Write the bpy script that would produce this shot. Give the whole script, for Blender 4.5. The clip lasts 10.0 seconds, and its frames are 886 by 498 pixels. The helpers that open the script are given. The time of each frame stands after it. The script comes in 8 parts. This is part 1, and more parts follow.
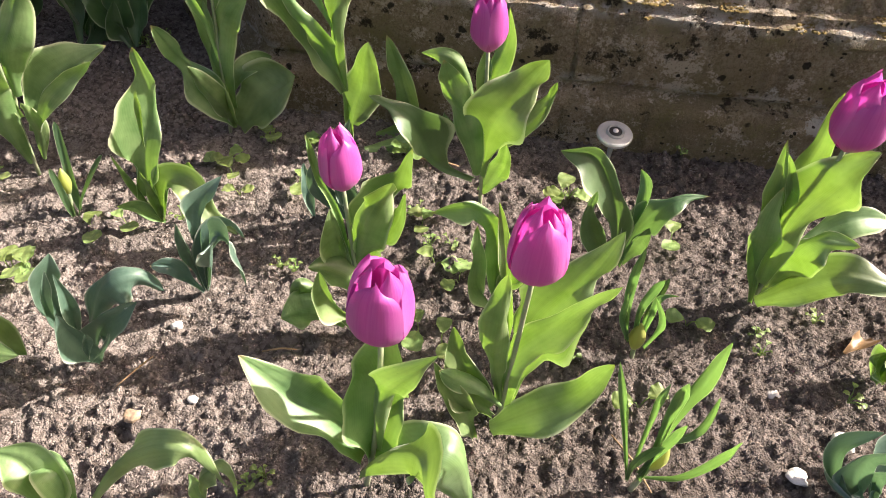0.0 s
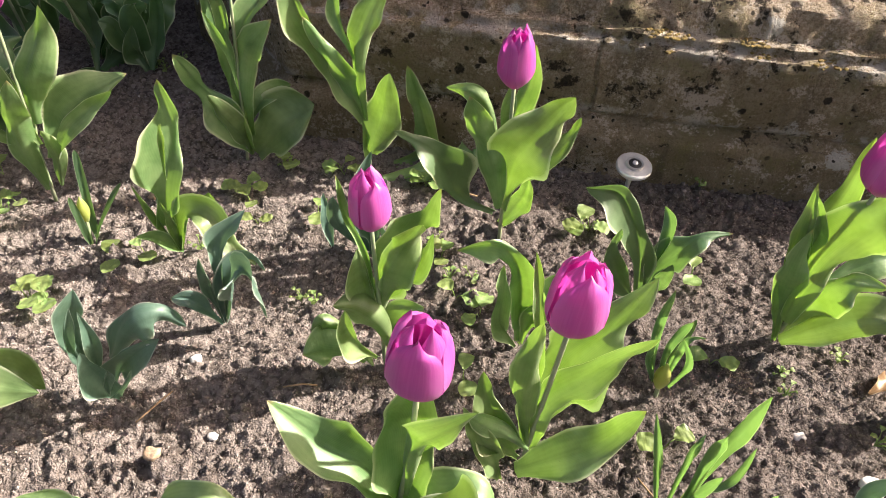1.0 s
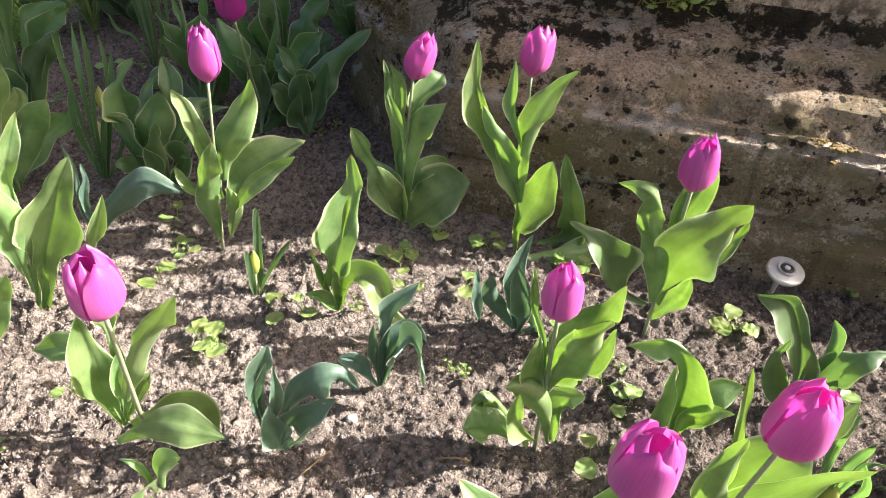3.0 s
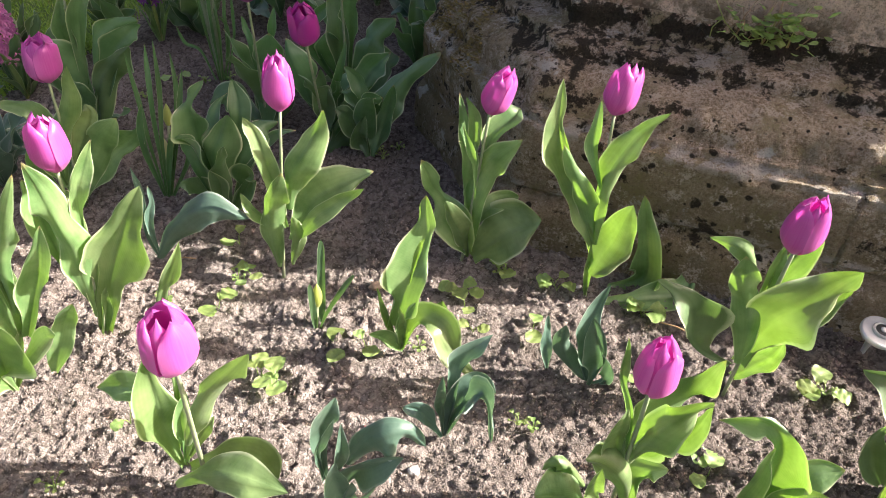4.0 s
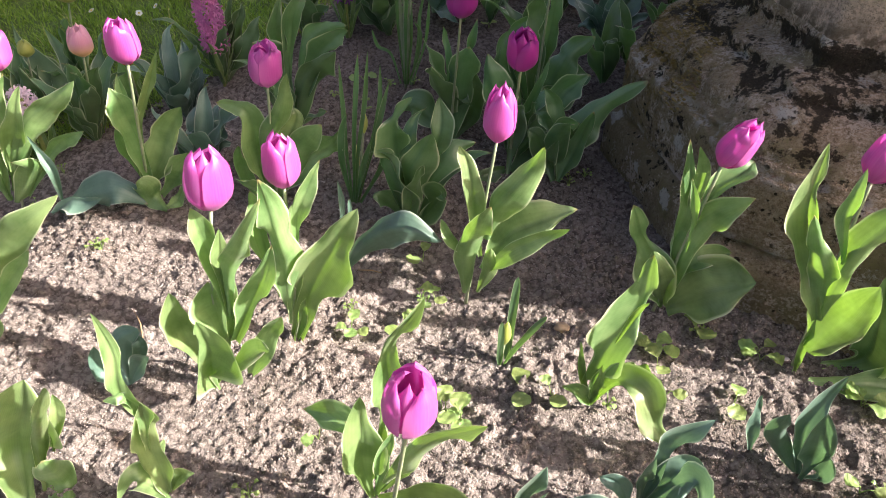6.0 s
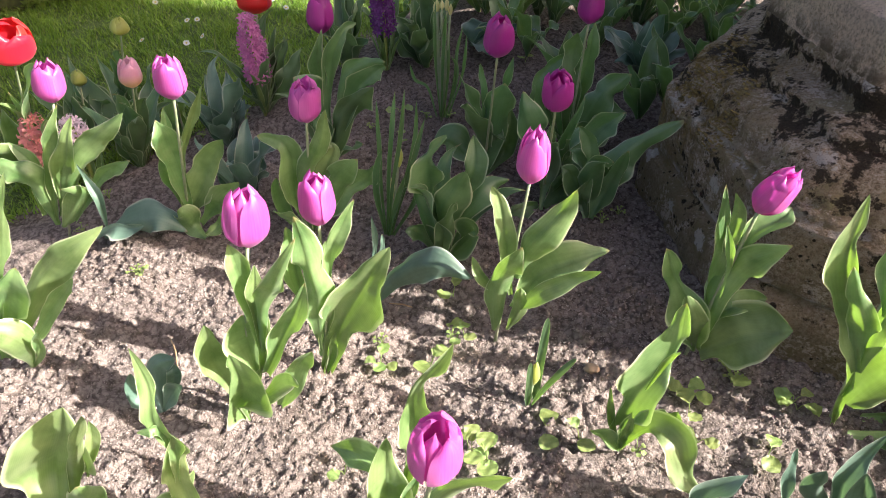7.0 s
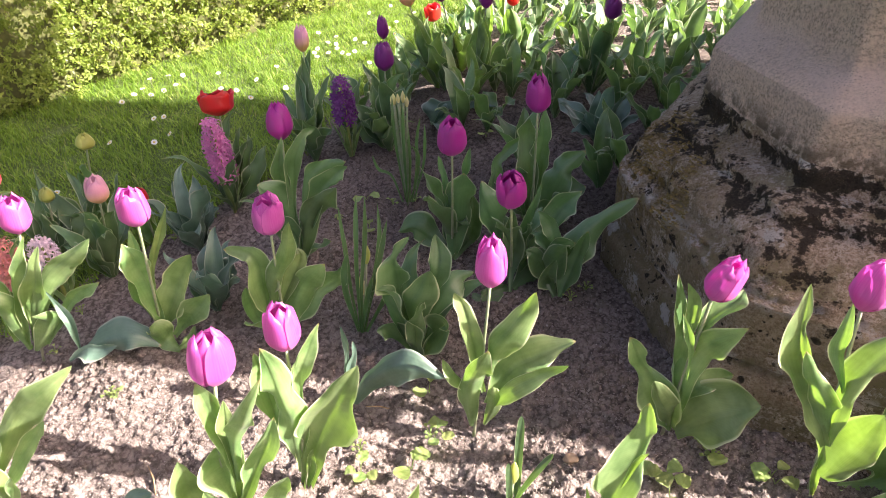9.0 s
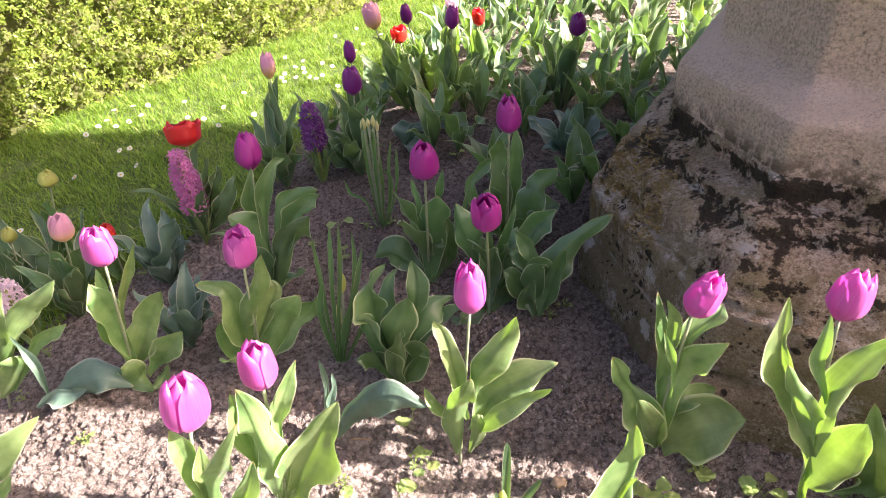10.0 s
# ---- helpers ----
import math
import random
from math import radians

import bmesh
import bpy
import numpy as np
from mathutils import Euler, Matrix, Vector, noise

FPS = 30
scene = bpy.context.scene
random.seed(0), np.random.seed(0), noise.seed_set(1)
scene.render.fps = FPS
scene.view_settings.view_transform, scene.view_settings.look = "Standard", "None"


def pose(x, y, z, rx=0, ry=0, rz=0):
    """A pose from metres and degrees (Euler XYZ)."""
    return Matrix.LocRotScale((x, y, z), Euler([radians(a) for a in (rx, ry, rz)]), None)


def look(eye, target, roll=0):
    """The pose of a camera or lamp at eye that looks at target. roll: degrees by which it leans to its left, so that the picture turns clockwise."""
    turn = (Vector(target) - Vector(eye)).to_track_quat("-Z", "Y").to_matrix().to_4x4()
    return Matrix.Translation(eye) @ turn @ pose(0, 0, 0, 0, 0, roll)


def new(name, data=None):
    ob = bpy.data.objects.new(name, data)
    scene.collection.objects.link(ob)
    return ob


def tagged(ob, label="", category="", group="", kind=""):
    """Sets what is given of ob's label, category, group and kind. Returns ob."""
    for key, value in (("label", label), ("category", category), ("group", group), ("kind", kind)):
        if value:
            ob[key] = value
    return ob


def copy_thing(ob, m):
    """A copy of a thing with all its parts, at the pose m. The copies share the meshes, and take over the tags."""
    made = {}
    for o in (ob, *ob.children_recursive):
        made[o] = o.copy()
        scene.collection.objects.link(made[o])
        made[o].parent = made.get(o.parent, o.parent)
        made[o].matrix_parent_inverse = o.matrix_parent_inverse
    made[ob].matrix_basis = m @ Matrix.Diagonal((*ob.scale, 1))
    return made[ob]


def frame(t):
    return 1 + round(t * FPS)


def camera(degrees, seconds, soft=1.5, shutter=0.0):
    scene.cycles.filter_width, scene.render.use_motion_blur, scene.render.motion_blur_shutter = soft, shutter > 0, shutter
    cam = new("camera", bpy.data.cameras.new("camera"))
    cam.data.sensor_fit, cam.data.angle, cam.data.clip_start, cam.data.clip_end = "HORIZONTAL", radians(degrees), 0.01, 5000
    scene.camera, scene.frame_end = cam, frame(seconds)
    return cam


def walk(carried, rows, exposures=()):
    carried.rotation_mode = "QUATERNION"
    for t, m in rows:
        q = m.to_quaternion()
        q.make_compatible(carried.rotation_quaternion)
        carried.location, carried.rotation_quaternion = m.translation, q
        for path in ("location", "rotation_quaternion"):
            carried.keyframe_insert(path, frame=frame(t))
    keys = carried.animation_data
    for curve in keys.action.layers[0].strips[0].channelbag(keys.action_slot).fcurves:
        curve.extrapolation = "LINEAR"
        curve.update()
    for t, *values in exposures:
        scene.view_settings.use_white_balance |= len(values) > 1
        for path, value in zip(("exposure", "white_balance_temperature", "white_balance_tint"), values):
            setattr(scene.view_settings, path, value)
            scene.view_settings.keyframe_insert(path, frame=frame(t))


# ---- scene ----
cam = camera(68.1, 10.0, soft=0.6)
PATH = [
    (0, (0.123, 0.073, 0.658), (0.019, 1.447, -0.792), 1.4),
    (0.5, (0.111, 0.088, 0.667), (0.01, 1.469, -0.775), 1.7),
    (1, (0.092, 0.095, 0.674), (-0.013, 1.493, -0.752), 2.0),
    (1.5, (0.056, 0.091, 0.69), (-0.077, 1.516, -0.706), 2.1),
    (2, (0.02, 0.081, 0.699), (-0.17, 1.537, -0.659), 2.1),
    (2.5, (-0.003, 0.072, 0.708), (-0.269, 1.551, -0.612), 2.2),
    (2.7, (-0.013, 0.069, 0.709), (-0.303, 1.556, -0.597), 2.3),
    (3.8, (-0.081, 0.113, 0.72), (-0.494, 1.581, -0.574), 2.1),
    (4, (-0.092, 0.124, 0.724), (-0.528, 1.584, -0.572), 2.1),
    (4.5, (-0.125, 0.143, 0.727), (-0.622, 1.575, -0.578), 2.1),
    (5, (-0.167, 0.152, 0.738), (-0.747, 1.541, -0.58), 1.8),
    (5.5, (-0.206, 0.148, 0.74), (-0.864, 1.492, -0.587), 1.5),
    (6, (-0.237, 0.144, 0.748), (-0.972, 1.448, -0.577), 0.8),
    (6.2, (-0.241, 0.144, 0.751), (-1.006, 1.439, -0.568), 0.4),
    (7.3, (-0.24, 0.167, 0.787), (-1.103, 1.455, -0.476), -0.6),
    (7.5, (-0.239, 0.178, 0.804), (-1.112, 1.457, -0.462), -1.3),
    (8, (-0.232, 0.183, 0.817), (-1.112, 1.493, -0.411), -2.4),
    (8.5, (-0.232, 0.191, 0.835), (-1.099, 1.545, -0.354), -3.2),
    (9, (-0.231, 0.2, 0.844), (-1.08, 1.591, -0.316), -4.0),
    (9.5, (-0.232, 0.215, 0.845), (-1.056, 1.637, -0.294), -4.6),
    (10, (-0.24, 0.216, 0.849), (-1.035, 1.667, -0.275), -5.0),
]
walk(cam, [(t, look(eye, target, roll)) for t, eye, target, roll in PATH], [(0.0, 1.53, 6550, 17), (2.5, 1.74, 6450, 14), (4.0, 1.92, 6350, 16), (6.0, 1.9, 6350, 17), (7.5, 1.96, 6400, 20), (10.0, 2.38, 6600, 27)])

# ---- light ----
SUN_FROM = Vector((1.5, 0.5, 1.0)).normalized()
world = bpy.data.worlds.new("sky")
scene.world = world
world.use_nodes = True
wn = world.node_tree
sky = wn.nodes.new("ShaderNodeTexSky")
sky.sky_type = "NISHITA"
sky.sun_disc = False
sky.dust_density, sky.ozone_density, sky.air_density = 5.0, 0.4, 0.8
sky.sun_elevation = math.asin(SUN_FROM.z)
sky.sun_rotation = math.atan2(SUN_FROM.x, SUN_FROM.y)
haze = wn.nodes.new("ShaderNodeMix")  # thin warm spring haze over the blue
haze.data_type, haze.blend_type = "RGBA", "MULTIPLY"
haze.inputs[0].default_value, haze.inputs[7].default_value = 1.0, (1.08, 0.98, 0.9, 1)
wn.links.new(sky.outputs[0], haze.inputs[6])
wn.links.new(haze.outputs[2], wn.nodes["Background"].inputs[0])
wn.nodes["Background"].inputs[1].default_value = 0.086
sun_data = bpy.data.lights.new("sun", "SUN")
sun_data.energy, sun_data.angle, sun_data.color = 5.0, radians(0.53), (1.0, 0.94, 0.83)
sun = new("sun", sun_data)
sun.matrix_world = look(SUN_FROM * 20, (0, 0, 0))


# ---- materials ----
def make(name, build):
    m = bpy.data.materials.new(name)
    m.use_nodes = True
    nt = m.node_tree
    nt.nodes.clear()
    out = nt.nodes.new("ShaderNodeOutputMaterial")
    place = nt.nodes.new("ShaderNodeNewGeometry").outputs["Position"]

    def node(kind, **kw):
        n = nt.nodes.new("ShaderNode" + kind)
        for k, v in kw.items():
            key = int(k[1:]) if k[0] == "i" and k[1:].isdigit() else None
            if key is None:
                n.operation = v
            elif hasattr(v, "links"):
                nt.links.new(v, n.inputs[key])
            else:
                n.inputs[key].default_value = v
        return n

    def mix(fac, a, b, mode="MIX"):
        n = nt.nodes.new("ShaderNodeMix")
        n.data_type, n.blend_type = "RGBA", mode
        for i, v in ((0, fac), (6, a), (7, b)):
            if hasattr(v, "links"):
                nt.links.new(v, n.inputs[i])
            else:
                n.inputs[i].default_value = v if i == 0 or len(v) == 4 else (*v, 1)
        return n.outputs[2]

    def ramp(fac, stops):
        n = nt.nodes.new("ShaderNodeValToRGB")
        while len(n.color_ramp.elements) < len(stops):
            n.color_ramp.elements.new(0.5)
        for e, (p, c) in zip(n.color_ramp.elements, stops):
            e.position, e.color = p, (*c, 1) if len(c) == 3 else c
        nt.links.new(fac, n.inputs[0])
        return n.outputs[0]

    def noise_tex(scale, detail=4.0, rough=0.55, vec=None, distort=0.0):
        n = nt.nodes.new("ShaderNodeTexNoise")
        n.inputs["Scale"].default_value, n.inputs["Detail"].default_value = scale, detail
        n.inputs["Roughness"].default_value, n.inputs["Distortion"].default_value = rough, distort
        nt.links.new(place if vec is None else vec, n.inputs["Vector"])
        return n.outputs[0]

    def bump(height, strength=0.3, distance=0.002):
        n = nt.nodes.new("ShaderNodeBump")
        n.inputs["Strength"].default_value, n.inputs["Distance"].default_value = strength, distance
        nt.links.new(height, n.inputs["Height"])
        return n.outputs[0]

    def principled(color, rough=0.6, normal=None, **kw):
        n = nt.nodes.new("ShaderNodeBsdfPrincipled")
        for key, v in (("Base Color", color), ("Roughness", rough), ("Normal", normal), *kw.items()):
            if v is None:
                continue
            if hasattr(v, "links"):
                nt.links.new(v, n.inputs[key])
            else:
                n.inputs[key].default_value = (*v, 1) if isinstance(v, tuple) and len(v) == 3 else v
        return n.outputs[0]

    kit = dict(node=node, mix=mix, ramp=ramp, noise=noise_tex, bump=bump, principled=principled, place=place, nt=nt)
    nt.links.new(build(kit), out.inputs[0])
    return m


def leafy(name, deep, pale, glow, rim=(0.6, 0.64, 0.42), gloss=0.5, veins=46.0, through_amount=0.42):
    """A plant leaf: fine lengthwise veins, a pale margin, and light that comes through."""
    def build(k):
        node, mix, ramp = k["node"], k["mix"], k["ramp"]
        uv = node("UVMap").outputs[0]
        sep = node("SeparateXYZ", i0=uv)
        rnd = node("ObjectInfo").outputs["Random"]
        vein = node("Math", operation="MULTIPLY", i0=sep.outputs[0], i1=veins).outputs[0]
        wob = k["noise"](18.0, 2.0)
        vein = node("Math", operation="ADD", i0=vein, i1=wob).outputs[0]
        vein = node("Math", operation="SINE", i0=node("Math", operation="MULTIPLY", i0=vein, i1=6.283).outputs[0]).outputs[0]
        vein01 = node("MapRange", i0=vein, i1=-1.0, i2=1.0).outputs[0]
        rib = node("Math", operation="SINE", i0=node("Math", operation="MULTIPLY", i0=node("Math", operation="ADD", i0=node("Math", operation="MULTIPLY", i0=sep.outputs[0], i1=veins * 0.21).outputs[0], i1=wob).outputs[0], i1=6.283).outputs[0]).outputs[0]
        rib01 = node("MapRange", i0=rib, i1=-1.0, i2=1.0).outputs[0]
        big = k["noise"](22.0, 3.0)
        base = mix(ramp(big, [(0.35, (0, 0, 0)), (0.7, (1, 1, 1))]), deep, pale)
        base = mix(node("Math", operation="MULTIPLY", i0=vein01, i1=0.12).outputs[0], base, tuple(c * 1.6 for c in pale))
        base = mix(node("Math", operation="MULTIPLY", i0=rib01, i1=0.14).outputs[0], base, tuple(c * 0.6 for c in deep))
        hue = node("HueSaturation", i4=base)
        nt = k["nt"]
        nt.links.new(node("MapRange", i0=rnd, i3=0.47, i4=0.525).outputs[0], hue.inputs["Hue"])
        nt.links.new(node("MapRange", i0=rnd, i3=0.8, i4=1.2).outputs[0], hue.inputs["Value"])
        base = hue.outputs[0]
        dist = node("Math", operation="ABSOLUTE", i0=node("Math", operation="SUBTRACT", i0=sep.outputs[0], i1=0.5).outputs[0]).outputs[0]
        # pale margin, made broader and brighter to carry its sunlit edge
        edge = ramp(dist, [(0.0, (0, 0, 0)), (0.44, (0, 0, 0)), (0.485, (0.8, 0.8, 0.8))])
        base = mix(edge, base, rim)
        dry = node("MapRange", i0=sep.outputs[1], i1=0.955, i2=0.99).outputs[0]
        base = mix(node("Math", operation="MULTIPLY", i0=dry, i1=node("Math", operation="GREATER_THAN", i0=rnd, i1=0.55).outputs[0]).outputs[0], base, (0.3, 0.2, 0.09))
        speck = ramp(k["noise"](420.0, 2.0), [(0.66, (0, 0, 0)), (0.74, (0.5, 0.5, 0.5))])
        base = mix(speck, base, tuple(c * 0.55 for c in deep))
        swell = k["noise"](1.0, 3.0, 0.5, node("VectorMath", operation="ADD", i0=node("Mapping", i0=uv, i3=(1.6, 5.0, 1.0)).outputs[0], i1=node("CombineXYZ", i0=node("Math", operation="MULTIPLY", i0=rnd, i1=90.0).outputs[0]).outputs[0]).outputs[0])
        soft_n = k["bump"](swell, 0.35, 0.006)
        bloom = ramp(swell, [(0.4, (0, 0, 0)), (0.68, (0.4, 0.4, 0.4))])
        base = mix(bloom, base, tuple(min(c * 1.35 + 0.03, 1) for c in pale))
        n = k["bump"](node("Math", operation="ADD", i0=vein01, i1=node("Math", operation="MULTIPLY", i0=rib01, i1=0.4).outputs[0]).outputs[0], 0.035, 0.0004)
        nt.links.new(soft_n, n.node.inputs["Normal"])
        front = k["principled"](base, gloss, n, **{"Specular IOR Level": 0.75, "Coat Weight": 0.2, "Coat Roughness": 0.42, "Sheen Weight": 0.12, "Sheen Roughness": 0.4})
        t = node("BsdfTranslucent")
        nt.links.new(mix(0.25, glow, base), t.inputs[0])
        m = node("MixShader", i0=through_amount, i1=front, i2=t.outputs[0])
        return m.outputs[0]
    return make(name, build)


LEAF = leafy("tulip_leaf_green", (0.045, 0.115, 0.026), (0.215, 0.32, 0.12), (0.3, 0.56, 0.035), through_amount=0.29)
LEAF_GREY = leafy("tulip_leaf_grey_green", (0.055, 0.115, 0.08), (0.105, 0.185, 0.135), (0.16, 0.32, 0.1), rim=(0.42, 0.46, 0.38), gloss=0.48, through_amount=0.22)
# leaf copy with the tone of the shaded plants put into its colour
LEAF_SHADED = leafy("tulip_leaf_shaded", (0.04, 0.11, 0.036), (0.1, 0.185, 0.075), (0.22, 0.42, 0.06), gloss=0.48, through_amount=0.28)
STRAP = leafy("daffodil_leaf", (0.045, 0.115, 0.045), (0.08, 0.165, 0.07), (0.2, 0.4, 0.06), veins=14.0)
WEED = leafy("weed_leaf", (0.17, 0.27, 0.06), (0.28, 0.38, 0.12), (0.34, 0.48, 0.07), rim=(0.2, 0.3, 0.1), veins=8.0)


def petal_material(name, deep, pale, glow, foot=None):
    def build(k):
        node, mix, ramp, nt = k["node"], k["mix"], k["ramp"], k["nt"]
        uv = node("UVMap").outputs[0]
        sep = node("SeparateXYZ", i0=uv)
        grain = k["noise"](1.0, 4.0, 0.6, node("Mapping", i0=uv, i3=(26.0, 1.5, 1.0)).outputs[0])
        streak = ramp(grain, [(0.3, (0.25, 0.25, 0.25)), (0.72, (0.6, 0.6, 0.6))])
        col = mix(streak, deep, pale)
        edge = ramp(node("Math", operation="ABSOLUTE", i0=node("Math", operation="SUBTRACT", i0=sep.outputs[0], i1=0.5).outputs[0]).outputs[0],
                    [(0.3, (0, 0, 0)), (0.5, (0.65, 0.65, 0.65))])
        col = mix(edge, col, pale)
        if foot:
            col = mix(ramp(sep.outputs[1], [(0.15, (1, 1, 1)), (0.6, (0, 0, 0))]), col, foot)
        rnd = node("ObjectInfo").outputs["Random"]
        hue = node("HueSaturation", i4=col)
        nt.links.new(node("MapRange", i0=rnd, i3=0.49, i4=0.51).outputs[0], hue.inputs["Hue"])
        nt.links.new(node("MapRange", i0=rnd, i3=0.85, i4=1.15).outputs[0], hue.inputs["Value"])
        front = k["principled"](hue.outputs[0], 0.36, k["bump"](grain, 0.18, 0.001), **{"Specular IOR Level": 0.6, "Sheen Weight": 0.12})
        t = node("BsdfTranslucent")
        nt.links.new(mix(0.5, glow, hue.outputs[0]), t.inputs[0])
        return node("MixShader", i0=0.4, i1=front, i2=t.outputs[0]).outputs[0]
    return make(name, build)


PURPLE = petal_material("purple_petal", (0.42, 0.03, 0.31), (0.66, 0.2, 0.56), (0.85, 0.05, 0.5))
VIOLET = petal_material("dark_violet_petal", (0.2, 0.014, 0.2), (0.3, 0.035, 0.29), (0.4, 0.02, 0.3))
RED = petal_material("red_petal", (0.6, 0.012, 0.02), (0.7, 0.03, 0.03), (0.95, 0.03, 0.02))
PINK = petal_material("pink_petal", (0.74, 0.27, 0.48), (0.88, 0.62, 0.68), (0.95, 0.55, 0.65), (0.82, 0.66, 0.2))
# the purple petal again, its colour darkened for heads that stand in shade
PURPLE_SHADED = petal_material("purple_petal_shaded", (0.33, 0.015, 0.24), (0.44, 0.045, 0.35), (0.7, 0.03, 0.4))
BUD_GREEN = petal_material("green_bud", (0.38, 0.43, 0.08), (0.5, 0.54, 0.16), (0.55, 0.6, 0.1))
CREAM = petal_material("cream_bud", (0.62, 0.6, 0.25), (0.75, 0.72, 0.4), (0.8, 0.75, 0.3))
HYACINTH_PINK = petal_material("hyacinth_pink", (0.5, 0.1, 0.33), (0.7, 0.3, 0.54), (0.85, 0.35, 0.65))
HYACINTH_DARK = petal_material("hyacinth_dark", (0.12, 0.02, 0.16), (0.24, 0.06, 0.28), (0.3, 0.05, 0.3))
HYACINTH_PALE = petal_material("hyacinth_pale", (0.75, 0.58, 0.67), (0.88, 0.78, 0.84), (0.9, 0.6, 0.75))
HYACINTH_CORAL = petal_material("hyacinth_coral", (0.7, 0.2, 0.22), (0.8, 0.4, 0.36), (0.9, 0.4, 0.3))
DAISY_WHITE = petal_material("daisy_white", (0.75, 0.75, 0.73), (0.85, 0.85, 0.83), (0.85, 0.85, 0.8))


def plain_build(a, b, scale, rough, strength=0.3, distance=0.001, **kw):
    def build(k):
        n = k["noise"](scale, 5.0)
        return k["principled"](k["mix"](k["ramp"](n, [(0.3, (0, 0, 0)), (0.7, (1, 1, 1))]), a, b), rough, k["bump"](k["noise"](scale * 4, 3.0), strength, distance), **kw)
    return build


STEM = make("tulip_stem", plain_build((0.2, 0.28, 0.13), (0.3, 0.31, 0.21), 60.0, 0.5))
STEM_PALE = make("pale_stem_base", plain_build((0.35, 0.36, 0.1), (0.25, 0.33, 0.08), 70.0, 0.5))
YELLOW = make("yellow_centre", plain_build((0.75, 0.5, 0.03), (0.8, 0.6, 0.08), 400.0, 0.7))
DRY = make("dry_stalk", plain_build((0.25, 0.16, 0.08), (0.36, 0.25, 0.14), 90.0, 0.85))


def shade_and_tone_mask(k):
    """Pedestal shade put into the soil colour, fading forward in uneven tongues; soil darker towards +x."""
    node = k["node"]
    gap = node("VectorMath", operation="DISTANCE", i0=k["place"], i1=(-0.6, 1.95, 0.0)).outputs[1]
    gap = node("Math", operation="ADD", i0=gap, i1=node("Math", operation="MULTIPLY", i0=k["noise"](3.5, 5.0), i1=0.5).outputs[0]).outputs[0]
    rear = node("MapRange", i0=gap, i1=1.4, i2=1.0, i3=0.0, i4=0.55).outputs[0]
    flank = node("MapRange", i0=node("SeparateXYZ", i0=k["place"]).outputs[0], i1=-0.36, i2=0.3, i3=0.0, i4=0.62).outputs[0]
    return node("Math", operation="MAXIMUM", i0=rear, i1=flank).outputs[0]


def soil_build(k):
    node, mix, ramp = k["node"], k["mix"], k["ramp"]
    big = k["noise"](2.5, 4.0)
    mid = k["noise"](45.0, 6.0, 0.65)
    fine = k["noise"](340.0, 4.0, 0.7)
    warp = node("VectorMath", operation="ADD", i0=k["place"], i1=node("VectorMath", operation="SCALE", i0=node("TexNoise", i0=k["place"], i2=70.0).outputs[1], i3=0.01).outputs[0]).outputs[0]
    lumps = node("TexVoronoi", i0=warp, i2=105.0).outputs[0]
    crumbs_d = node("TexVoronoi", i0=warp, i2=370.0).outputs[0]
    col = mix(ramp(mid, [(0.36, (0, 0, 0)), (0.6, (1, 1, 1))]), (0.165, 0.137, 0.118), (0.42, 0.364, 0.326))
    col = mix(ramp(fine, [(0.35, (0, 0, 0)), (0.72, (0.55, 0.55, 0.55))]), col, (0.44, 0.385, 0.345))
    col = mix(ramp(big, [(0.4, (0, 0, 0)), (0.65, (0.4, 0.4, 0.4))]), col, (0.24, 0.19, 0.155))
    # gaps between the lumps coloured near black, standing in for their shade
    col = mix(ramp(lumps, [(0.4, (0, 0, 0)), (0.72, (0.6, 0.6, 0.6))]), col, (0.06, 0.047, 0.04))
    col = mix(shade_and_tone_mask(k), col, mix(1.0, col, (0.36, 0.345, 0.34), "MULTIPLY"))
    grit = ramp(k["noise"](900.0, 1.0), [(0.72, (0, 0, 0)), (0.77, (1, 1, 1))])
    col = mix(grit, col, (0.5, 0.46, 0.42))
    h = node("Math", operation="SUBTRACT", i0=node("Math", operation="MULTIPLY", i0=mid, i1=1.2).outputs[0], i1=node("Math", operation="MULTIPLY", i0=lumps, i1=0.5).outputs[0]).outputs[0]
    h = node("Math", operation="SUBTRACT", i0=h, i1=node("Math", operation="MULTIPLY", i0=crumbs_d, i1=0.45).outputs[0]).outputs[0]
    h = node("Math", operation="ADD", i0=h, i1=node("Math", operation="MULTIPLY", i0=fine, i1=0.8).outputs[0]).outputs[0]
    return k["principled"](col, 0.95, k["bump"](h, 1.0, 0.0075), **{"Specular IOR Level": 0.12})


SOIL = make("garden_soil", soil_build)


def clod_build(k):
    node, mix, ramp = k["node"], k["mix"], k["ramp"]
    isl = node("NewGeometry").outputs["Random Per Island"]
    col = ramp(isl, [(0.0, (0.17, 0.14, 0.12)), (0.5, (0.3, 0.257, 0.228)), (0.96, (0.4, 0.35, 0.315)), (0.99, (0.42, 0.375, 0.335)), (0.998, (0.58, 0.55, 0.52))])
    fine = k["noise"](420.0, 5.0, 0.75)
    col = mix(ramp(fine, [(0.32, (0, 0, 0)), (0.72, (0.5, 0.5, 0.5))]), col, (0.43, 0.38, 0.34))
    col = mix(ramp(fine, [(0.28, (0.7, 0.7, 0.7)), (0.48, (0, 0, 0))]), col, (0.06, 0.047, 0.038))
    col = mix(shade_and_tone_mask(k), col, mix(1.0, col, (0.38, 0.365, 0.36), "MULTIPLY"))
    return k["principled"](col, 0.95, k["bump"](fine, 1.0, 0.003), **{"Specular IOR Level": 0.15})


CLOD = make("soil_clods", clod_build)


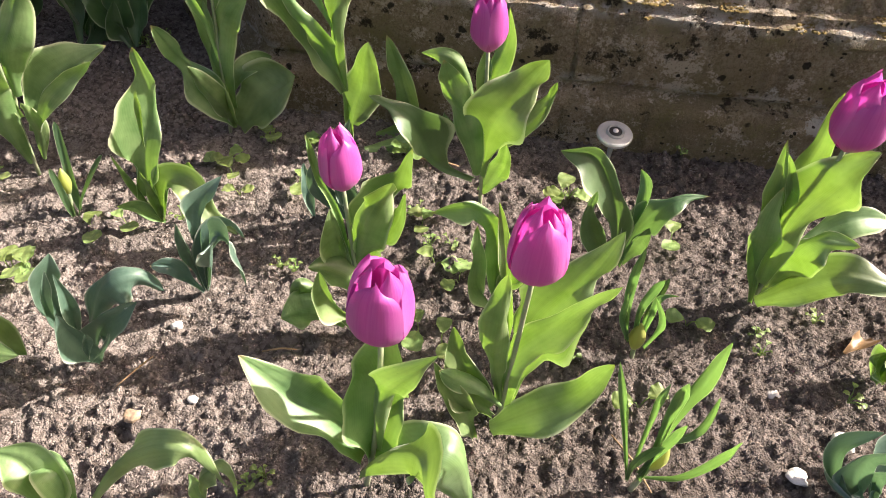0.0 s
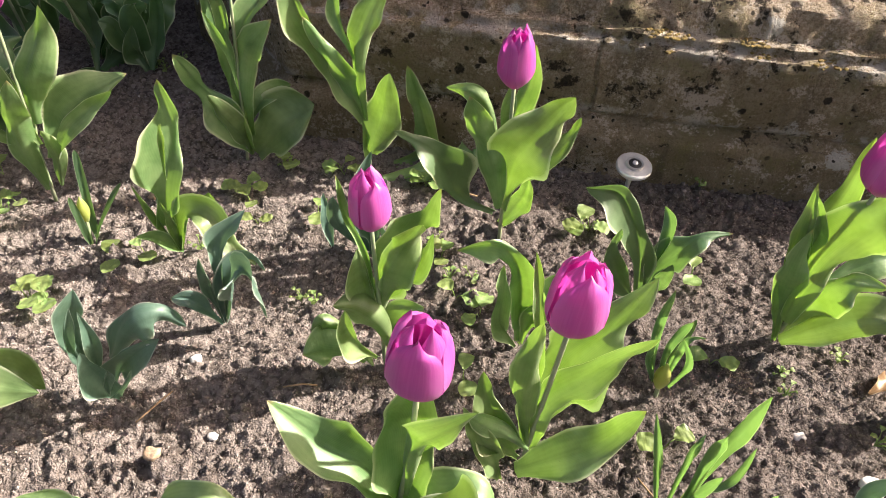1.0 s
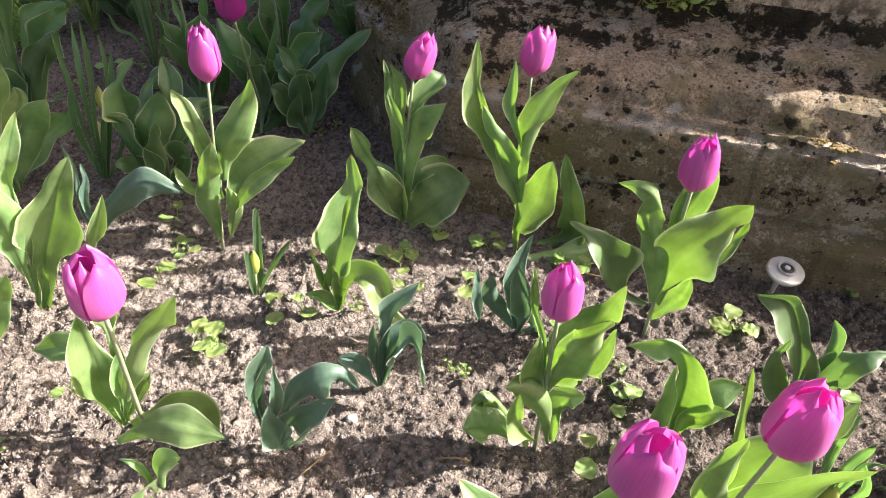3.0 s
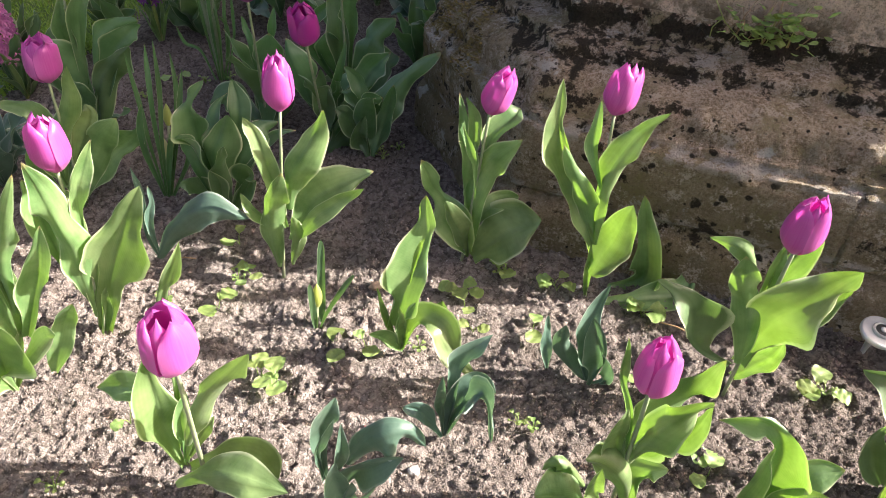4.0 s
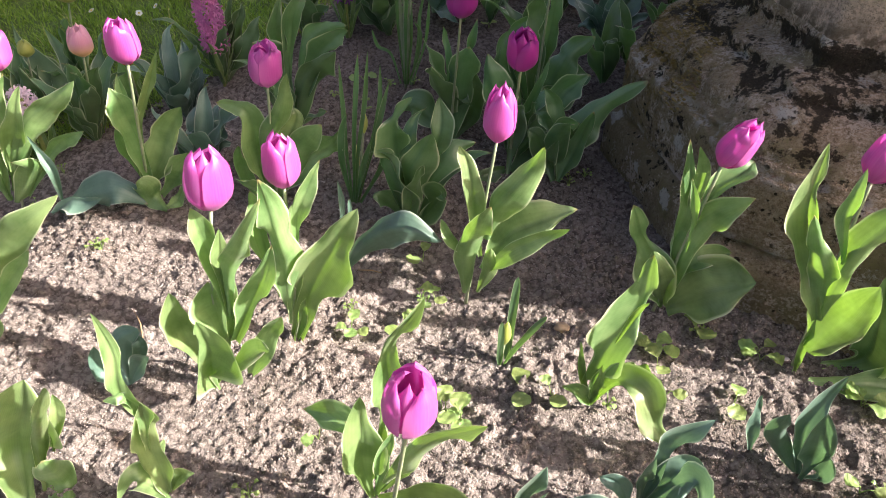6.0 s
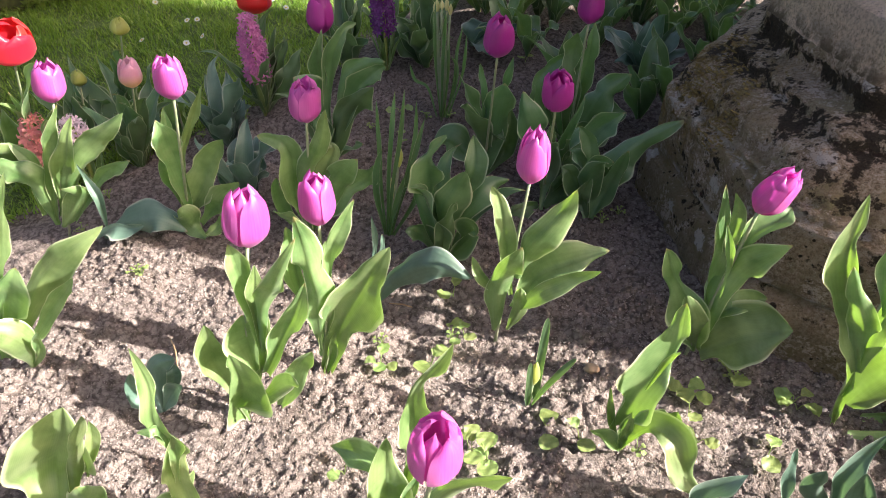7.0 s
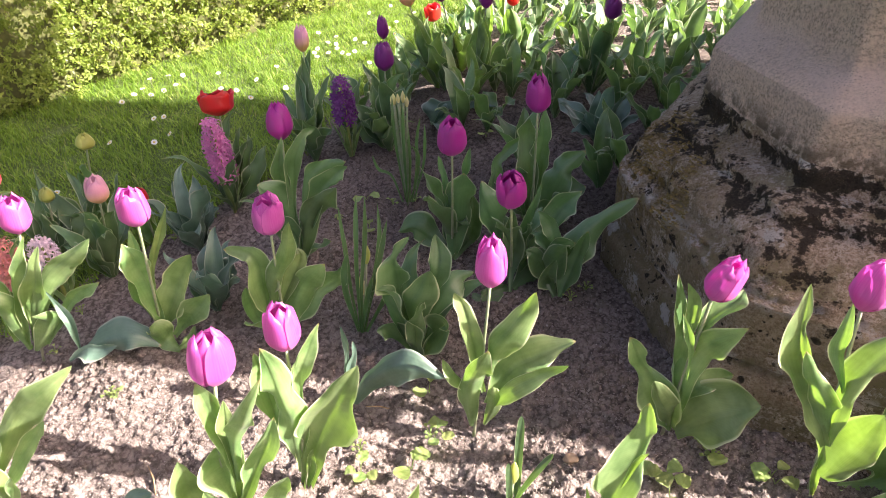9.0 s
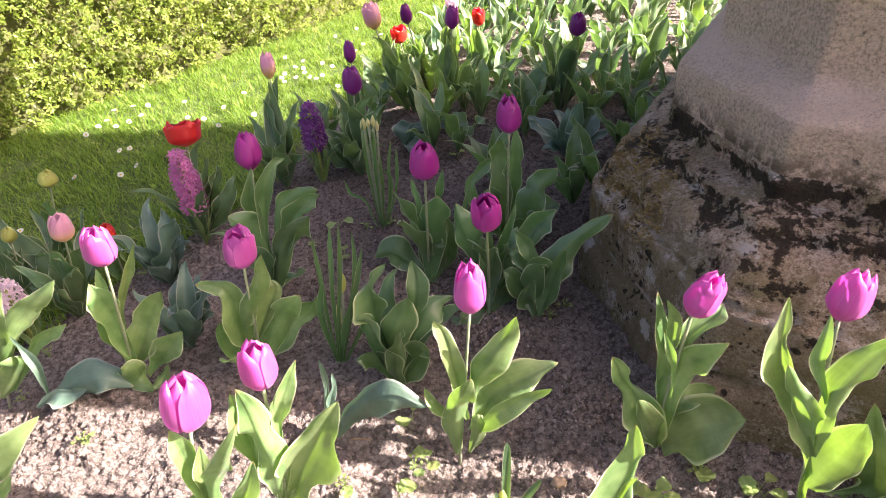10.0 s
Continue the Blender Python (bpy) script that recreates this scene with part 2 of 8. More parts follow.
def lawn_build(k):
    n = k["noise"](30.0, 5.0)
    col = k["mix"](k["ramp"](n, [(0.3, (0, 0, 0)), (0.7, (1, 1, 1))]), (0.06, 0.1, 0.02), (0.11, 0.17, 0.04))
    return k["principled"](col, 0.9, k["bump"](k["noise"](200.0), 0.8, 0.01))


LAWN = make("lawn_turf", lawn_build)


def blade_build(k):
    node, mix, ramp, nt = k["node"], k["mix"], k["ramp"], k["nt"]
    isl = node("NewGeometry").outputs["Random Per Island"]
    col = ramp(isl, [(0.0, (0.1, 0.19, 0.03)), (0.5, (0.16, 0.31, 0.035)), (0.92, (0.26, 0.4, 0.06)), (1.0, (0.4, 0.38, 0.16))])
    t = node("BsdfTranslucent")
    nt.links.new(mix(0.5, col, (0.4, 0.55, 0.06)), t.inputs[0])
    return node("MixShader", i0=0.45, i1=k["principled"](col, 0.5), i2=t.outputs[0]).outputs[0]


BLADE = make("grass_blades", blade_build)


def hedge_build(k):
    node, mix, ramp, nt = k["node"], k["mix"], k["ramp"], k["nt"]
    isl = node("NewGeometry").outputs["Random Per Island"]
    col = ramp(isl, [(0.0, (0.09, 0.15, 0.02)), (0.5, (0.17, 0.25, 0.035)), (1.0, (0.3, 0.38, 0.08))])
    t = node("BsdfTranslucent")
    nt.links.new(mix(0.5, col, (0.38, 0.45, 0.04)), t.inputs[0])
    return node("MixShader", i0=0.4, i1=k["principled"](col, 0.42), i2=t.outputs[0]).outputs[0]


HEDGE = make("hedge_leaves", hedge_build)
HEDGE_CORE = make("hedge_core_shade", plain_build((0.05, 0.06, 0.015), (0.1, 0.11, 0.03), 60.0, 0.9))


def stone_build(k, clean=False):
    node, mix, ramp = k["node"], k["mix"], k["ramp"]
    p = k["place"]
    z = node("SeparateXYZ", i0=p).outputs[2]

    def math_of(op, a, b):
        return node("Math", operation=op, i0=a, i1=b).outputs[0]

    def band(at, reach):
        return node("MapRange", i0=math_of("ABSOLUTE", math_of("SUBTRACT", z, at), 0.0), i1=reach, i2=0.0).outputs[0]

    def near(x, y, zz, reach):
        gap = node("VectorMath", operation="DISTANCE", i0=p, i1=(x, y, zz)).outputs[1]
        return node("MapRange", i0=gap, i1=reach, i2=reach * 0.3).outputs[0]

    warp = node("VectorMath", operation="ADD", i0=p, i1=node("VectorMath", operation="SCALE", i0=node("TexNoise", i0=p, i2=60.0).outputs[1], i3=0.012).outputs[0]).outputs[0]
    grain = k["noise"](330.0, 4.0, 0.75)
    mid = k["noise"](26.0, 8.0, 0.7)
    large = k["noise"](4.5, 4.0, 0.6)
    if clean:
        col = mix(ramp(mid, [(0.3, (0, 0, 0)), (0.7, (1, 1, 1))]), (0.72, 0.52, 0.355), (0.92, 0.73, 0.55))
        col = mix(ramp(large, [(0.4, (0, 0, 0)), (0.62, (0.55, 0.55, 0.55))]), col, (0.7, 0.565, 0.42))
    else:
        col = mix(ramp(mid, [(0.4, (0, 0, 0)), (0.61, (1, 1, 1))]), (0.36, 0.25, 0.155), (0.8, 0.625, 0.465))
        col = mix(ramp(large, [(0.42, (0, 0, 0)), (0.6, (0.45, 0.45, 0.45))]), col, (0.44, 0.34, 0.21))
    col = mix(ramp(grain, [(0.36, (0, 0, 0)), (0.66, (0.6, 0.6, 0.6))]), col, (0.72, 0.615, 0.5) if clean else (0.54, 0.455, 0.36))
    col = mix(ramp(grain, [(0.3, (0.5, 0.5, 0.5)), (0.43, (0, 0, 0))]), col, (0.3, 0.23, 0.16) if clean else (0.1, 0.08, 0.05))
    speck = k["noise"](190.0, 6.0, 0.8)
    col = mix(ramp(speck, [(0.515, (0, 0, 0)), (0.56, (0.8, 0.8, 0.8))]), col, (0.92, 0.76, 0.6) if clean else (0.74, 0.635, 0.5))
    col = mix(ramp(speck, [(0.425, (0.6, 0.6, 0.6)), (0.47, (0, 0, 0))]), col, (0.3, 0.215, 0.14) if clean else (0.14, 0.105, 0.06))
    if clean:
        # ledge painted paler for the skylight on it, block mottled darker towards its foot
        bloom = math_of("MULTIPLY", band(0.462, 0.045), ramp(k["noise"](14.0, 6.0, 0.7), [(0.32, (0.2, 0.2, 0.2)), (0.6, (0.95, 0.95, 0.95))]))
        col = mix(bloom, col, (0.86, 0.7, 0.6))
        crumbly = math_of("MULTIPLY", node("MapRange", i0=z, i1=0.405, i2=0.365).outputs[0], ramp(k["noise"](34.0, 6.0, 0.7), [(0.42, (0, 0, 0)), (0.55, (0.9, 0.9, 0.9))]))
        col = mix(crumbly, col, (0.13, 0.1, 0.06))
    else:
        # green film low down, streaks that run down the faces
        film = ramp(k["noise"](5.0, 5.0, 0.62), [(0.34, (0.25, 0.25, 0.25)), (0.6, (0.85, 0.85, 0.85))])
        low = node("MapRange", i0=z, i1=0.34, i2=0.12).outputs[0]
        col = mix(math_of("MULTIPLY", film, low), col, (0.26, 0.21, 0.115))
        streak_at = node("Mapping", i0=p, i3=(1.0, 1.0, 0.14)).outputs[0]
        col = mix(ramp(k["noise"](30.0, 4.0, 0.6, streak_at), [(0.54, (0, 0, 0)), (0.7, (0.5, 0.5, 0.5))]), col, (0.13, 0.11, 0.075))
        algae = ramp(k["noise"](11.0, 7.0, 0.7), [(0.5, (0, 0, 0)), (0.6, (0.7, 0.7, 0.7))])
        col = mix(mix(1.0, algae, ramp(speck, [(0.4, (0, 0, 0)), (0.55, (1, 1, 1))]), "MULTIPLY"), col, (0.25, 0.225, 0.085))
        # pale lichen crusts, thicker along the worn arrises
        crust = ramp(math_of("ADD", k["noise"](19.0, 9.0, 0.72), math_of("MULTIPLY", math_of("SUBTRACT", speck, 0.5), 0.5)), [(0.55, (0, 0, 0)), (0.6, (0.85, 0.85, 0.85))])
        col = mix(crust, col, (0.68, 0.59, 0.48))
        spots_w = node("TexVoronoi", i0=warp, i2=9.0)
        blot = ramp(math_of("ADD", spots_w.outputs[0], math_of("MULTIPLY", k["noise"](50.0, 8.0, 0.8), 0.5)), [(0.37, (0.9, 0.9, 0.9)), (0.41, (0, 0, 0))])
        col = mix(blot, col, (0.68, 0.66, 0.6))
        rims = math_of("MULTIPLY", math_of("MAXIMUM", band(0.101, 0.012), band(0.214, 0.016)), ramp(k["noise"](28.0, 6.0, 0.7), [(0.47, (0, 0, 0)), (0.55, (0.9, 0.9, 0.9))]))
        col = mix(rims, col, (0.64, 0.6, 0.54))
        # rusty moss film on the far corner
        corner = math_of("MULTIPLY", near(-0.48, 1.3, 0.27, 0.24), ramp(k["noise"](26.0, 6.0, 0.7), [(0.44, (0, 0, 0)), (0.54, (0.95, 0.95, 0.95))]))
        col = mix(corner, col, ramp(k["noise"](90.0, 4.0), [(0.3, (0.07, 0.05, 0.012)), (0.7, (0.3, 0.2, 0.04))]))
    # black growth: thick in the mouldings, single round spots elsewhere
    zone = math_of("ADD", math_of("MULTIPLY", band(0.262, 0.05), 0.05), math_of("MAXIMUM", math_of("MULTIPLY", band(0.34, 0.03), 0.13), math_of("MULTIPLY", band(0.298, 0.02), 0.06)))
    wide = node("Mapping", i0=p, i3=(1.0, 1.0, 1.9)).outputs[0]
    dark_n = math_of("ADD", math_of("MULTIPLY", k["noise"](9.0, 3.0, 0.5, wide), 0.42), math_of("MULTIPLY", k["noise"](42.0, 9.0, 0.75), 0.58))
    dark_n = math_of("ADD", dark_n, zone)
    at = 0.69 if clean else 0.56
    col = mix(ramp(dark_n, [(at, (0, 0, 0)), (at + 0.035, (0.95, 0.95, 0.95))]), col, ramp(grain, [(0.35, (0.014, 0.011, 0.007)), (0.7, (0.06, 0.048, 0.03))]))
    for scale, edge, low_n in ((30.0, 0.22, 0.5), (64.0, 0.2, 0.52)):
        spots = node("TexVoronoi", i0=warp, i2=scale)
        dots = ramp(math_of("ADD", spots.outputs[0], math_of("MULTIPLY", grain, 0.12)), [(edge, (0.95, 0.95, 0.95)), (edge + 0.05, (0, 0, 0))])
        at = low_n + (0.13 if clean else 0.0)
        dots = mix(1.0, dots, ramp(k["noise"](9.0 if scale < 40 else 13.0, 3.0), [(at, (0, 0, 0)), (at + 0.05, (1, 1, 1))]), "MULTIPLY")
        col = mix(dots, col, (0.03, 0.026, 0.018))
    # pores and pits coloured dark for the shade their bumps barely show
    pores = ramp(node("TexVoronoi", i0=warp, i2=310.0).outputs[0], [(0.1, (0.85, 0.85, 0.85)), (0.3, (0, 0, 0))])
    col = mix(mix(1.0, pores, ramp(k["noise"](38.0, 4.0), [(0.4, (0.15, 0.15, 0.15)), (0.58, (1, 1, 1))]), "MULTIPLY"), col, (0.2, 0.15, 0.1))
    pits = ramp(node("TexVoronoi", i0=warp, i2=150.0).outputs[0], [(0.05, (0, 0, 0)), (0.25, (1, 1, 1))])
    col = mix(mix(1.0, ramp(pits, [(0.0, (0.7, 0.7, 0.7)), (0.6, (0, 0, 0))]), ramp(k["noise"](60.0, 3.0), [(0.45, (0, 0, 0)), (0.55, (1, 1, 1))]), "MULTIPLY"), col, (0.12, 0.095, 0.065))
    h = math_of("ADD", math_of("MULTIPLY", mid, 1.5 if clean else 3.5), math_of("MULTIPLY", grain, 0.8))
    h = math_of("ADD", math_of("ADD", h, math_of("MULTIPLY", speck, 1.2)), math_of("MULTIPLY", pits, 0.5))
    return k["principled"](col, 0.93, k["bump"](h, 1.0, 0.013 if clean else 0.014), **{"Specular IOR Level": 0.2})


STONE = make("weathered_stone", stone_build)
# cleaner stone, its colour also lifted for light bounced up from the lawn
STONE_CLEAN_LIT = make("clean_stone_lit", lambda k: stone_build(k, True))
MOSS = make("moss", plain_build((0.09, 0.062, 0.015), (0.27, 0.19, 0.05), 160.0, 0.95, 0.9, 0.004))
SILVER = make("scuffed_metal", plain_build((0.68, 0.68, 0.68), (0.85, 0.85, 0.84), 60.0, 0.3, 0.1, 0.0005, Metallic=0.55))
CLEAR = make("clouded_plastic", plain_build((0.45, 0.45, 0.43), (0.6, 0.6, 0.58), 60.0, 0.3, 0.1, 0.0005, **{"Transmission Weight": 0.35}))
BLACK = make("black_plastic", plain_build((0.02, 0.02, 0.02), (0.04, 0.04, 0.04), 80.0, 0.4))


# ---- mesh helpers ----
def mesh_object(name, verts, faces, material, parent=None, label="", uvs=None, smooth=True):
    me = bpy.data.meshes.new(name)
    me.from_pydata([tuple(v) for v in verts], [], faces)
    if uvs is not None:
        lay = me.uv_layers.new(name="UVMap")
        for loop in me.loops:
            lay.data[loop.index].uv = uvs[loop.vertex_index]
    if smooth:
        me.shade_smooth()
    me.materials.append(material)
    ob = new(name, me)
    ob.parent = parent
    return tagged(ob, label)


def grid_faces(rows, cols, wrap=False):
    out = []
    for i in range(rows - 1):
        for j in range(cols if wrap else cols - 1):
            k = (j + 1) % cols
            out.append((i * cols + j, i * cols + k, (i + 1) * cols + k, (i + 1) * cols + j))
    return out


def bezier(p0, p1, p2, p3, v):
    a = 1 - v
    return p0 * a ** 3 + p1 * 3 * a * a * v + p2 * 3 * a * v * v + p3 * v ** 3


def ground_height(x, y):
    """The bed is level near the pedestal and falls away to the lawn."""
    s = min(max((-x - 1.12) / 0.75, 0.0), 1.0)
    return -0.105 * s * s * (3 - 2 * s)


def thing(name, place, label, category, group=""):
    ob = new(name)
    ob.empty_display_size = 0.02
    ob.location = place
    return tagged(ob, label, category, group)


def tube(name, points, radii, material, parent, label="", sides=8):
    verts, uvs, n = [], [], len(points)
    for i, p in enumerate(points):
        t = (points[min(i + 1, n - 1)] - points[max(i - 1, 0)]).normalized()
        a = t.orthogonal().normalized()
        b = t.cross(a)
        for j in range(sides):
            w = 2 * math.pi * j / sides
            verts.append(p + (a * math.cos(w) + b * math.sin(w)) * radii[i])
            uvs.append((j / sides, i / (n - 1)))
    faces = grid_faces(n, sides, True)
    faces.append(tuple(range(sides))[::-1])
    faces.append(tuple(range((n - 1) * sides, n * sides)))
    return mesh_object(name, verts, faces, material, parent, label, uvs)


def leaf(parent, base, tip, width, arch=0.03, facing=None, fold=0.35, wave=0.0, twist=0.0, curl=0.0, material=None, label="", blunt=False, rng=None, name="leaf", wide=0.42, roll=0.0):
    """One blade from base to tip, in the plant's own space. arch lifts its middle, fold draws the margins up, curl bends the tip over."""
    rng = rng or random
    base, tip = Vector(base), Vector(tip)
    d = tip - base
    length = d.length
    az = math.atan2(d.y, d.x) if facing is None else radians(facing)
    flat = Vector((math.cos(az), math.sin(az), 0))
    side = Vector((-math.sin(az), math.cos(az), 0))
    p1 = base + d * 0.3 + Vector((0, 0, arch)) - flat * arch * 0.25
    p2 = base + d * 0.72 + Vector((0, 0, arch * 0.9)) + flat * arch * 0.12
    rows, cols = 22, 11
    f1, f2 = rng.uniform(0, 6.28), rng.uniform(0, 6.28)
    freq = rng.uniform(1.3, 2.1)
    lift_a, lift_b = rng.uniform(0.3, 1.7), rng.uniform(0.3, 1.7)
    bend = 0.0 if blunt else rng.uniform(-0.07, 0.07)
    twist = twist + (0.0 if blunt else rng.uniform(-28, 28))
    curl = curl + (0.0 if blunt else rng.uniform(0.0, 0.5))
    wave = wave * rng.uniform(0.6, 1.7)
    hook_s, hook_n = (0.0, 0.0) if blunt else (rng.uniform(-3.5, 3.5), rng.uniform(-3.0, 3.0))
    verts, uvs = [], []
    for i in range(rows):
        v = i / (rows - 1)
        p = bezier(base, p1, p2, tip, v)
        q = bezier(base, p1, p2, tip, min(v + 0.01, 1.0)) - bezier(base, p1, p2, tip, max(v - 0.01, 0.0))
        t = q.normalized()
        s = (side - t * side.dot(t)).normalized()
        ang = radians(roll) * min(v * 2.5, 1) + radians(twist) * v * v + 0.12 * math.sin(freq * 3 * v + f1)
        n = s.cross(t) * -1
        s, n = s * math.cos(ang) + n * math.sin(ang), n * math.cos(ang) - s * math.sin(ang)
        if v < wide:
            k = v / wide
            w = 0.26 + 0.74 * (k * k * (3 - 2 * k)) ** 0.75
        else:
            k = (v - wide) / (1 - wide)
            w = math.sqrt(max(1 - k ** 5, 0)) if blunt else max(math.cos(k * math.pi / 2), 0) ** 0.92
        w *= width * 0.5
        fo = fold * (1.0 if blunt else 1.4) * (1.4 - v * 0.95)
        p = p + s * bend * length * math.sin(math.pi * v * 1.15)
        p = p - n * curl * length * max(v - 0.7, 0) ** 2
        p = p + (s * hook_s + n * hook_n) * length * max(v - 0.84, 0) ** 2
        for j in range(cols):
            u = 2 * j / (cols - 1) - 1
            e = abs(u) ** 1.7
            lift = fo * w * e * (lift_a if u < 0 else lift_b)
            wav = wave * width * abs(u) ** 1.5 * math.sin(2 * math.pi * freq * v * 1.35 + (f1 if u < 0 else f2)) * min(v * 3, 1) * min((1 - v) * 4, 1)
            ripple = 0.02 * width * math.sin(9 * v + 5 * u + f2)
            verts.append(p + s * (u * w * (1 - 0.18 * fo * e)) + n * (lift + wav + ripple))
            uvs.append((j / (cols - 1), v))
    return mesh_object(name, verts, grid_faces(rows, cols), material or LEAF, parent, label, uvs)


def blade(plant, points, width, face, cup=0.35, wave=0.1, wide=0.45, foot=0.3, material=None):
    """A leaf whose midrib runs through points of the bed. Its inner side looks along face; cup draws the margins to that side,
    wave ruffles them, foot is how broad it still is where it clasps the stem."""
    root = plant.location
    pts = [Vector(p) - root for p in points]
    rng = random.Random(int(sum(abs(c) for p in points for c in p) * 1000))
    run = [pts[0] * 2 - pts[1]] + pts + [pts[-1] * 2 - pts[-2]]
    rows, cols, n = 28, 11, len(pts) - 1
    face = Vector(face).normalized()

    def along(v):
        i = min(int(v * n), n - 1)
        s = v * n - i
        a, b, c, d = run[i:i + 4]
        return (b * 2 + (c - a) * s + (a * 2 - b * 5 + c * 4 - d) * s * s + (b * 3 - a - c * 3 + d) * s ** 3) * 0.5

    length = sum((b - a).length for a, b in zip(pts, pts[1:]))
    freq, f1, f2 = length / 0.075 * rng.uniform(0.8, 1.25), rng.uniform(0, 6.28), rng.uniform(0, 6.28)
    uneven = rng.uniform(-0.3, 0.3)
    swirl = radians(rng.uniform(-32, 32))
    pleat = rng.uniform(0.08, 0.16)
    verts, uvs = [], []
    for i in range(rows):
        v = i / (rows - 1)
        p, t = along(v), (along(min(v + 0.02, 1)) - along(max(v - 0.02, 0))).normalized()
        nrm = (face - t * face.dot(t)).normalized()
        s = t.cross(nrm)
        p = p + s * wave * 0.35 * width * math.sin(6.283 * freq * 0.42 * v + f1) * min(v * 2, 1) * min((1 - v) * 3, 1)
        p = p + nrm * 0.022 * length * math.sin(7.5 * v + f2) * min(v * 2, 1)
        ang = swirl * (v - 0.4) + 0.1 * math.sin(5 * v + f1)
        s, nrm = s * math.cos(ang) + nrm * math.sin(ang), nrm * math.cos(ang) - s * math.sin(ang)
        if v < wide:
            k = v / wide
            w = foot + (1 - foot) * (k * k * (3 - 2 * k)) ** 0.85
        else:
            w = max(math.cos((v - wide) / (1 - wide) * math.pi / 2), 0) ** 0.8
        w *= width * 0.54
        bend = cup * (2.3 - 1.6 * v) * 1.4
        for j in range(cols):
            u = 2 * j / (cols - 1) - 1
            a = bend * u * (1 + uneven * u)
            # the blade is rolled about its midrib, so that it keeps its breadth
            out = math.sin(a) / bend if abs(bend) > 0.02 else u
            up = (1 - math.cos(a)) / bend if abs(bend) > 0.02 else 0.0
            edge = abs(u) ** 2.2
            ruffle = 1.25 * (wave + 0.02) * width * edge * (math.sin(6.283 * freq * v * 0.5 + (f1 if u < 0 else f2)) + 0.3 * math.sin(6.283 * freq * v * 1.3 + (f2 if u < 0 else f1))) * min(v * 4, 1) * min((1 - v) * 4, 1)
            ruffle -= pleat * w * math.exp(-(u / 0.16) ** 2) * (1 if cup > 0 else -1)
            lip = 0.16 * w * max(abs(u) - 0.8, 0) / 0.2 * math.sin(9 * v + f2 + (2 if u < 0 else 0))
            verts.append(p + s * (out * w + ruffle * 0.8 * (1 if u > 0 else -1)) + nrm * (up * w + ruffle + lip))
            uvs.append((j / (cols - 1), v))
    return mesh_object("leaf", verts, grid_faces(rows, cols), material or LEAF, plant, "", uvs)


def petals(parent, foot, axis, height, width, opening, material, rng, inner=None, frilly=0.0):
    """Six petals in two whorls round axis, in the plant's own space; opening 0 is a closed goblet, 1 a wide cup."""
    z = axis.normalized()
    x = z.orthogonal().normalized()
    y = z.cross(x)
    start = rng.uniform(0, 6.28)
    rows, cols = 13, 9
    for whorl in range(2):
        for i in range(3):
            a0 = start + whorl * math.pi / 3 + i * 2 * math.pi / 3 + rng.uniform(-0.1, 0.1)
            tall = height * rng.uniform(0.93, 1.03) * (1.03 if whorl else 0.97)
            flare = opening + rng.uniform(-0.1, 0.1)
            f = rng.uniform(0, 6.28)
            verts, uvs = [], []
            for r in range(rows):
                v = r / (rows - 1)
                k = min(v / 0.36, 1.0)
                prof = 0.24 + 0.76 * math.sin(k * math.pi / 2) ** 0.9
                if v > 0.36:
                    g = (v - 0.36) / 0.64
                    prof = 1.0 - ((0.4 if whorl == 0 else 0.6) - flare * 1.2) * g ** 1.9 - 0.16 * max(g - 0.75, 0) / 0.25
                rad = width * 0.5 * prof * (1.0 if whorl == 0 else 0.9)
                half = (1.04 if whorl == 0 else 0.98) * (0.6 + 0.4 * math.sin(min(v / 0.4, 1) * math.pi / 2)) * max(1 - max((v - 0.42) / 0.58, 0) ** 5.6, 0) ** 0.5
                for c in range(cols):
                    u = 2 * c / (cols - 1) - 1
                    a = a0 + u * half
                    rr = rad * (1 + 0.05 * (1 - abs(u)) * v - 0.035 * math.exp(-(u / 0.16) ** 2) * math.sin(v * math.pi) + frilly * 0.12 * math.sin(5 * u + 7 * v + f) * v * v + (0.045 * u * u if whorl == 0 else -0.03 * u * u))
                    h = tall * (v - 0.09 * u * u * v * v) + frilly * 0.004 * math.sin(11 * u + f) * v
                    verts.append(foot + z * h + (x * math.cos(a) + y * math.sin(a)) * rr)
                    uvs.append((c / (cols - 1), v))
            mesh_object("petal", verts, grid_faces(rows, cols), material if inner is None or whorl == 0 else inner, parent, "", uvs)


def stalk(parent, base, top, bow, radius, material, label=""):
    base, top = Vector(base), Vector(top)
    mid1 = base.lerp(top, 0.35) + Vector(bow)
    mid2 = base.lerp(top, 0.7) + Vector(bow)
    pts = [bezier(base, mid1, mid2, top, i / 9) for i in range(10)]
    return tube("stem", pts, [radius * (1.15 - 0.25 * i / 9) for i in range(10)], material, parent, label), (pts[-1] - pts[-2]).normalized()


def plant_leaves(ob, place, leaves, material, rng):
    """leaves: (x, y, z of the tip in the bed, width, arch, then named extras)."""
    for spec in leaves:
        x, y, z, w, arch = spec[:5]
        extra = dict(spec[5]) if len(spec) > 5 else {}
        from_z = extra.pop("from_z", 0.0)
        off = extra.pop("off", (0.0, 0.0))
        tip = Vector((x, y, z)) - place
        az = math.atan2(tip.y, tip.x)
        root = Vector((0.004 * math.cos(az) + off[0], 0.004 * math.sin(az) + off[1], from_z - 0.006))
        extra.setdefault("wave", 0.13)
        leaf(ob, root, tip, w, arch, material=extra.pop("material", material), rng=rng, **extra)


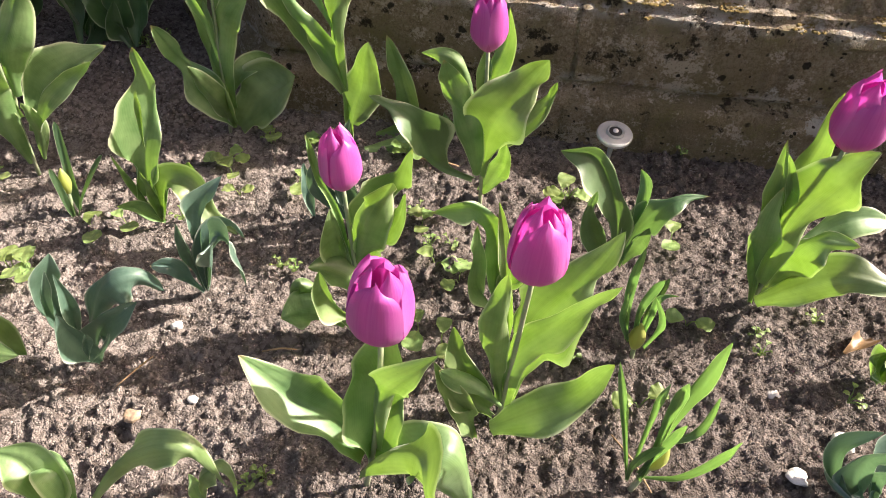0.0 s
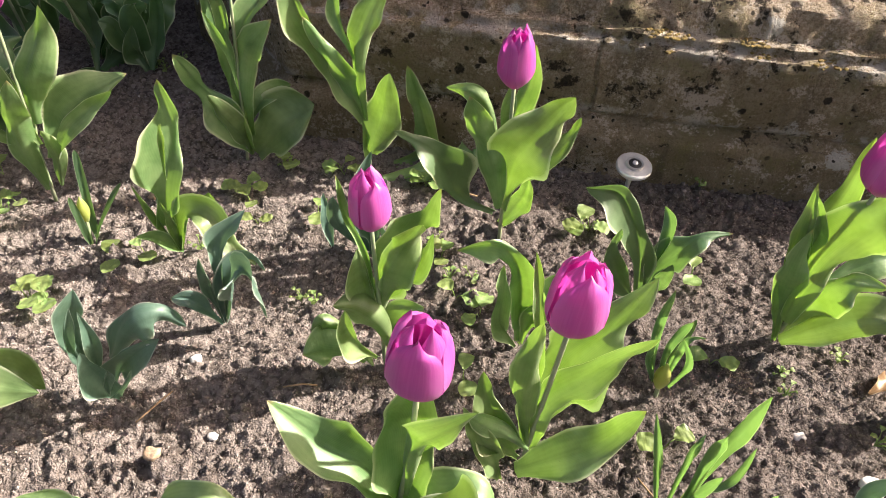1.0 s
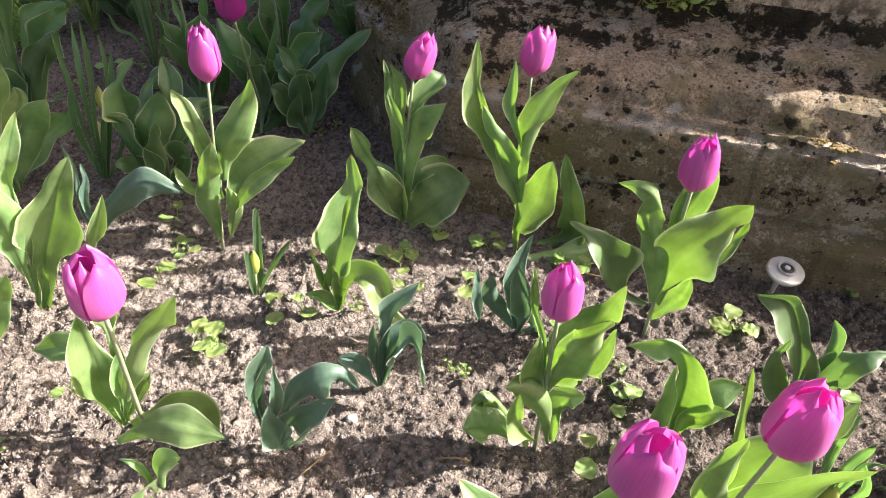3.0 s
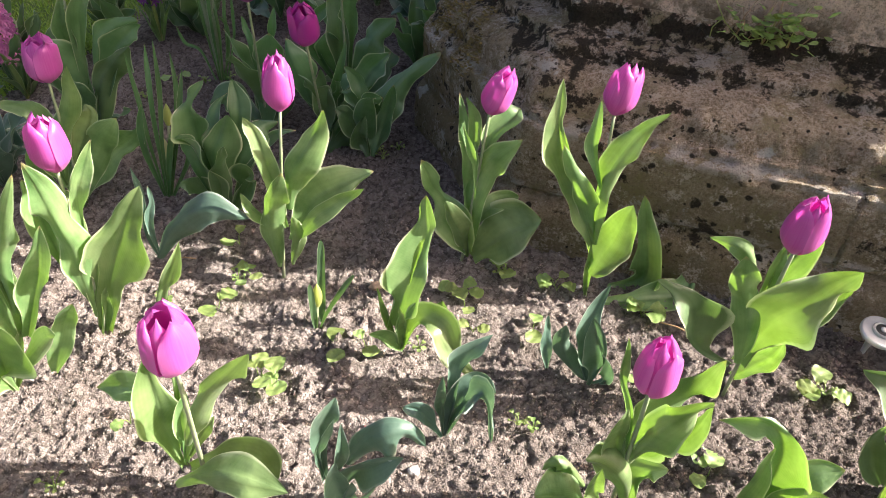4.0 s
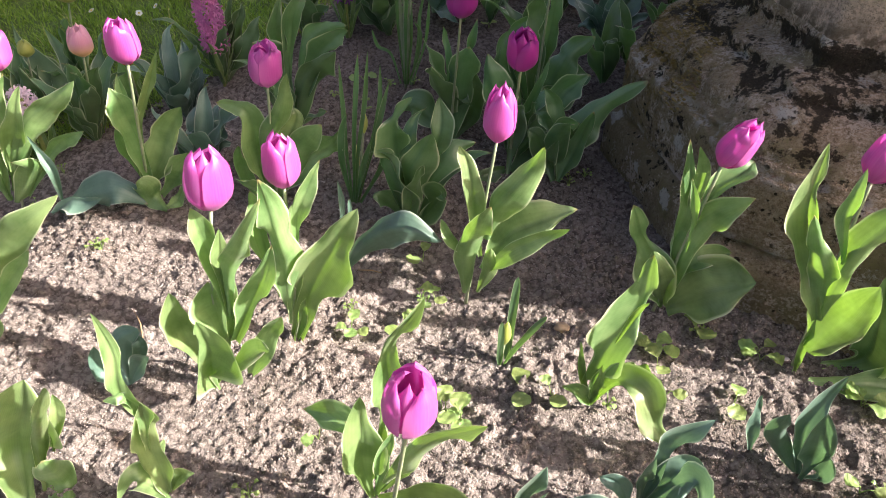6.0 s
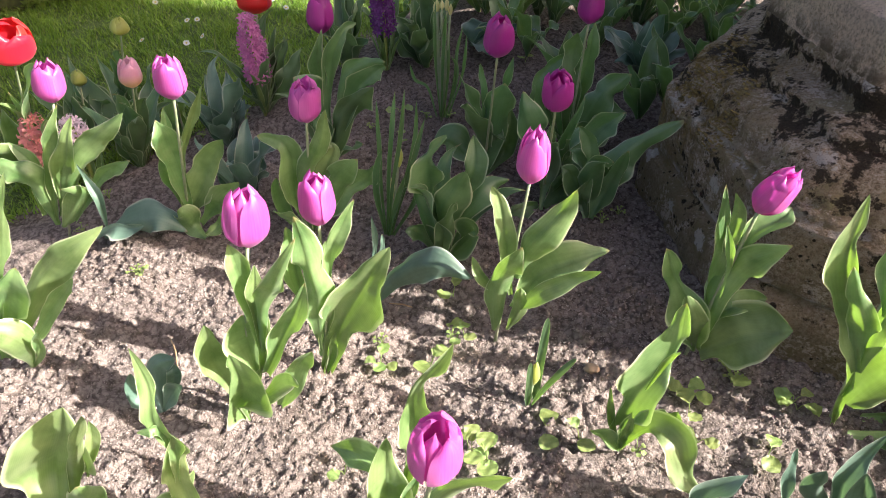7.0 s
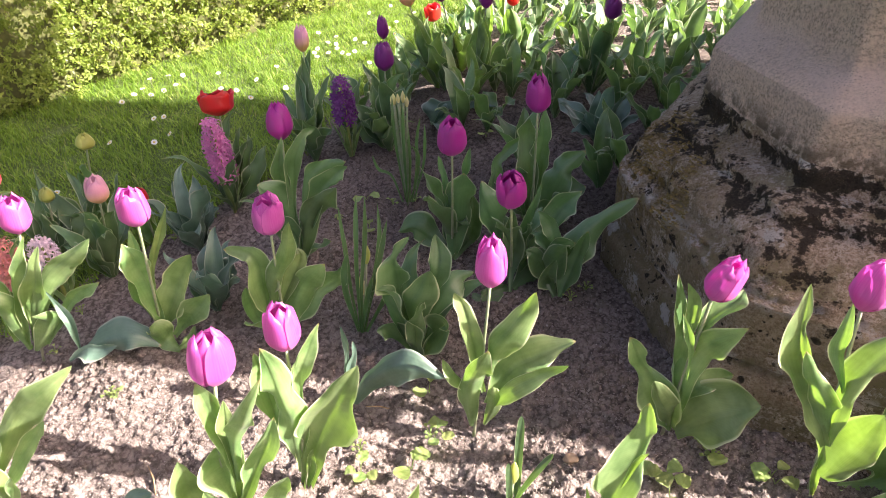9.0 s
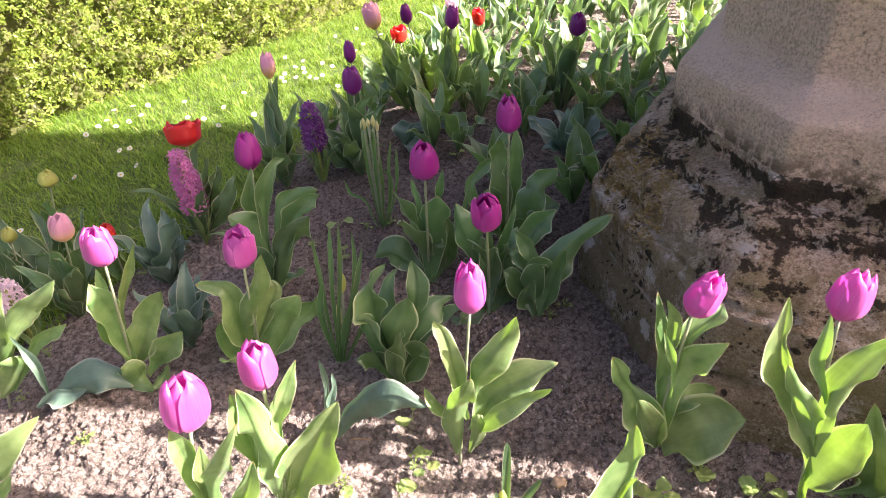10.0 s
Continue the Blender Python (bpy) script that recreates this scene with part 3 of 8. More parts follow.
def tulip(base, head, leaves, height=0.055, width=0.044, opening=0.04, colour=None, material=None, lean=(0, 0, 0), bow=(0, 0, 0), label="", inner=None, frilly=0.35, seed=0, fill=0, clasp=3, group="tulips in the bed"):
    rng = random.Random(seed * 7 + int(abs(base[0]) * 1000) + int(abs(base[1]) * 1000) * 3)
    place = Vector((base[0], base[1], ground_height(*base)))
    ob = thing("tulip", place, label or "purple tulip with a closed flower and broad green leaves", "tulip", group)
    height, width = height * 1.33, width * 1.12
    top = Vector(head) - place
    axis = (top + Vector(lean) * 0.3).normalized()
    axis = (axis + Vector((0, 0, 0.6)) + Vector(lean)).normalized()
    foot = top - axis * height * 0.5
    stalk(ob, (0, 0, -0.01), foot + axis * 0.003, bow, 0.0025, STEM, "grey-mauve flower stalk")
    petals(ob, foot, axis, height, width, opening, colour or PURPLE, rng, inner, frilly)
    for i in range(clasp):
        a = (-90 if i % 2 == 0 else 90) + rng.uniform(-45, 45)
        k = rng.uniform(0.68, 0.95)
        tip = top * k + Vector((math.cos(radians(a)), math.sin(radians(a)), 0)) * rng.uniform(0.012, 0.03)
        leaf(ob, (0, 0, rng.uniform(0.0, 0.03)), tip, rng.uniform(0.044, 0.062), 0.0, facing=a, wide=0.58, fold=0.5, wave=0.1, curl=rng.uniform(0, 0.5), material=material or LEAF, rng=rng)
    plant_leaves(ob, place, leaves + filler(place, fill, rng), material or LEAF, rng)
    return ob


def filler(place, count, rng):
    """Further leaves round the foot of a bushy plant."""
    out, a = [], rng.uniform(0, 6.28)
    for i in range(count):
        a += 6.28 / count + rng.uniform(-0.5, 0.5)
        r, z = rng.uniform(0.04, 0.12), rng.uniform(0.08, 0.2)
        out.append((place.x + r * math.cos(a), place.y + r * math.sin(a), place.z + z, rng.uniform(0.038, 0.062), rng.uniform(0.005, 0.035), dict(wave=rng.uniform(0.06, 0.18), curl=rng.uniform(0, 0.9))))
    return out


def leaf_tuft(base, leaves, material=None, label="", seed=0, fill=0, name="tulip_plant", category="plant", group="plants without flowers"):
    rng = random.Random(seed * 11 + int(abs(base[0]) * 1000) + int(abs(base[1]) * 1000) * 5)
    place = Vector((base[0], base[1], ground_height(*base)))
    ob = thing(name, place, label or "young tulip plant with wavy grey-green leaves in the soil", category, group)
    plant_leaves(ob, place, leaves + filler(place, fill, rng), material or LEAF_GREY, rng)
    return ob


def daffodil(base, leaves, bud=None, label="", seed=0, blooms=()):
    rng = random.Random(seed * 13 + int(abs(base[0]) * 1000))
    place = Vector((base[0], base[1], ground_height(*base)))
    ob = thing("daffodil", place, label or "daffodil with narrow strap leaves and a fat green-yellow bud", "daffodil", "daffodils in the bed")
    full = []
    for spec in leaves:
        extra = dict(spec[5]) if len(spec) > 5 else {}
        extra.setdefault("blunt", True)
        extra.setdefault("fold", 0.25)
        extra.setdefault("wave", 0.02)
        extra.setdefault("off", (rng.uniform(-0.008, 0.008), rng.uniform(-0.008, 0.008)))
        extra.setdefault("wide", 0.25)
        full.append((*spec[:5], extra))
    plant_leaves(ob, place, full, STRAP, rng)
    for b in ([bud] if bud else []) + list(blooms):
        top = Vector(b[:3]) - place
        axis = (top + Vector((0, 0, 0.05))).normalized()
        h = b[3]
        stalk(ob, (0, 0, -0.01), top - axis * h * 0.4, (0, 0, 0), 0.0028, STEM)
        pts = [top + axis * h * 1.35 * (i / 8 - 0.5) for i in range(9)]
        tube("bud", pts, [h * 0.27 * max(math.sin(math.pi * (0.12 + 0.86 * i / 8)), 0.05) for i in range(9)], CREAM if b in list(blooms) else BUD_GREEN, ob, "swollen pale bud", 9)
    return ob


def weed(base, count):
    """Small seedlings: three round leaves, or a tuft of many small ones."""
    rng = random.Random(int(abs(base[0]) * 1000) + int(abs(base[1]) * 1000) * 7)
    place = Vector((base[0], base[1], ground_height(*base) + 0.002))
    few = count < 6
    ob = thing("weed", place, "small bright green weed with round leaves" if few else "tuft of tiny green weeds in the soil", "weed", "weeds in the bed")
    a = rng.uniform(0, 6.28)
    for i in range(count):
        a += 6.28 / count + rng.uniform(-0.6, 0.6)
        r = rng.uniform(0.012, 0.022) if few else rng.uniform(0.004, 0.024)
        z = rng.uniform(0.006, 0.014)
        size = rng.uniform(0.016, 0.026) if few else rng.uniform(0.0035, 0.0075)
        root = Vector((r * math.cos(a) * 0.5, r * math.sin(a) * 0.5, z))
        tip = root + Vector((math.cos(a), math.sin(a), rng.uniform(-0.2, 0.35))) * size
        leaf(ob, root, tip, size * 1.05, 0.002, fold=0.15, wave=0.04, material=WEED, blunt=True, wide=0.5, rng=rng)
        tube("stem", [Vector((0, 0, -0.004)), Vector((root.x * 0.5, root.y * 0.5, z * 0.7)), root], [0.0008] * 3, WEED, ob, "", 4)
    return ob


DAISIES = []


def daisy(x, y):
    """One lawn daisy; later ones are copies of the first three."""
    z = ground_height(x, y) + 0.012
    rng = random.Random(int(abs(x * y) * 10000))
    if len(DAISIES) >= 3:
        return copy_thing(DAISIES[rng.randrange(3)], pose(x, y, z, rng.uniform(5, 40), rng.uniform(0, 30), rng.uniform(-30, 30)))
    ob = thing("daisy", (x, y, z), "small white daisy with a yellow centre in the lawn", "daisy", "daisies in the lawn")
    h = rng.uniform(0.025, 0.04)
    tube("stem", [Vector((0, 0, -0.01)), Vector((0.002, 0, h * 0.5)), Vector((0, 0, h))], [0.0009] * 3, STEM, ob, "", 5)
    verts, faces, uvs = [], [], []
    n = 15
    for i in range(n):
        a = 6.283 * i / n
        d, s = Vector((math.cos(a), math.sin(a), 0)), Vector((-math.sin(a), math.cos(a), 0))
        k = len(verts)
        r = 0.0105 * rng.uniform(0.9, 1.1)
        verts += [Vector((0, 0, h)) + d * 0.002 - s * 0.0007, Vector((0, 0, h)) + d * 0.002 + s * 0.0007,
                  Vector((0, 0, h + 0.0015)) + d * r * 0.7 + s * 0.0022, Vector((0, 0, h + 0.0015)) + d * r * 0.7 - s * 0.0022,
                  Vector((0, 0, h + 0.001)) + d * r + s * 0.0009, Vector((0, 0, h + 0.001)) + d * r - s * 0.0009]
        uvs += [(0, 0), (1, 0), (1, 0.6), (0, 0.6), (1, 1), (0, 1)]
        faces += [(k, k + 1, k + 2, k + 3), (k + 3, k + 2, k + 4, k + 5)]
    mesh_object("petals", verts, faces, DAISY_WHITE, ob, "white ray petals", uvs)
    tube("centre", [Vector((0, 0, h - 0.001)), Vector((0, 0, h + 0.001)), Vector((0, 0, h + 0.0025)), Vector((0, 0, h + 0.003))], [0.002, 0.0033, 0.0026, 0.0008], YELLOW, ob, "yellow centre", 8)
    DAISIES.append(ob)
    return ob


def hyacinth(base, foot, spike, colour, label):
    """A spike crowded with small six-pointed florets."""
    rng = random.Random(int(abs(base[0]) * 1000))
    place = Vector((base[0], base[1], ground_height(*base)))
    ob = thing("hyacinth", place, label, "hyacinth", "hyacinths in the bed")
    top = foot + spike
    tube("stem", [Vector((0, 0, -0.01)), Vector((0.002, 0, top * 0.5)), Vector((0, 0, top - 0.01))], [0.005, 0.0045, 0.003], STEM_PALE, ob)
    verts, faces, uvs = [Vector((0, 0, 0.004))], [], [(0.5, 0)]
    for i in range(6):
        a = i * math.pi / 3
        d, s = Vector((math.cos(a), math.sin(a), 0)), Vector((-math.sin(a), math.cos(a), 0))
        k = len(verts)
        verts += [d * 0.004 - s * 0.0022 + Vector((0, 0, 0.006)), d * 0.004 + s * 0.0022 + Vector((0, 0, 0.006)), d * 0.010 + s * 0.0019 + Vector((0, 0, 0.009)), d * 0.010 - s * 0.0019 + Vector((0, 0, 0.009)), d * 0.0145 + Vector((0, 0, 0.005))]
        uvs += [(0, 0.3), (1, 0.3), (1, 0.7), (0, 0.7), (0.5, 1)]
        faces += [(0, k, k + 1), (k, k + 3, k + 2, k + 1), (k + 3, k + 4, k + 2)]
    first = mesh_object("floret", verts, faces, colour, ob, "", uvs, smooth=False)
    data = first.data
    rows = max(int(spike / 0.0135), 4)
    made = 0
    for r in range(rows):
        v = r / (rows - 1)
        per = 9 if v < 0.85 else 6
        for i in range(per):
            a = 6.283 * i / per + r * 0.42 + rng.uniform(-0.2, 0.2)
            rad = 0.02 * (1 - 0.55 * max(v - 0.6, 0) / 0.4)
            f = first if made == 0 else new("floret", data)
            f.parent = ob
            tilt = rng.uniform(60, 100) - 45 * max(v - 0.75, 0) / 0.25
            f.matrix_local = pose(rad * math.cos(a), rad * math.sin(a), foot + spike * v * 0.97, 0, 0, math.degrees(a)) @ pose(0, 0, 0, 0, tilt, rng.uniform(0, 60)) @ Matrix.Scale(rng.uniform(1.0, 1.35), 4)
            made += 1
    leaves = [(place.x + 0.05 * math.cos(a), place.y + 0.05 * math.sin(a), place.z + rng.uniform(0.1, 0.15), 0.017, 0.0) for a in (0.3, 1.6, 2.9, 4.0, 5.3)]
    plant_leaves(ob, place, leaves, LEAF, rng)
    return ob


# ---- ground ----
def spaced(lo, hi, step, far, growth=1.35):
    inner = list(np.arange(lo, hi + step * 0.5, step))
    left, right, d = [], [], step
    a, b = inner[0], inner[-1]
    while d < far:
        d *= growth
        a, b = a - d, b + d
        left.append(a)
        right.append(b)
    return np.array(left[::-1] + inner + right)


def lawn_side(x, y):
    """Positive on the lawn, negative in the bed; the cut edge bows round the bed."""
    edge = -1.60 + 0.10 * math.exp(-((y - 1.35) / 0.3) ** 2) - 0.10 * max(y - 1.6, 0) + 0.02 * math.sin(9 * y)
    return edge - x


def crumb(x, y):
    """Soil relief: low swells, broken clods here and there, and crumbs of every size over all."""
    p = Vector((x, y, 0))
    h = 0.014 * noise.noise(p * 4.0) + 0.007 * noise.noise(p * 11.0 + Vector((2, 7, 0)))
    h += 0.006 * noise.noise(p * 26.0 + Vector((3, 1, 0))) + 0.0035 * noise.noise(p * 60.0)
    rough = noise.noise(p * 6.0 + Vector((8, 3, 1)))
    warped = p + Vector((noise.noise(p * 40), noise.noise(p * 40 + Vector((5, 5, 0))), 0)) * 0.012
    warped += Vector((noise.noise(p * 115), noise.noise(p * 115 + Vector((5, 5, 0))), 0)) * 0.008
    for scale, high, keep in ((34.0, 0.018, rough + 0.35), (78.0, 0.011, rough * 0.6 + 0.75), (165.0, 0.004, 1.0)):
        gaps, cells = noise.voronoi(warped * scale)
        lot = abs(math.sin(cells[0].x * 12.9 + cells[0].y * 78.2) * 43.7) % 1.0
        h += high * max(keep, 0.0) * lot ** 1.5 * min((gaps[1] - gaps[0]) * 2.6, 1.0) ** 0.55
    h += 0.003 * noise.noise(p * 105.0 + Vector((1, 6, 0))) + 0.002 * noise.noise(p * 210.0)
    return h - 0.009


xs, ys = spaced(-1.4, 0.76, 0.003, 60.0), spaced(0.2, 1.6, 0.003, 60.0)
ground_verts = []
for gy in ys:
    for gx in xs:
        near = -1.75 < gx < 1.0 and 0.0 < gy < 2.5
        ground_verts.append((gx, gy, ground_height(gx, gy) + (crumb(gx, gy) if near else -0.02)))
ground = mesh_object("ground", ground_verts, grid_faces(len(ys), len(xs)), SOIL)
tagged(ground, "dry crumbly grey-brown garden soil of a flower bed", "soil", kind="structure")

# lawn: a turf sheet that meets the bed along its cut edge
lawn_verts, lawn_faces, n_l = [], [], 40
lawn_ys = [-40.0, -15.0, -5.0, -2.0] + list(np.linspace(-1.0, 4.5, 111)) + [6.0, 10.0, 20.0, 45.0]
for ly in lawn_ys:
    edge = -lawn_side(0.0, min(max(ly, -1.0), 4.5)) * -1.0
    for i in range(n_l):
        k = i / (n_l - 1)
        lx = edge - 2.4 * k if i < n_l - 1 else -45.0
        bump_z = 0.006 * noise.noise(Vector((lx * 6, ly * 6, 2)))
        lawn_verts.append((lx, ly, ground_height(lx, ly) + (0.0 if i else -0.03) + 0.012 * min(k * 20, 1) + bump_z))
lawn = mesh_object("lawn", lawn_verts, [f[::-1] for f in grid_faces(len(lawn_ys), n_l)], LAWN)
tagged(lawn, "sunlit green lawn dotted with white daisies", "lawn", kind="structure")

# turf round the far sides of the bed
for x0, x1, y0, y1 in ((-2.0, 45.0, -40.0, -0.55), (2.1, 45.0, -0.55, 40.0), (-1.9, 2.1, 4.6, 40.0)):
    cols = [x0 + (x1 - x0) * (i / 8) ** 3 for i in range(9)]
    sheet = [(cols[i], y0 + (y1 - y0) * j / 8, ground_height(cols[i], 0) + 0.008 + 0.005 * noise.noise(Vector((i * 0.7, j * 0.7, x0)))) for j in range(9) for i in range(9)]
    tagged(mesh_object("lawn", sheet, grid_faces(9, 9), LAWN), "green lawn beyond the flower bed", "lawn", kind="structure")

# ---- pedestal ----
PROFILE = [(-0.022, -0.08), (-0.021, 0.02), (-0.019, 0.066), (-0.013, 0.079), (0.001, 0.085), (0.008, 0.092), (0.002, 0.101), (0.0, 0.15), (0.001, 0.198), (0.004, 0.211), (0.018, 0.216), (0.02, 0.226), (0.032, 0.23),
           (0.04, 0.25), (0.052, 0.267), (0.07, 0.279), (0.095, 0.287), (0.106, 0.289), (0.11, 0.307), (0.138, 0.314), (0.162, 0.318), (0.166, 0.335), (0.165, 0.354), (0.168, 0.361), (0.171, 0.37), (0.174, 0.43), (0.176, 0.438), (0.182, 0.441),
           (0.215, 0.456), (0.243, 0.471), (0.252, 0.482), (0.256, 0.54), (0.26, 0.665)]


def plinth_outline(offset, half=0.86, deep=0.90, cut=0.30, longer=0.35):
    """A square with cut corners, drawn in by offset, as points and the run along them."""
    h, e = half - offset * 0.7, deep - offset
    c = cut - offset * 0.52
    # longer moves the unseen right end to set where its shade falls
    r = h + longer
    corners = [(-h + c, -e), (r - c, -e), (r, -e + c), (r, e - c), (r - c, e), (-h + c, e), (-h, e - c), (-h, -e + c)]
    counts = [300, 30, 40, 10, 40, 10, 80, 84]
    pts = []
    for i in range(8):
        a, b = Vector(corners[i]), Vector(corners[(i + 1) % 8])
        for j in range(counts[i]):
            pts.append(a.lerp(b, j / counts[i]))
    n = len(pts)
    soft = [(pts[i - 2] + pts[i - 1] * 2 + pts[i] * 2 + pts[(i + 1) % n] * 2 + pts[(i + 2) % n]) / 8 for i in range(n)]
    return soft


PED = pose(0.385, 1.88, 0, 0, 0, -4.6)
dense = []
for (o1, z1), (o2, z2) in zip(PROFILE, PROFILE[1:]):
    steps = max(1, round(math.hypot(o2 - o1, z2 - z1) / 0.008)) if z2 < 0.7 else 3
    dense += [(o1 + (o2 - o1) * i / steps, z1 + (z2 - z1) * i / steps) for i in range(steps)]
dense.append(PROFILE[-1])
ped_verts = []
for o, z in dense:
    for q in plinth_outline(o, longer=0.35 if z < 0.44 else -0.1):
        w = Vector((q.x, q.y, z))
        rough = 0.009 if 0.19 < z < 0.36 else 0.0035 if z > 0.36 else 0.0025
        d = rough * noise.noise(w * 16) + rough * 0.7 * noise.noise(w * 42 + Vector((5, 0, 0)))
        d += 0.0018 * noise.noise(w * 95)
        pit = noise.voronoi(w * 38 + Vector((0, 0, noise.noise(w * 20))))[0][0]
        d -= (0.006 if 0.19 < z < 0.36 else 0.0012) * max(1 - pit / 0.42, 0.0)
        if 0.19 < z < 0.34:
            d += 0.01 * noise.noise(w * 5 + Vector((0, 0, 9)))
        # the upright joint between two blocks of the base
        if z < 0.225 and q.y < -0.6:
            d -= 0.0045 * math.exp(-((q.x + 0.068 + 0.003 * math.sin(z * 40)) / 0.002) ** 2)
        out = Vector((q.x, q.y, 0)).normalized()
        ped_verts.append(PED @ (w + out * d))
n_o = len(plinth_outline(0))
pedestal = thing("pedestal", (0.385, 1.88, 0), "weathered pale stone pedestal with mouldings, black lichen and moss", "pedestal")


def course(name, z_from, z_to, label, stone, cap=False):
    """One course of the pedestal, cut from the swept outline between two heights."""
    picked = [i for i, (o, z) in enumerate(dense) if z_from - 1e-6 <= z <= z_to + 1e-6]
    verts = [v - pedestal.location for i in picked for v in ped_verts[i * n_o:(i + 1) * n_o]]
    faces = grid_faces(len(picked), n_o, True)
    if cap:
        faces.append(tuple(range((len(picked) - 1) * n_o, len(picked) * n_o)))
    ob = mesh_object(name, verts, faces, stone, pedestal, label)
    ob.data.set_sharp_from_angle(angle=radians(24))
    return ob


course("foot_course", -0.08, 0.085, "damp greenish foot course of the pedestal", STONE)
course("plinth_moulding", 0.085, 0.361, "sloping moulding with black lichen and moss", STONE)
course("upper_plinth", 0.361, 0.438, "pale upper block with a worn lip", STONE_CLEAN_LIT)
course("shaft", 0.438, 0.665, "pale smooth stone shaft", STONE_CLEAN_LIT, True)
# unseen blocks and drum, added to cast the pedestal's shade on bed and lawn
stage = [PED @ Vector((q.x, q.y, zz)) - pedestal.location for zz, o in ((0.665, 0.26), (0.74, 0.262), (0.78, 0.27)) for q in plinth_outline(o, longer=-0.12)]
mesh_object("shaft_block", stage, grid_faces(3, n_o, True) + [tuple(range(2 * n_o, 3 * n_o))], STONE_CLEAN_LIT, pedestal, "unseen shaft block, sized for the shade it casts")
upper = [PED @ Vector((q.x - 0.09, q.y, zz)) - pedestal.location for zz in (0.78, 0.8, 1.28) for q in plinth_outline(0.27, 0.77, longer=-0.12)]
mesh_object("upper_shaft", upper, grid_faces(3, n_o, True) + [tuple(range(2 * n_o, 3 * n_o))], STONE_CLEAN_LIT, pedestal, "unseen narrower stage, added to cast shade on the bed")
drum = [Vector((-0.105 + 0.6 * math.cos(6.2832 * j / 48), 0.08 + 0.6 * math.sin(6.2832 * j / 48), zz)) for zz in (1.28, 1.34, 2.6) for j in range(48)]
mesh_object("column", drum, grid_faces(3, 48, True) + [tuple(range(96, 144))], STONE_CLEAN_LIT, pedestal, "unseen round drum, added to cast shade on bed and lawn")

# ---- hedge ----
hedge = thing("hedge", (-2.6, 2.2, -0.11), "clipped box hedge with dense small yellow-green leaves beside the lawn", "hedge")


# ---- plants: the front of the bed ----
plant = tulip((0.027, 0.353), (0.06, 0.353, 0.304), [], height=0.06, width=0.042, bow=(0.006, 0, 0), clasp=0)
blade(plant, [(0.032, 0.353, 0.070), (0.005, 0.361, 0.115), (-0.035, 0.368, 0.141), (-0.073, 0.376, 0.186)], 0.054, (0.55, -0.58, 0.60), cup=0.55, wave=0.05, foot=0.5)
blade(plant, [(0.042, 0.354, 0.071), (0.048, 0.361, 0.133), (0.052, 0.368, 0.187), (0.060, 0.376, 0.256)], 0.064, (0.08, -0.99, 0.11), cup=0.5, wave=0.06, foot=0.35)
blade(plant, [(0.045, 0.354, 0.082), (0.053, 0.345, 0.175), (0.071, 0.336, 0.235), (0.103, 0.329, 0.281)], 0.028, (-0.37, -0.93, -0.01), cup=-0.3, foot=0.35)
blade(plant, [(0.029, 0.343, 0.051), (0.064, 0.319, 0.145), (0.095, 0.295, 0.187), (0.108, 0.269, 0.160)], 0.043, (-0.79, 0.05, 0.61), cup=-0.3, foot=0.4, wide=0.5)
blade(plant, [(0.041, 0.354, 0.067), (0.082, 0.347, 0.107), (0.118, 0.340, 0.104), (0.140, 0.331, 0.010)], 0.055, (0.34, -0.51, 0.79), cup=-0.35, foot=0.4, wide=0.5)
plant = tulip((0.16, 0.441), (0.169, 0.413, 0.311), [], height=0.06, width=0.041, clasp=0)
blade(plant, [(0.164, 0.461, 0.004), (0.177, 0.472, 0.104), (0.210, 0.485, 0.179), (0.253, 0.498, 0.250)], 0.063, (-0.40, -0.87, 0.28), cup=0.25, wave=0.14, foot=0.35)
blade(plant, [(0.161, 0.441, 0.033), (0.164, 0.431, 0.132), (0.195, 0.424, 0.197), (0.240, 0.417, 0.271)], 0.034, (-0.58, -0.81, 0.11), cup=-0.35, foot=0.5)
blade(plant, [(0.159, 0.431, 0.057), (0.148, 0.428, 0.143), (0.148, 0.427, 0.206), (0.150, 0.425, 0.260)], 0.028, (-0.02, -1.00, -0.03), cup=-0.4)
blade(plant, [(0.162, 0.441, 0.117), (0.154, 0.444, 0.201), (0.145, 0.447, 0.270), (0.137, 0.449, 0.318)], 0.012, (0.06, -1.00, 0.05), cup=0.6)
blade(plant, [(0.152, 0.420, 0.018), (0.192, 0.423, 0.047), (0.233, 0.426, 0.084), (0.260, 0.429, 0.146)], 0.044, (-0.57, -0.64, 0.52), cup=-0.25, wave=0.07, foot=0.4)
blade(plant, [(0.153, 0.430, 0.030), (0.129, 0.432, 0.063), (0.116, 0.434, 0.115), (0.107, 0.437, 0.172)], 0.044, (0.38, -0.91, 0.17), cup=0.7, wave=0.12)
blade(plant, [(0.160, 0.421, 0.067), (0.137, 0.416, 0.102), (0.113, 0.411, 0.124), (0.096, 0.406, 0.145)], 0.026, (0.66, -0.61, 0.43), cup=-0.6, wave=0.1)
blade(plant, [(0.136, 0.416, 0.004), (0.126, 0.418, 0.043), (0.108, 0.412, 0.098), (0.093, 0.406, 0.154)], 0.029, (0.48, -0.87, 0.08), cup=0.5, wave=0.1)
plant = tulip((-0.008, 0.552), (-0.013, 0.548, 0.268), [], height=0.055, width=0.036, clasp=0)
blade(plant, [(-0.019, 0.561, 0.089), (-0.004, 0.572, 0.164), (0.026, 0.585, 0.205), (0.051, 0.597, 0.250)], 0.039, (-0.06, -0.97, 0.24), cup=0.3, wave=0.3)
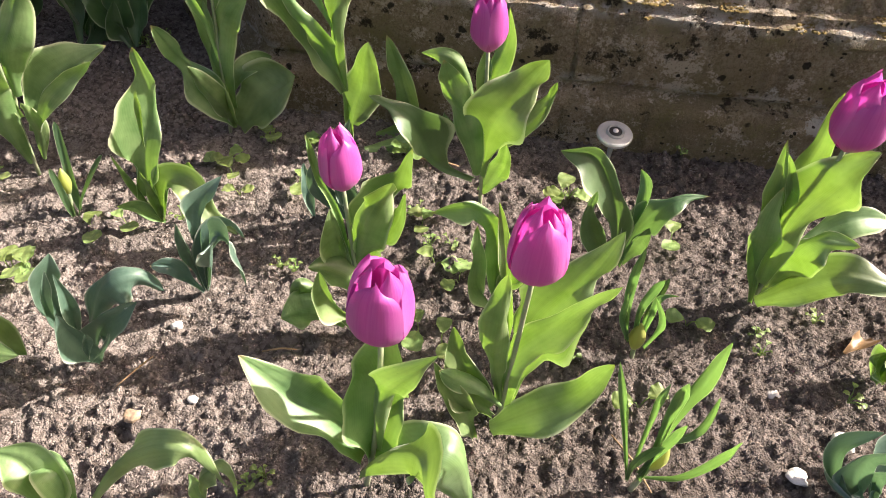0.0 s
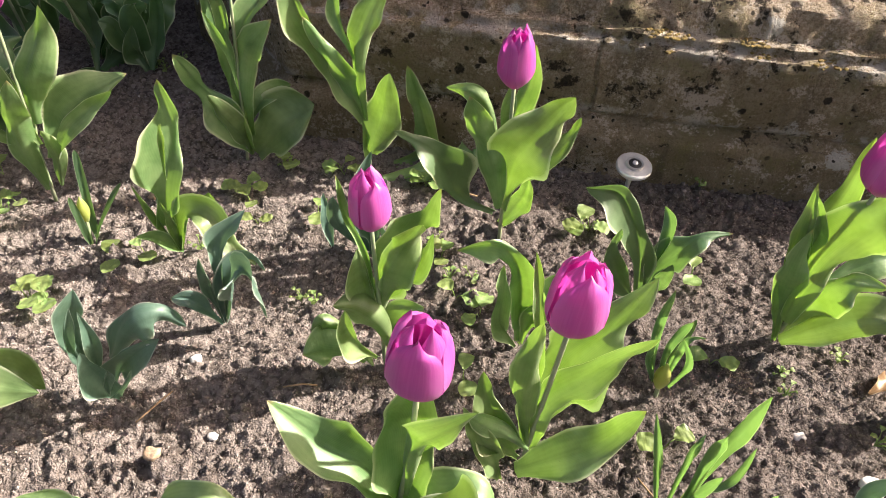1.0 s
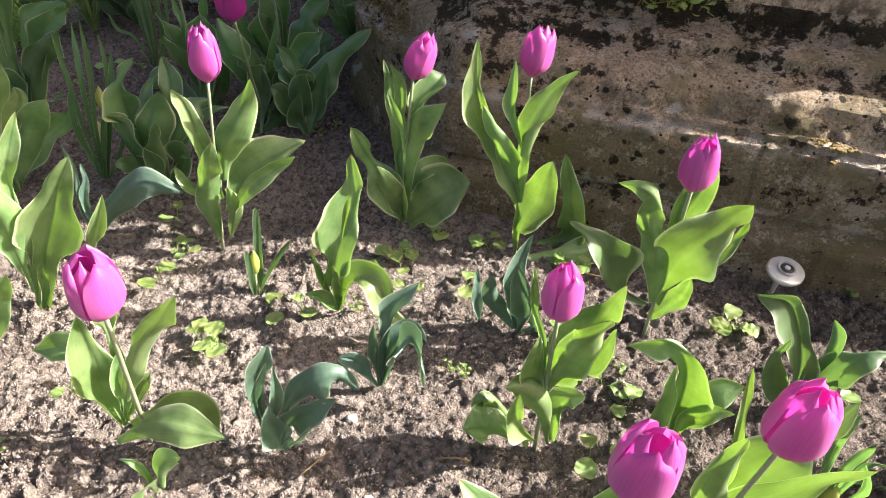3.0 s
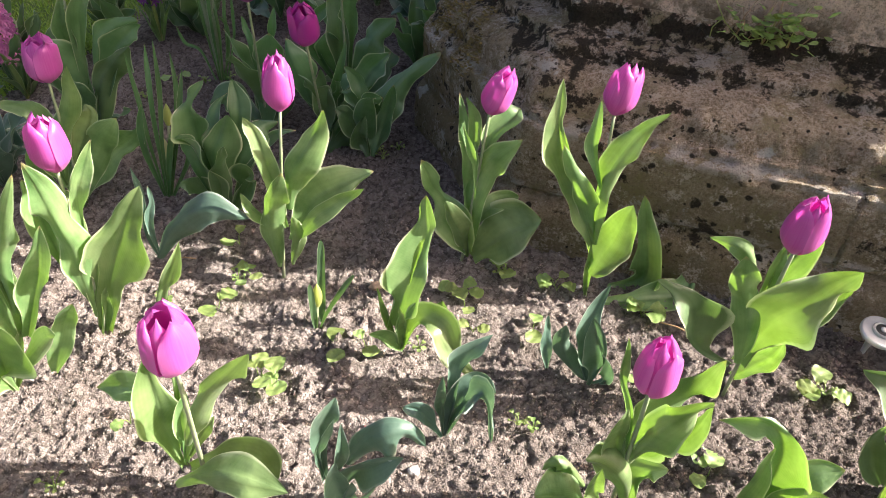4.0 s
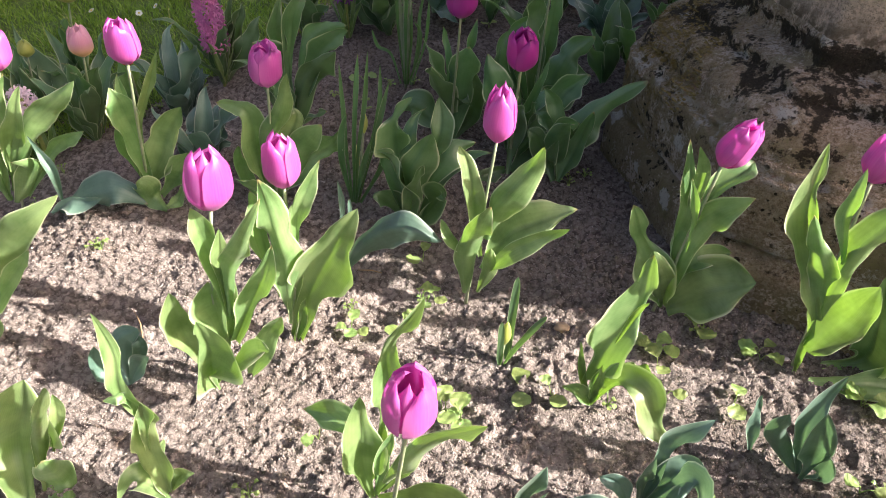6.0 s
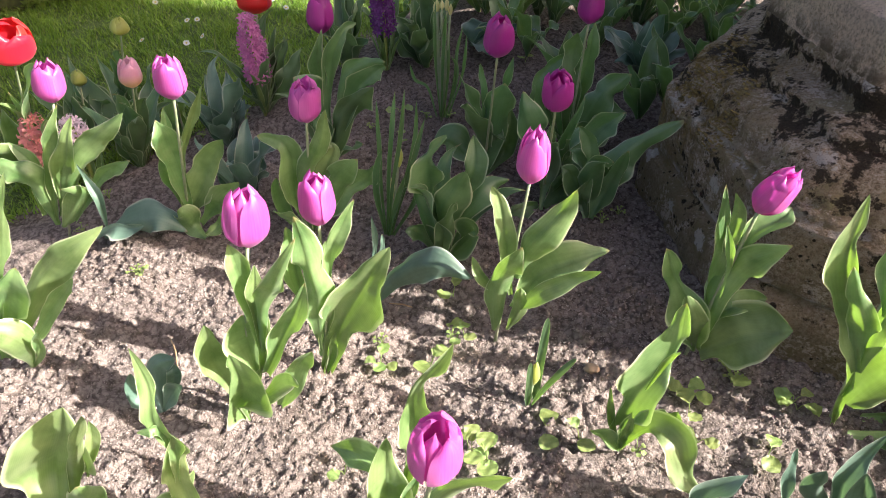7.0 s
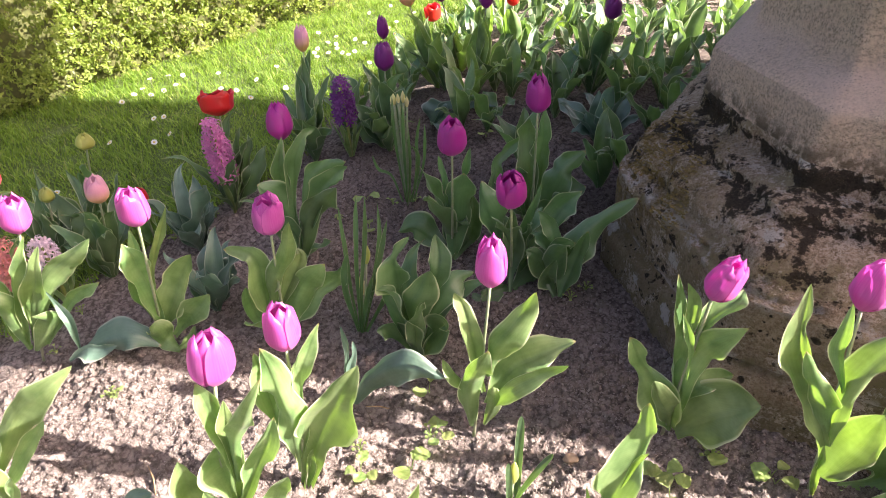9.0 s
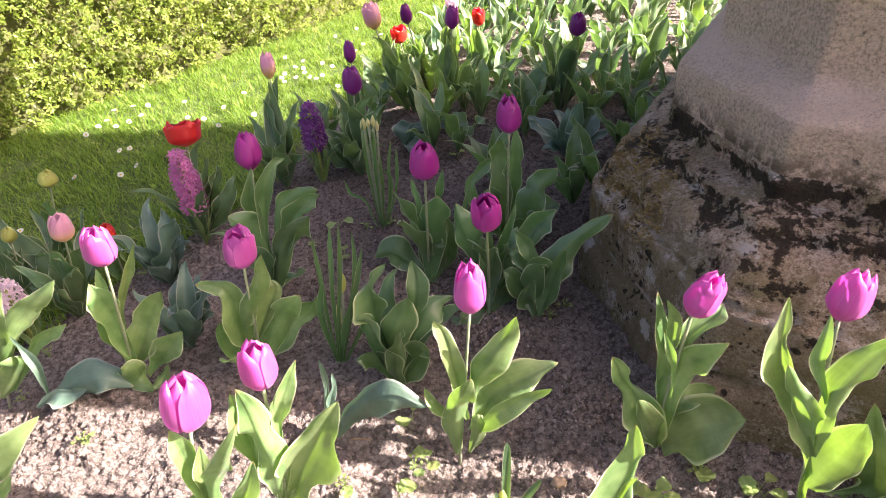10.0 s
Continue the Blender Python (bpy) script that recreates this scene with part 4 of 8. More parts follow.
blade(plant, [(-0.013, 0.552, 0.094), (0.001, 0.546, 0.163), (0.022, 0.541, 0.213), (0.039, 0.535, 0.253)], 0.041, (-0.13, -0.99, -0.06), cup=-0.35, wave=0.12)
blade(plant, [(-0.011, 0.552, 0.106), (0.011, 0.553, 0.152), (0.037, 0.555, 0.191), (0.047, 0.556, 0.222)], 0.024, (-0.21, -0.97, 0.14), cup=0.3, wave=0.25)
blade(plant, [(-0.017, 0.551, 0.110), (-0.022, 0.554, 0.185), (-0.039, 0.556, 0.238), (-0.046, 0.559, 0.289)], 0.014, (0.40, -0.91, 0.10), cup=0.8, wave=0.12)
blade(plant, [(-0.020, 0.551, 0.086), (-0.025, 0.547, 0.132), (-0.028, 0.544, 0.173), (-0.027, 0.541, 0.210)], 0.028, (0.38, -0.92, -0.06), cup=0.4)
plant = tulip((0.122, 0.78), (0.117, 0.763, 0.304), [], height=0.055, width=0.038, clasp=0)
blade(plant, [(0.118, 0.765, 0.080), (0.127, 0.760, 0.166), (0.156, 0.758, 0.220), (0.188, 0.755, 0.264)], 0.067, (-0.28, -0.96, 0.06), cup=0.2, wave=0.1, wide=0.5)
blade(plant, [(0.132, 0.781, 0.108), (0.173, 0.791, 0.146), (0.200, 0.799, 0.181), (0.208, 0.807, 0.206)], 0.025, (-0.21, -0.89, 0.40), cup=0.3, wave=0.15)
blade(plant, [(0.116, 0.759, 0.084), (0.103, 0.755, 0.165), (0.083, 0.750, 0.219), (0.067, 0.746, 0.265)], 0.041, (0.24, -0.97, -0.01), cup=-0.35)
blade(plant, [(0.109, 0.779, 0.135), (0.095, 0.785, 0.212), (0.071, 0.789, 0.240), (0.036, 0.794, 0.242)], 0.024, (0.24, -0.93, 0.29), cup=-0.5, wave=0.1)
blade(plant, [(0.115, 0.779, 0.171), (0.123, 0.787, 0.218), (0.136, 0.794, 0.257), (0.139, 0.801, 0.302)], 0.029, (-0.07, -0.98, 0.18), cup=0.4)
blade(plant, [(0.121, 0.780, 0.038), (0.137, 0.771, 0.071), (0.148, 0.762, 0.105), (0.149, 0.752, 0.144)], 0.038, (-0.34, -0.93, -0.15), cup=0.2)
blade(plant, [(0.109, 0.769, 0.068), (0.062, 0.753, 0.104), (0.036, 0.738, 0.166), (0.014, 0.724, 0.202), (-0.014, 0.710, 0.230)], 0.041, (0.59, -0.79, 0.15), cup=0.4, wave=0.2, material=LEAF_SHADED)
blade(plant, [(0.112, 0.779, 0.126), (0.114, 0.783, 0.185), (0.115, 0.786, 0.224), (0.116, 0.790, 0.256)], 0.021, (-0.00, -1.00, 0.08), cup=0.5)
plant = tulip((0.484, 0.648), (0.48, 0.63, 0.3), [], height=0.06, width=0.046, clasp=0)
blade(plant, [(0.478, 0.642, 0.004), (0.460, 0.646, 0.088), (0.449, 0.645, 0.169), (0.428, 0.644, 0.261)], 0.030, (-0.36, -0.93, -0.06), cup=0.6, wave=0.06)
blade(plant, [(0.474, 0.647, 0.047), (0.463, 0.653, 0.182), (0.471, 0.660, 0.243), (0.473, 0.667, 0.304)], 0.030, (-0.49, -0.87, 0.07), cup=0.6, wave=0.06)
blade(plant, [(0.468, 0.627, 0.059), (0.467, 0.623, 0.166), (0.484, 0.621, 0.226), (0.509, 0.620, 0.267)], 0.058, (-0.63, -0.77, 0.10), cup=-0.2, wave=0.1)
blade(plant, [(0.486, 0.648, 0.009), (0.491, 0.635, 0.083), (0.506, 0.623, 0.135), (0.544, 0.612, 0.143)], 0.044, (-0.78, -0.60, 0.18), cup=-0.35)
blade(plant, [(0.476, 0.627, 0.021), (0.514, 0.617, 0.064), (0.550, 0.606, 0.099), (0.613, 0.598, 0.092)], 0.053, (-0.46, -0.60, 0.65), cup=-0.3, wave=0.05)
blade(plant, [(0.494, 0.649, 0.069), (0.528, 0.665, 0.111), (0.572, 0.681, 0.127), (0.649, 0.701, 0.105)], 0.033, (-0.00, -0.57, 0.82), cup=0.3)
blade(plant, [(0.482, 0.648, 0.005), (0.460, 0.639, 0.093), (0.450, 0.632, 0.146), (0.438, 0.624, 0.208)], 0.033, (-0.36, -0.91, -0.18), cup=-0.4)
blade(plant, [(0.481, 0.648, 0.118), (0.464, 0.643, 0.174), (0.446, 0.638, 0.217), (0.428, 0.634, 0.249)], 0.014, (-0.20, -0.96, -0.18), cup=0.5)
plant = tulip((-0.091, 0.911), (-0.1, 0.981, 0.32), [], height=0.056, width=0.042, lean=(0.15, 0, 0), clasp=0)
blade(plant, [(-0.095, 0.909, 0.103), (-0.134, 0.897, 0.196), (-0.169, 0.886, 0.287), (-0.173, 0.888, 0.364)], 0.038, (0.18, -0.98, -0.03), cup=0.5, wave=0.1, foot=0.45)
blade(plant, [(-0.095, 0.909, 0.108), (-0.110, 0.897, 0.175), (-0.130, 0.884, 0.226), (-0.156, 0.868, 0.281)], 0.034, (0.28, -0.95, -0.13), cup=-0.4)
blade(plant, [(-0.095, 0.909, 0.103), (-0.096, 0.905, 0.203), (-0.077, 0.910, 0.278), (-0.036, 0.923, 0.326)], 0.035, (-0.24, -0.96, 0.12), cup=-0.3, foot=0.4)
blade(plant, [(-0.101, 0.907, 0.205), (-0.121, 0.906, 0.259), (-0.124, 0.912, 0.293), (-0.124, 0.919, 0.330)], 0.021, (0.03, -0.99, 0.10), cup=0.5)
blade(plant, [(-0.085, 0.902, 0.049), (-0.072, 0.904, 0.086), (-0.058, 0.907, 0.131), (-0.052, 0.906, 0.189)], 0.069, (-0.29, -0.95, 0.09), cup=-0.25, wave=0.06)
blade(plant, [(-0.057, 0.938, 0.004), (-0.008, 0.971, 0.010), (-0.016, 0.971, 0.081), (-0.038, 0.966, 0.166)], 0.053, (-0.21, -0.96, 0.19), cup=0.4, wave=0.1)
blade(plant, [(-0.068, 0.895, 0.004), (-0.007, 0.924, 0.004), (0.061, 0.971, 0.004), (0.062, 0.997, 0.078)], 0.044, (0.02, -0.61, 0.79), cup=0.35, wave=0.1)
blade(plant, [(-0.088, 0.904, 0.004), (-0.091, 0.911, 0.033), (-0.092, 0.911, 0.069), (-0.097, 0.909, 0.108)], 0.016, (-0.02, -1.00, 0.04), cup=0.8, foot=0.8)
plant = tulip((-0.298, 0.921), (-0.26, 0.932, 0.31), [], height=0.055, width=0.038, lean=(0.25, 0, 0), clasp=0)
blade(plant, [(-0.283, 0.927, 0.046), (-0.279, 0.922, 0.148), (-0.257, 0.924, 0.204), (-0.220, 0.932, 0.244)], 0.046, (-0.10, -0.99, 0.05), cup=-0.25, wave=0.08)
blade(plant, [(-0.284, 0.927, 0.058), (-0.295, 0.930, 0.140), (-0.299, 0.935, 0.218), (-0.318, 0.934, 0.296)], 0.028, (0.25, -0.97, 0.07), cup=0.6)
blade(plant, [(-0.295, 0.933, 0.191), (-0.292, 0.931, 0.227), (-0.294, 0.926, 0.270), (-0.304, 0.919, 0.302)], 0.019, (0.24, -0.96, -0.11), cup=0.5)
blade(plant, [(-0.279, 0.907, 0.142), (-0.280, 0.903, 0.196), (-0.288, 0.896, 0.236), (-0.298, 0.888, 0.271)], 0.012, (0.30, -0.95, -0.09), cup=0.5)
blade(plant, [(-0.282, 0.928, 0.179), (-0.270, 0.944, 0.226), (-0.248, 0.964, 0.255), (-0.237, 0.979, 0.267)], 0.033, (0.07, -0.88, 0.47), cup=0.3, wave=0.15)
blade(plant, [(-0.282, 0.928, 0.009), (-0.248, 0.931, 0.047), (-0.214, 0.934, 0.081), (-0.178, 0.939, 0.105)], 0.085, (-0.28, -0.87, 0.40), cup=0.25, wave=0.07, wide=0.52, foot=0.45)
blade(plant, [(-0.287, 0.925, 0.019), (-0.316, 0.917, 0.086), (-0.340, 0.911, 0.140), (-0.365, 0.904, 0.196)], 0.053, (0.49, -0.86, 0.11), cup=0.4, wave=0.24)
blade(plant, [(-0.288, 0.925, 0.009), (-0.294, 0.912, 0.061), (-0.307, 0.896, 0.107), (-0.316, 0.881, 0.144)], 0.034, (0.50, -0.85, -0.17), cup=-0.4, wave=0.1)
blade(plant, [(-0.282, 0.928, 0.070), (-0.264, 0.942, 0.100), (-0.244, 0.958, 0.112), (-0.222, 0.974, 0.115)], 0.031, (0.11, -0.76, 0.64), cup=0.3)
plant = tulip((-0.561, 0.795), (-0.541, 0.83, 0.32), [], height=0.06, width=0.038, clasp=0)
blade(plant, [(-0.544, 0.802, 0.094), (-0.559, 0.800, 0.185), (-0.568, 0.799, 0.247), (-0.583, 0.797, 0.277)], 0.030, (0.61, -0.78, 0.11), cup=0.45)
blade(plant, [(-0.538, 0.805, 0.127), (-0.524, 0.807, 0.187), (-0.493, 0.816, 0.244), (-0.473, 0.821, 0.297)], 0.042, (0.20, -0.98, 0.02), cup=-0.3, wave=0.07)
blade(plant, [(-0.537, 0.805, 0.066), (-0.514, 0.829, 0.128), (-0.477, 0.859, 0.153), (-0.435, 0.891, 0.166)], 0.056, (0.21, -0.84, 0.51), cup=0.25, wave=0.08)
blade(plant, [(-0.541, 0.804, 0.048), (-0.509, 0.809, 0.107), (-0.468, 0.819, 0.146), (-0.425, 0.830, 0.176)], 0.031, (-0.07, -0.96, 0.26), cup=0.5, wave=0.06)
blade(plant, [(-0.563, 0.794, 0.013), (-0.558, 0.782, 0.099), (-0.543, 0.774, 0.160), (-0.518, 0.770, 0.221)], 0.044, (0.37, -0.91, -0.19), cup=-0.45)
blade(plant, [(-0.556, 0.797, 0.082), (-0.578, 0.788, 0.114), (-0.592, 0.782, 0.135), (-0.598, 0.779, 0.158)], 0.018, (0.73, -0.63, 0.26), cup=0.5)
blade(plant, [(-0.545, 0.802, 0.017), (-0.530, 0.801, 0.066), (-0.525, 0.796, 0.100), (-0.522, 0.789, 0.131)], 0.026, (0.35, -0.92, -0.17), cup=-0.5)
blade(plant, [(-0.545, 0.802, 0.105), (-0.552, 0.806, 0.153), (-0.558, 0.811, 0.188), (-0.563, 0.816, 0.217)], 0.018, (0.53, -0.83, 0.19), cup=0.5)

# ---- plants: the middle of the bed ----
plant = tulip((-0.47, 0.44), (-0.413, 0.405, 0.305), [], height=0.06, width=0.041, clasp=0)
blade(plant, [(-0.491, 0.436, 0.025), (-0.502, 0.438, 0.086), (-0.503, 0.441, 0.141), (-0.499, 0.445, 0.201)], 0.050, (0.80, -0.60, 0.07), cup=0.6)
blade(plant, [(-0.467, 0.430, 0.087), (-0.435, 0.429, 0.164), (-0.396, 0.430, 0.227), (-0.353, 0.431, 0.289)], 0.030, (0.24, -0.96, -0.13), cup=-0.4)
blade(plant, [(-0.479, 0.408, 0.040), (-0.432, 0.410, 0.078), (-0.387, 0.411, 0.093), (-0.336, 0.413, 0.091)], 0.046, (-0.24, -0.62, 0.75), cup=-0.35, wave=0.08)
blade(plant, [(-0.484, 0.438, 0.022), (-0.433, 0.447, 0.058), (-0.398, 0.453, 0.065), (-0.380, 0.456, 0.023)], 0.037, (0.09, -0.55, 0.83), cup=0.3, wave=0.1)
blade(plant, [(-0.479, 0.438, 0.048), (-0.461, 0.445, 0.085), (-0.449, 0.451, 0.105), (-0.443, 0.455, 0.119)], 0.019, (0.30, -0.95, 0.07), cup=0.4)
blade(plant, [(-0.502, 0.455, 0.044), (-0.483, 0.465, 0.177), (-0.484, 0.471, 0.245), (-0.447, 0.485, 0.347)], 0.030, (0.65, -0.76, -0.04), cup=0.5, wave=0.22)
blade(plant, [(-0.506, 0.444, 0.035), (-0.512, 0.446, 0.115), (-0.537, 0.445, 0.137), (-0.583, 0.440, 0.127)], 0.028, (0.70, -0.42, 0.57), cup=0.35, wave=0.16)
blade(plant, [(-0.487, 0.437, 0.033), (-0.482, 0.443, 0.076), (-0.475, 0.449, 0.122), (-0.470, 0.455, 0.154)], 0.022, (0.65, -0.76, 0.03), cup=0.5)
plant = tulip((-0.791, 0.477), (-0.741, 0.52, 0.334), [], height=0.058, width=0.046, clasp=0)
blade(plant, [(-0.741, 0.498, 0.134), (-0.746, 0.499, 0.216), (-0.754, 0.500, 0.266), (-0.759, 0.501, 0.302)], 0.037, (0.87, -0.49, 0.10), cup=0.55, wave=0.06)
blade(plant, [(-0.742, 0.497, 0.134), (-0.721, 0.499, 0.217), (-0.695, 0.502, 0.269), (-0.656, 0.512, 0.349)], 0.030, (0.60, -0.78, -0.19), cup=-0.5, wave=0.06)
blade(plant, [(-0.744, 0.497, 0.092), (-0.708, 0.508, 0.174), (-0.685, 0.514, 0.223), (-0.663, 0.519, 0.275)], 0.033, (0.52, -0.85, -0.12), cup=0.5, foot=0.5)
blade(plant, [(-0.785, 0.479, 0.021), (-0.804, 0.468, 0.081), (-0.802, 0.465, 0.131), (-0.797, 0.464, 0.184)], 0.044, (0.93, -0.36, 0.03), cup=0.45, wave=0.12)
blade(plant, [(-0.757, 0.459, 0.028), (-0.753, 0.453, 0.080), (-0.737, 0.453, 0.134), (-0.734, 0.447, 0.178)], 0.055, (0.87, -0.45, -0.17), cup=0.8, wave=0.2)
blade(plant, [(-0.748, 0.463, 0.072), (-0.713, 0.466, 0.096), (-0.676, 0.471, 0.141), (-0.647, 0.472, 0.158)], 0.027, (-0.16, -0.94, 0.29), cup=-0.5, wave=0.1)
blade(plant, [(-0.745, 0.507, 0.011), (-0.726, 0.515, 0.062), (-0.705, 0.524, 0.107), (-0.686, 0.532, 0.140)], 0.037, (0.44, -0.90, -0.03), cup=0.4, wave=0.06)
blade(plant, [(-0.756, 0.491, 0.091), (-0.761, 0.493, 0.134), (-0.766, 0.495, 0.161), (-0.765, 0.499, 0.186)], 0.040, (0.85, -0.51, 0.12), cup=0.3)
blade(plant, [(-0.747, 0.495, 0.097), (-0.736, 0.506, 0.173), (-0.741, 0.509, 0.232), (-0.739, 0.515, 0.270)], 0.027, (0.80, -0.60, 0.03), cup=0.4)
blade(plant, [(-0.779, 0.471, 0.004), (-0.777, 0.483, 0.027), (-0.758, 0.491, 0.074), (-0.746, 0.496, 0.108)], 0.019, (0.61, -0.79, 0.00), cup=0.8, foot=0.8)
plant = tulip((-0.737, 0.597), (-0.725, 0.615, 0.309), [], height=0.056, width=0.04, clasp=0)
blade(plant, [(-0.738, 0.597, 0.006), (-0.711, 0.611, 0.104), (-0.681, 0.628, 0.179), (-0.642, 0.647, 0.249)], 0.071, (0.44, -0.90, 0.01), cup=0.35, wave=0.08, foot=0.3)
blade(plant, [(-0.740, 0.596, 0.032), (-0.725, 0.591, 0.142), (-0.717, 0.584, 0.227), (-0.721, 0.571, 0.307)], 0.046, (0.80, -0.59, -0.11), cup=-0.5, wave=0.14)
blade(plant, [(-0.717, 0.605, 0.173), (-0.713, 0.614, 0.233), (-0.701, 0.626, 0.270), (-0.687, 0.640, 0.307)], 0.024, (0.60, -0.80, 0.07), cup=0.4)
blade(plant, [(-0.748, 0.592, 0.089), (-0.763, 0.592, 0.181), (-0.766, 0.596, 0.228), (-0.772, 0.599, 0.259)], 0.030, (0.81, -0.57, 0.14), cup=0.4, wave=0.1)
blade(plant, [(-0.740, 0.596, 0.044), (-0.734, 0.609, 0.134), (-0.735, 0.620, 0.185), (-0.735, 0.630, 0.232)], 0.030, (0.70, -0.70, 0.11), cup=0.4)
blade(plant, [(-0.737, 0.591, 0.004), (-0.731, 0.600, 0.033), (-0.723, 0.603, 0.062), (-0.715, 0.606, 0.091)], 0.021, (0.56, -0.83, -0.00), cup=0.8, foot=0.8)
plant = leaf_tuft((-0.775, 0.75), [], label='tulip plant with one broad grey-green leaf bent over to the soil')
blade(plant, [(-0.765, 0.754, 0.006), (-0.724, 0.764, 0.071), (-0.667, 0.781, 0.110), (-0.608, 0.798, 0.096)], 0.058, (0.00, -0.90, 0.43), cup=-0.5, wave=0.04, foot=0.35, material=LEAF_GREY)
blade(plant, [(-0.764, 0.755, 0.011), (-0.768, 0.753, 0.055), (-0.759, 0.757, 0.129), (-0.762, 0.755, 0.182)], 0.014, (0.70, -0.72, -0.00), cup=0.5, material=LEAF_GREY)
blade(plant, [(-0.761, 0.756, 0.019), (-0.763, 0.759, 0.082), (-0.753, 0.766, 0.113), (-0.755, 0.769, 0.143)], 0.016, (0.64, -0.77, 0.05), cup=0.5, material=LEAF_GREY)
daffodil((-0.459, 0.706), [
    (-0.467, 0.765, 0.12, 0.013, 0),
    (-0.416, 0.761, 0.07, 0.012, 0.01),
    (-0.463, 0.712, 0.08, 0.01, 0)], bud=[-0.459, 0.722, 0.05, 0.03])
plant = leaf_tuft((-0.333, 0.696), [], material=LEAF, label='tulip plant with one tall wavy green leaf and small curled ones')
blade(plant, [(-0.327, 0.699, 0.055), (-0.318, 0.713, 0.120), (-0.302, 0.731, 0.191), (-0.300, 0.742, 0.257)], 0.051, (0.12, -0.97, 0.19), cup=0.45, wave=0.2, foot=0.5)
blade(plant, [(-0.310, 0.706, 0.133), (-0.299, 0.703, 0.185), (-0.291, 0.699, 0.215), (-0.285, 0.694, 0.229)], 0.009, (-0.05, -0.99, -0.11), cup=0.5)
blade(plant, [(-0.321, 0.701, 0.010), (-0.335, 0.695, 0.055), (-0.344, 0.691, 0.100), (-0.349, 0.689, 0.134)], 0.013, (0.54, -0.84, 0.04), cup=0.6)
blade(plant, [(-0.319, 0.702, 0.005), (-0.331, 0.690, 0.027), (-0.340, 0.679, 0.050), (-0.354, 0.666, 0.064)], 0.020, (0.88, -0.37, 0.29), cup=0.4)
blade(plant, [(-0.321, 0.701, 0.010), (-0.311, 0.705, 0.056), (-0.302, 0.709, 0.077), (-0.293, 0.713, 0.087)], 0.030, (-0.10, -0.98, 0.19), cup=0.4, wave=0.2)
blade(plant, [(-0.320, 0.702, 0.014), (-0.294, 0.693, 0.087), (-0.257, 0.690, 0.090), (-0.231, 0.682, 0.044), (-0.204, 0.674, 0.018)], 0.037, (-0.17, -0.57, 0.80), cup=0.4, wave=0.12)
blade(plant, [(-0.315, 0.704, 0.062), (-0.288, 0.715, 0.075), (-0.272, 0.721, 0.087), (-0.269, 0.723, 0.100)], 0.025, (-0.14, -0.81, 0.57), cup=0.3, wave=0.15)
blade(plant, [(-0.322, 0.701, 0.007), (-0.317, 0.696, 0.046), (-0.313, 0.690, 0.083), (-0.314, 0.682, 0.113)], 0.018, (0.21, -0.96, -0.18), cup=0.6)
plant = leaf_tuft((-0.219, 0.591), [])
blade(plant, [(-0.219, 0.589, 0.004), (-0.215, 0.604, 0.095), (-0.208, 0.617, 0.132), (-0.181, 0.639, 0.156)], 0.027, (-0.11, -0.93, 0.34), cup=0.6, wave=0.14, material=LEAF_GREY)
blade(plant, [(-0.222, 0.585, 0.004), (-0.240, 0.582, 0.038), (-0.253, 0.577, 0.058), (-0.270, 0.570, 0.063)], 0.026, (0.72, -0.53, 0.45), cup=0.5, wave=0.1, material=LEAF_GREY)
blade(plant, [(-0.218, 0.591, 0.004), (-0.193, 0.588, 0.088), (-0.172, 0.582, 0.111), (-0.159, 0.573, 0.036)], 0.038, (-0.53, -0.47, 0.70), cup=0.4, wave=0.22, material=LEAF_GREY)
blade(plant, [(-0.221, 0.586, 0.004), (-0.225, 0.585, 0.059), (-0.222, 0.582, 0.099), (-0.222, 0.579, 0.131)], 0.017, (0.16, -0.99, -0.05), cup=0.7, material=LEAF_GREY)
blade(plant, [(-0.220, 0.588, 0.004), (-0.202, 0.602, 0.079), (-0.182, 0.614, 0.098), (-0.167, 0.623, 0.071)], 0.026, (-0.22, -0.78, 0.58), cup=0.5, wave=0.2, material=LEAF_GREY)
plant = leaf_tuft((-0.312, 0.472), [])
blade(plant, [(-0.327, 0.471, 0.029), (-0.329, 0.477, 0.090), (-0.324, 0.484, 0.132), (-0.312, 0.492, 0.162)], 0.036, (0.62, -0.78, 0.06), cup=0.5, wave=0.1, material=LEAF_GREY)
blade(plant, [(-0.327, 0.471, 0.037), (-0.328, 0.467, 0.088), (-0.318, 0.465, 0.131), (-0.299, 0.463, 0.168)], 0.016, (0.64, -0.74, -0.18), cup=0.8, material=LEAF_GREY)
blade(plant, [(-0.304, 0.483, 0.056), (-0.274, 0.492, 0.109), (-0.243, 0.501, 0.122), (-0.218, 0.509, 0.094)], 0.043, (-0.01, -0.81, 0.58), cup=-0.35, wave=0.1, material=LEAF_GREY)
blade(plant, [(-0.314, 0.472, 0.009), (-0.291, 0.474, 0.060), (-0.265, 0.476, 0.084), (-0.233, 0.478, 0.109)], 0.036, (-0.08, -0.99, 0.13), cup=0.6, wave=0.14, material=LEAF_GREY)
blade(plant, [(-0.325, 0.471, 0.008), (-0.309, 0.469, 0.074), (-0.298, 0.466, 0.120), (-0.292, 0.463, 0.164)], 0.016, (0.62, -0.76, -0.17), cup=0.6, material=LEAF_GREY)
blade(plant, [(-0.291, 0.454, 0.026), (-0.298, 0.450, 0.057), (-0.301, 0.446, 0.090), (-0.295, 0.443, 0.128)], 0.036, (0.81, -0.58, -0.03), cup=0.7, material=LEAF_GREY)
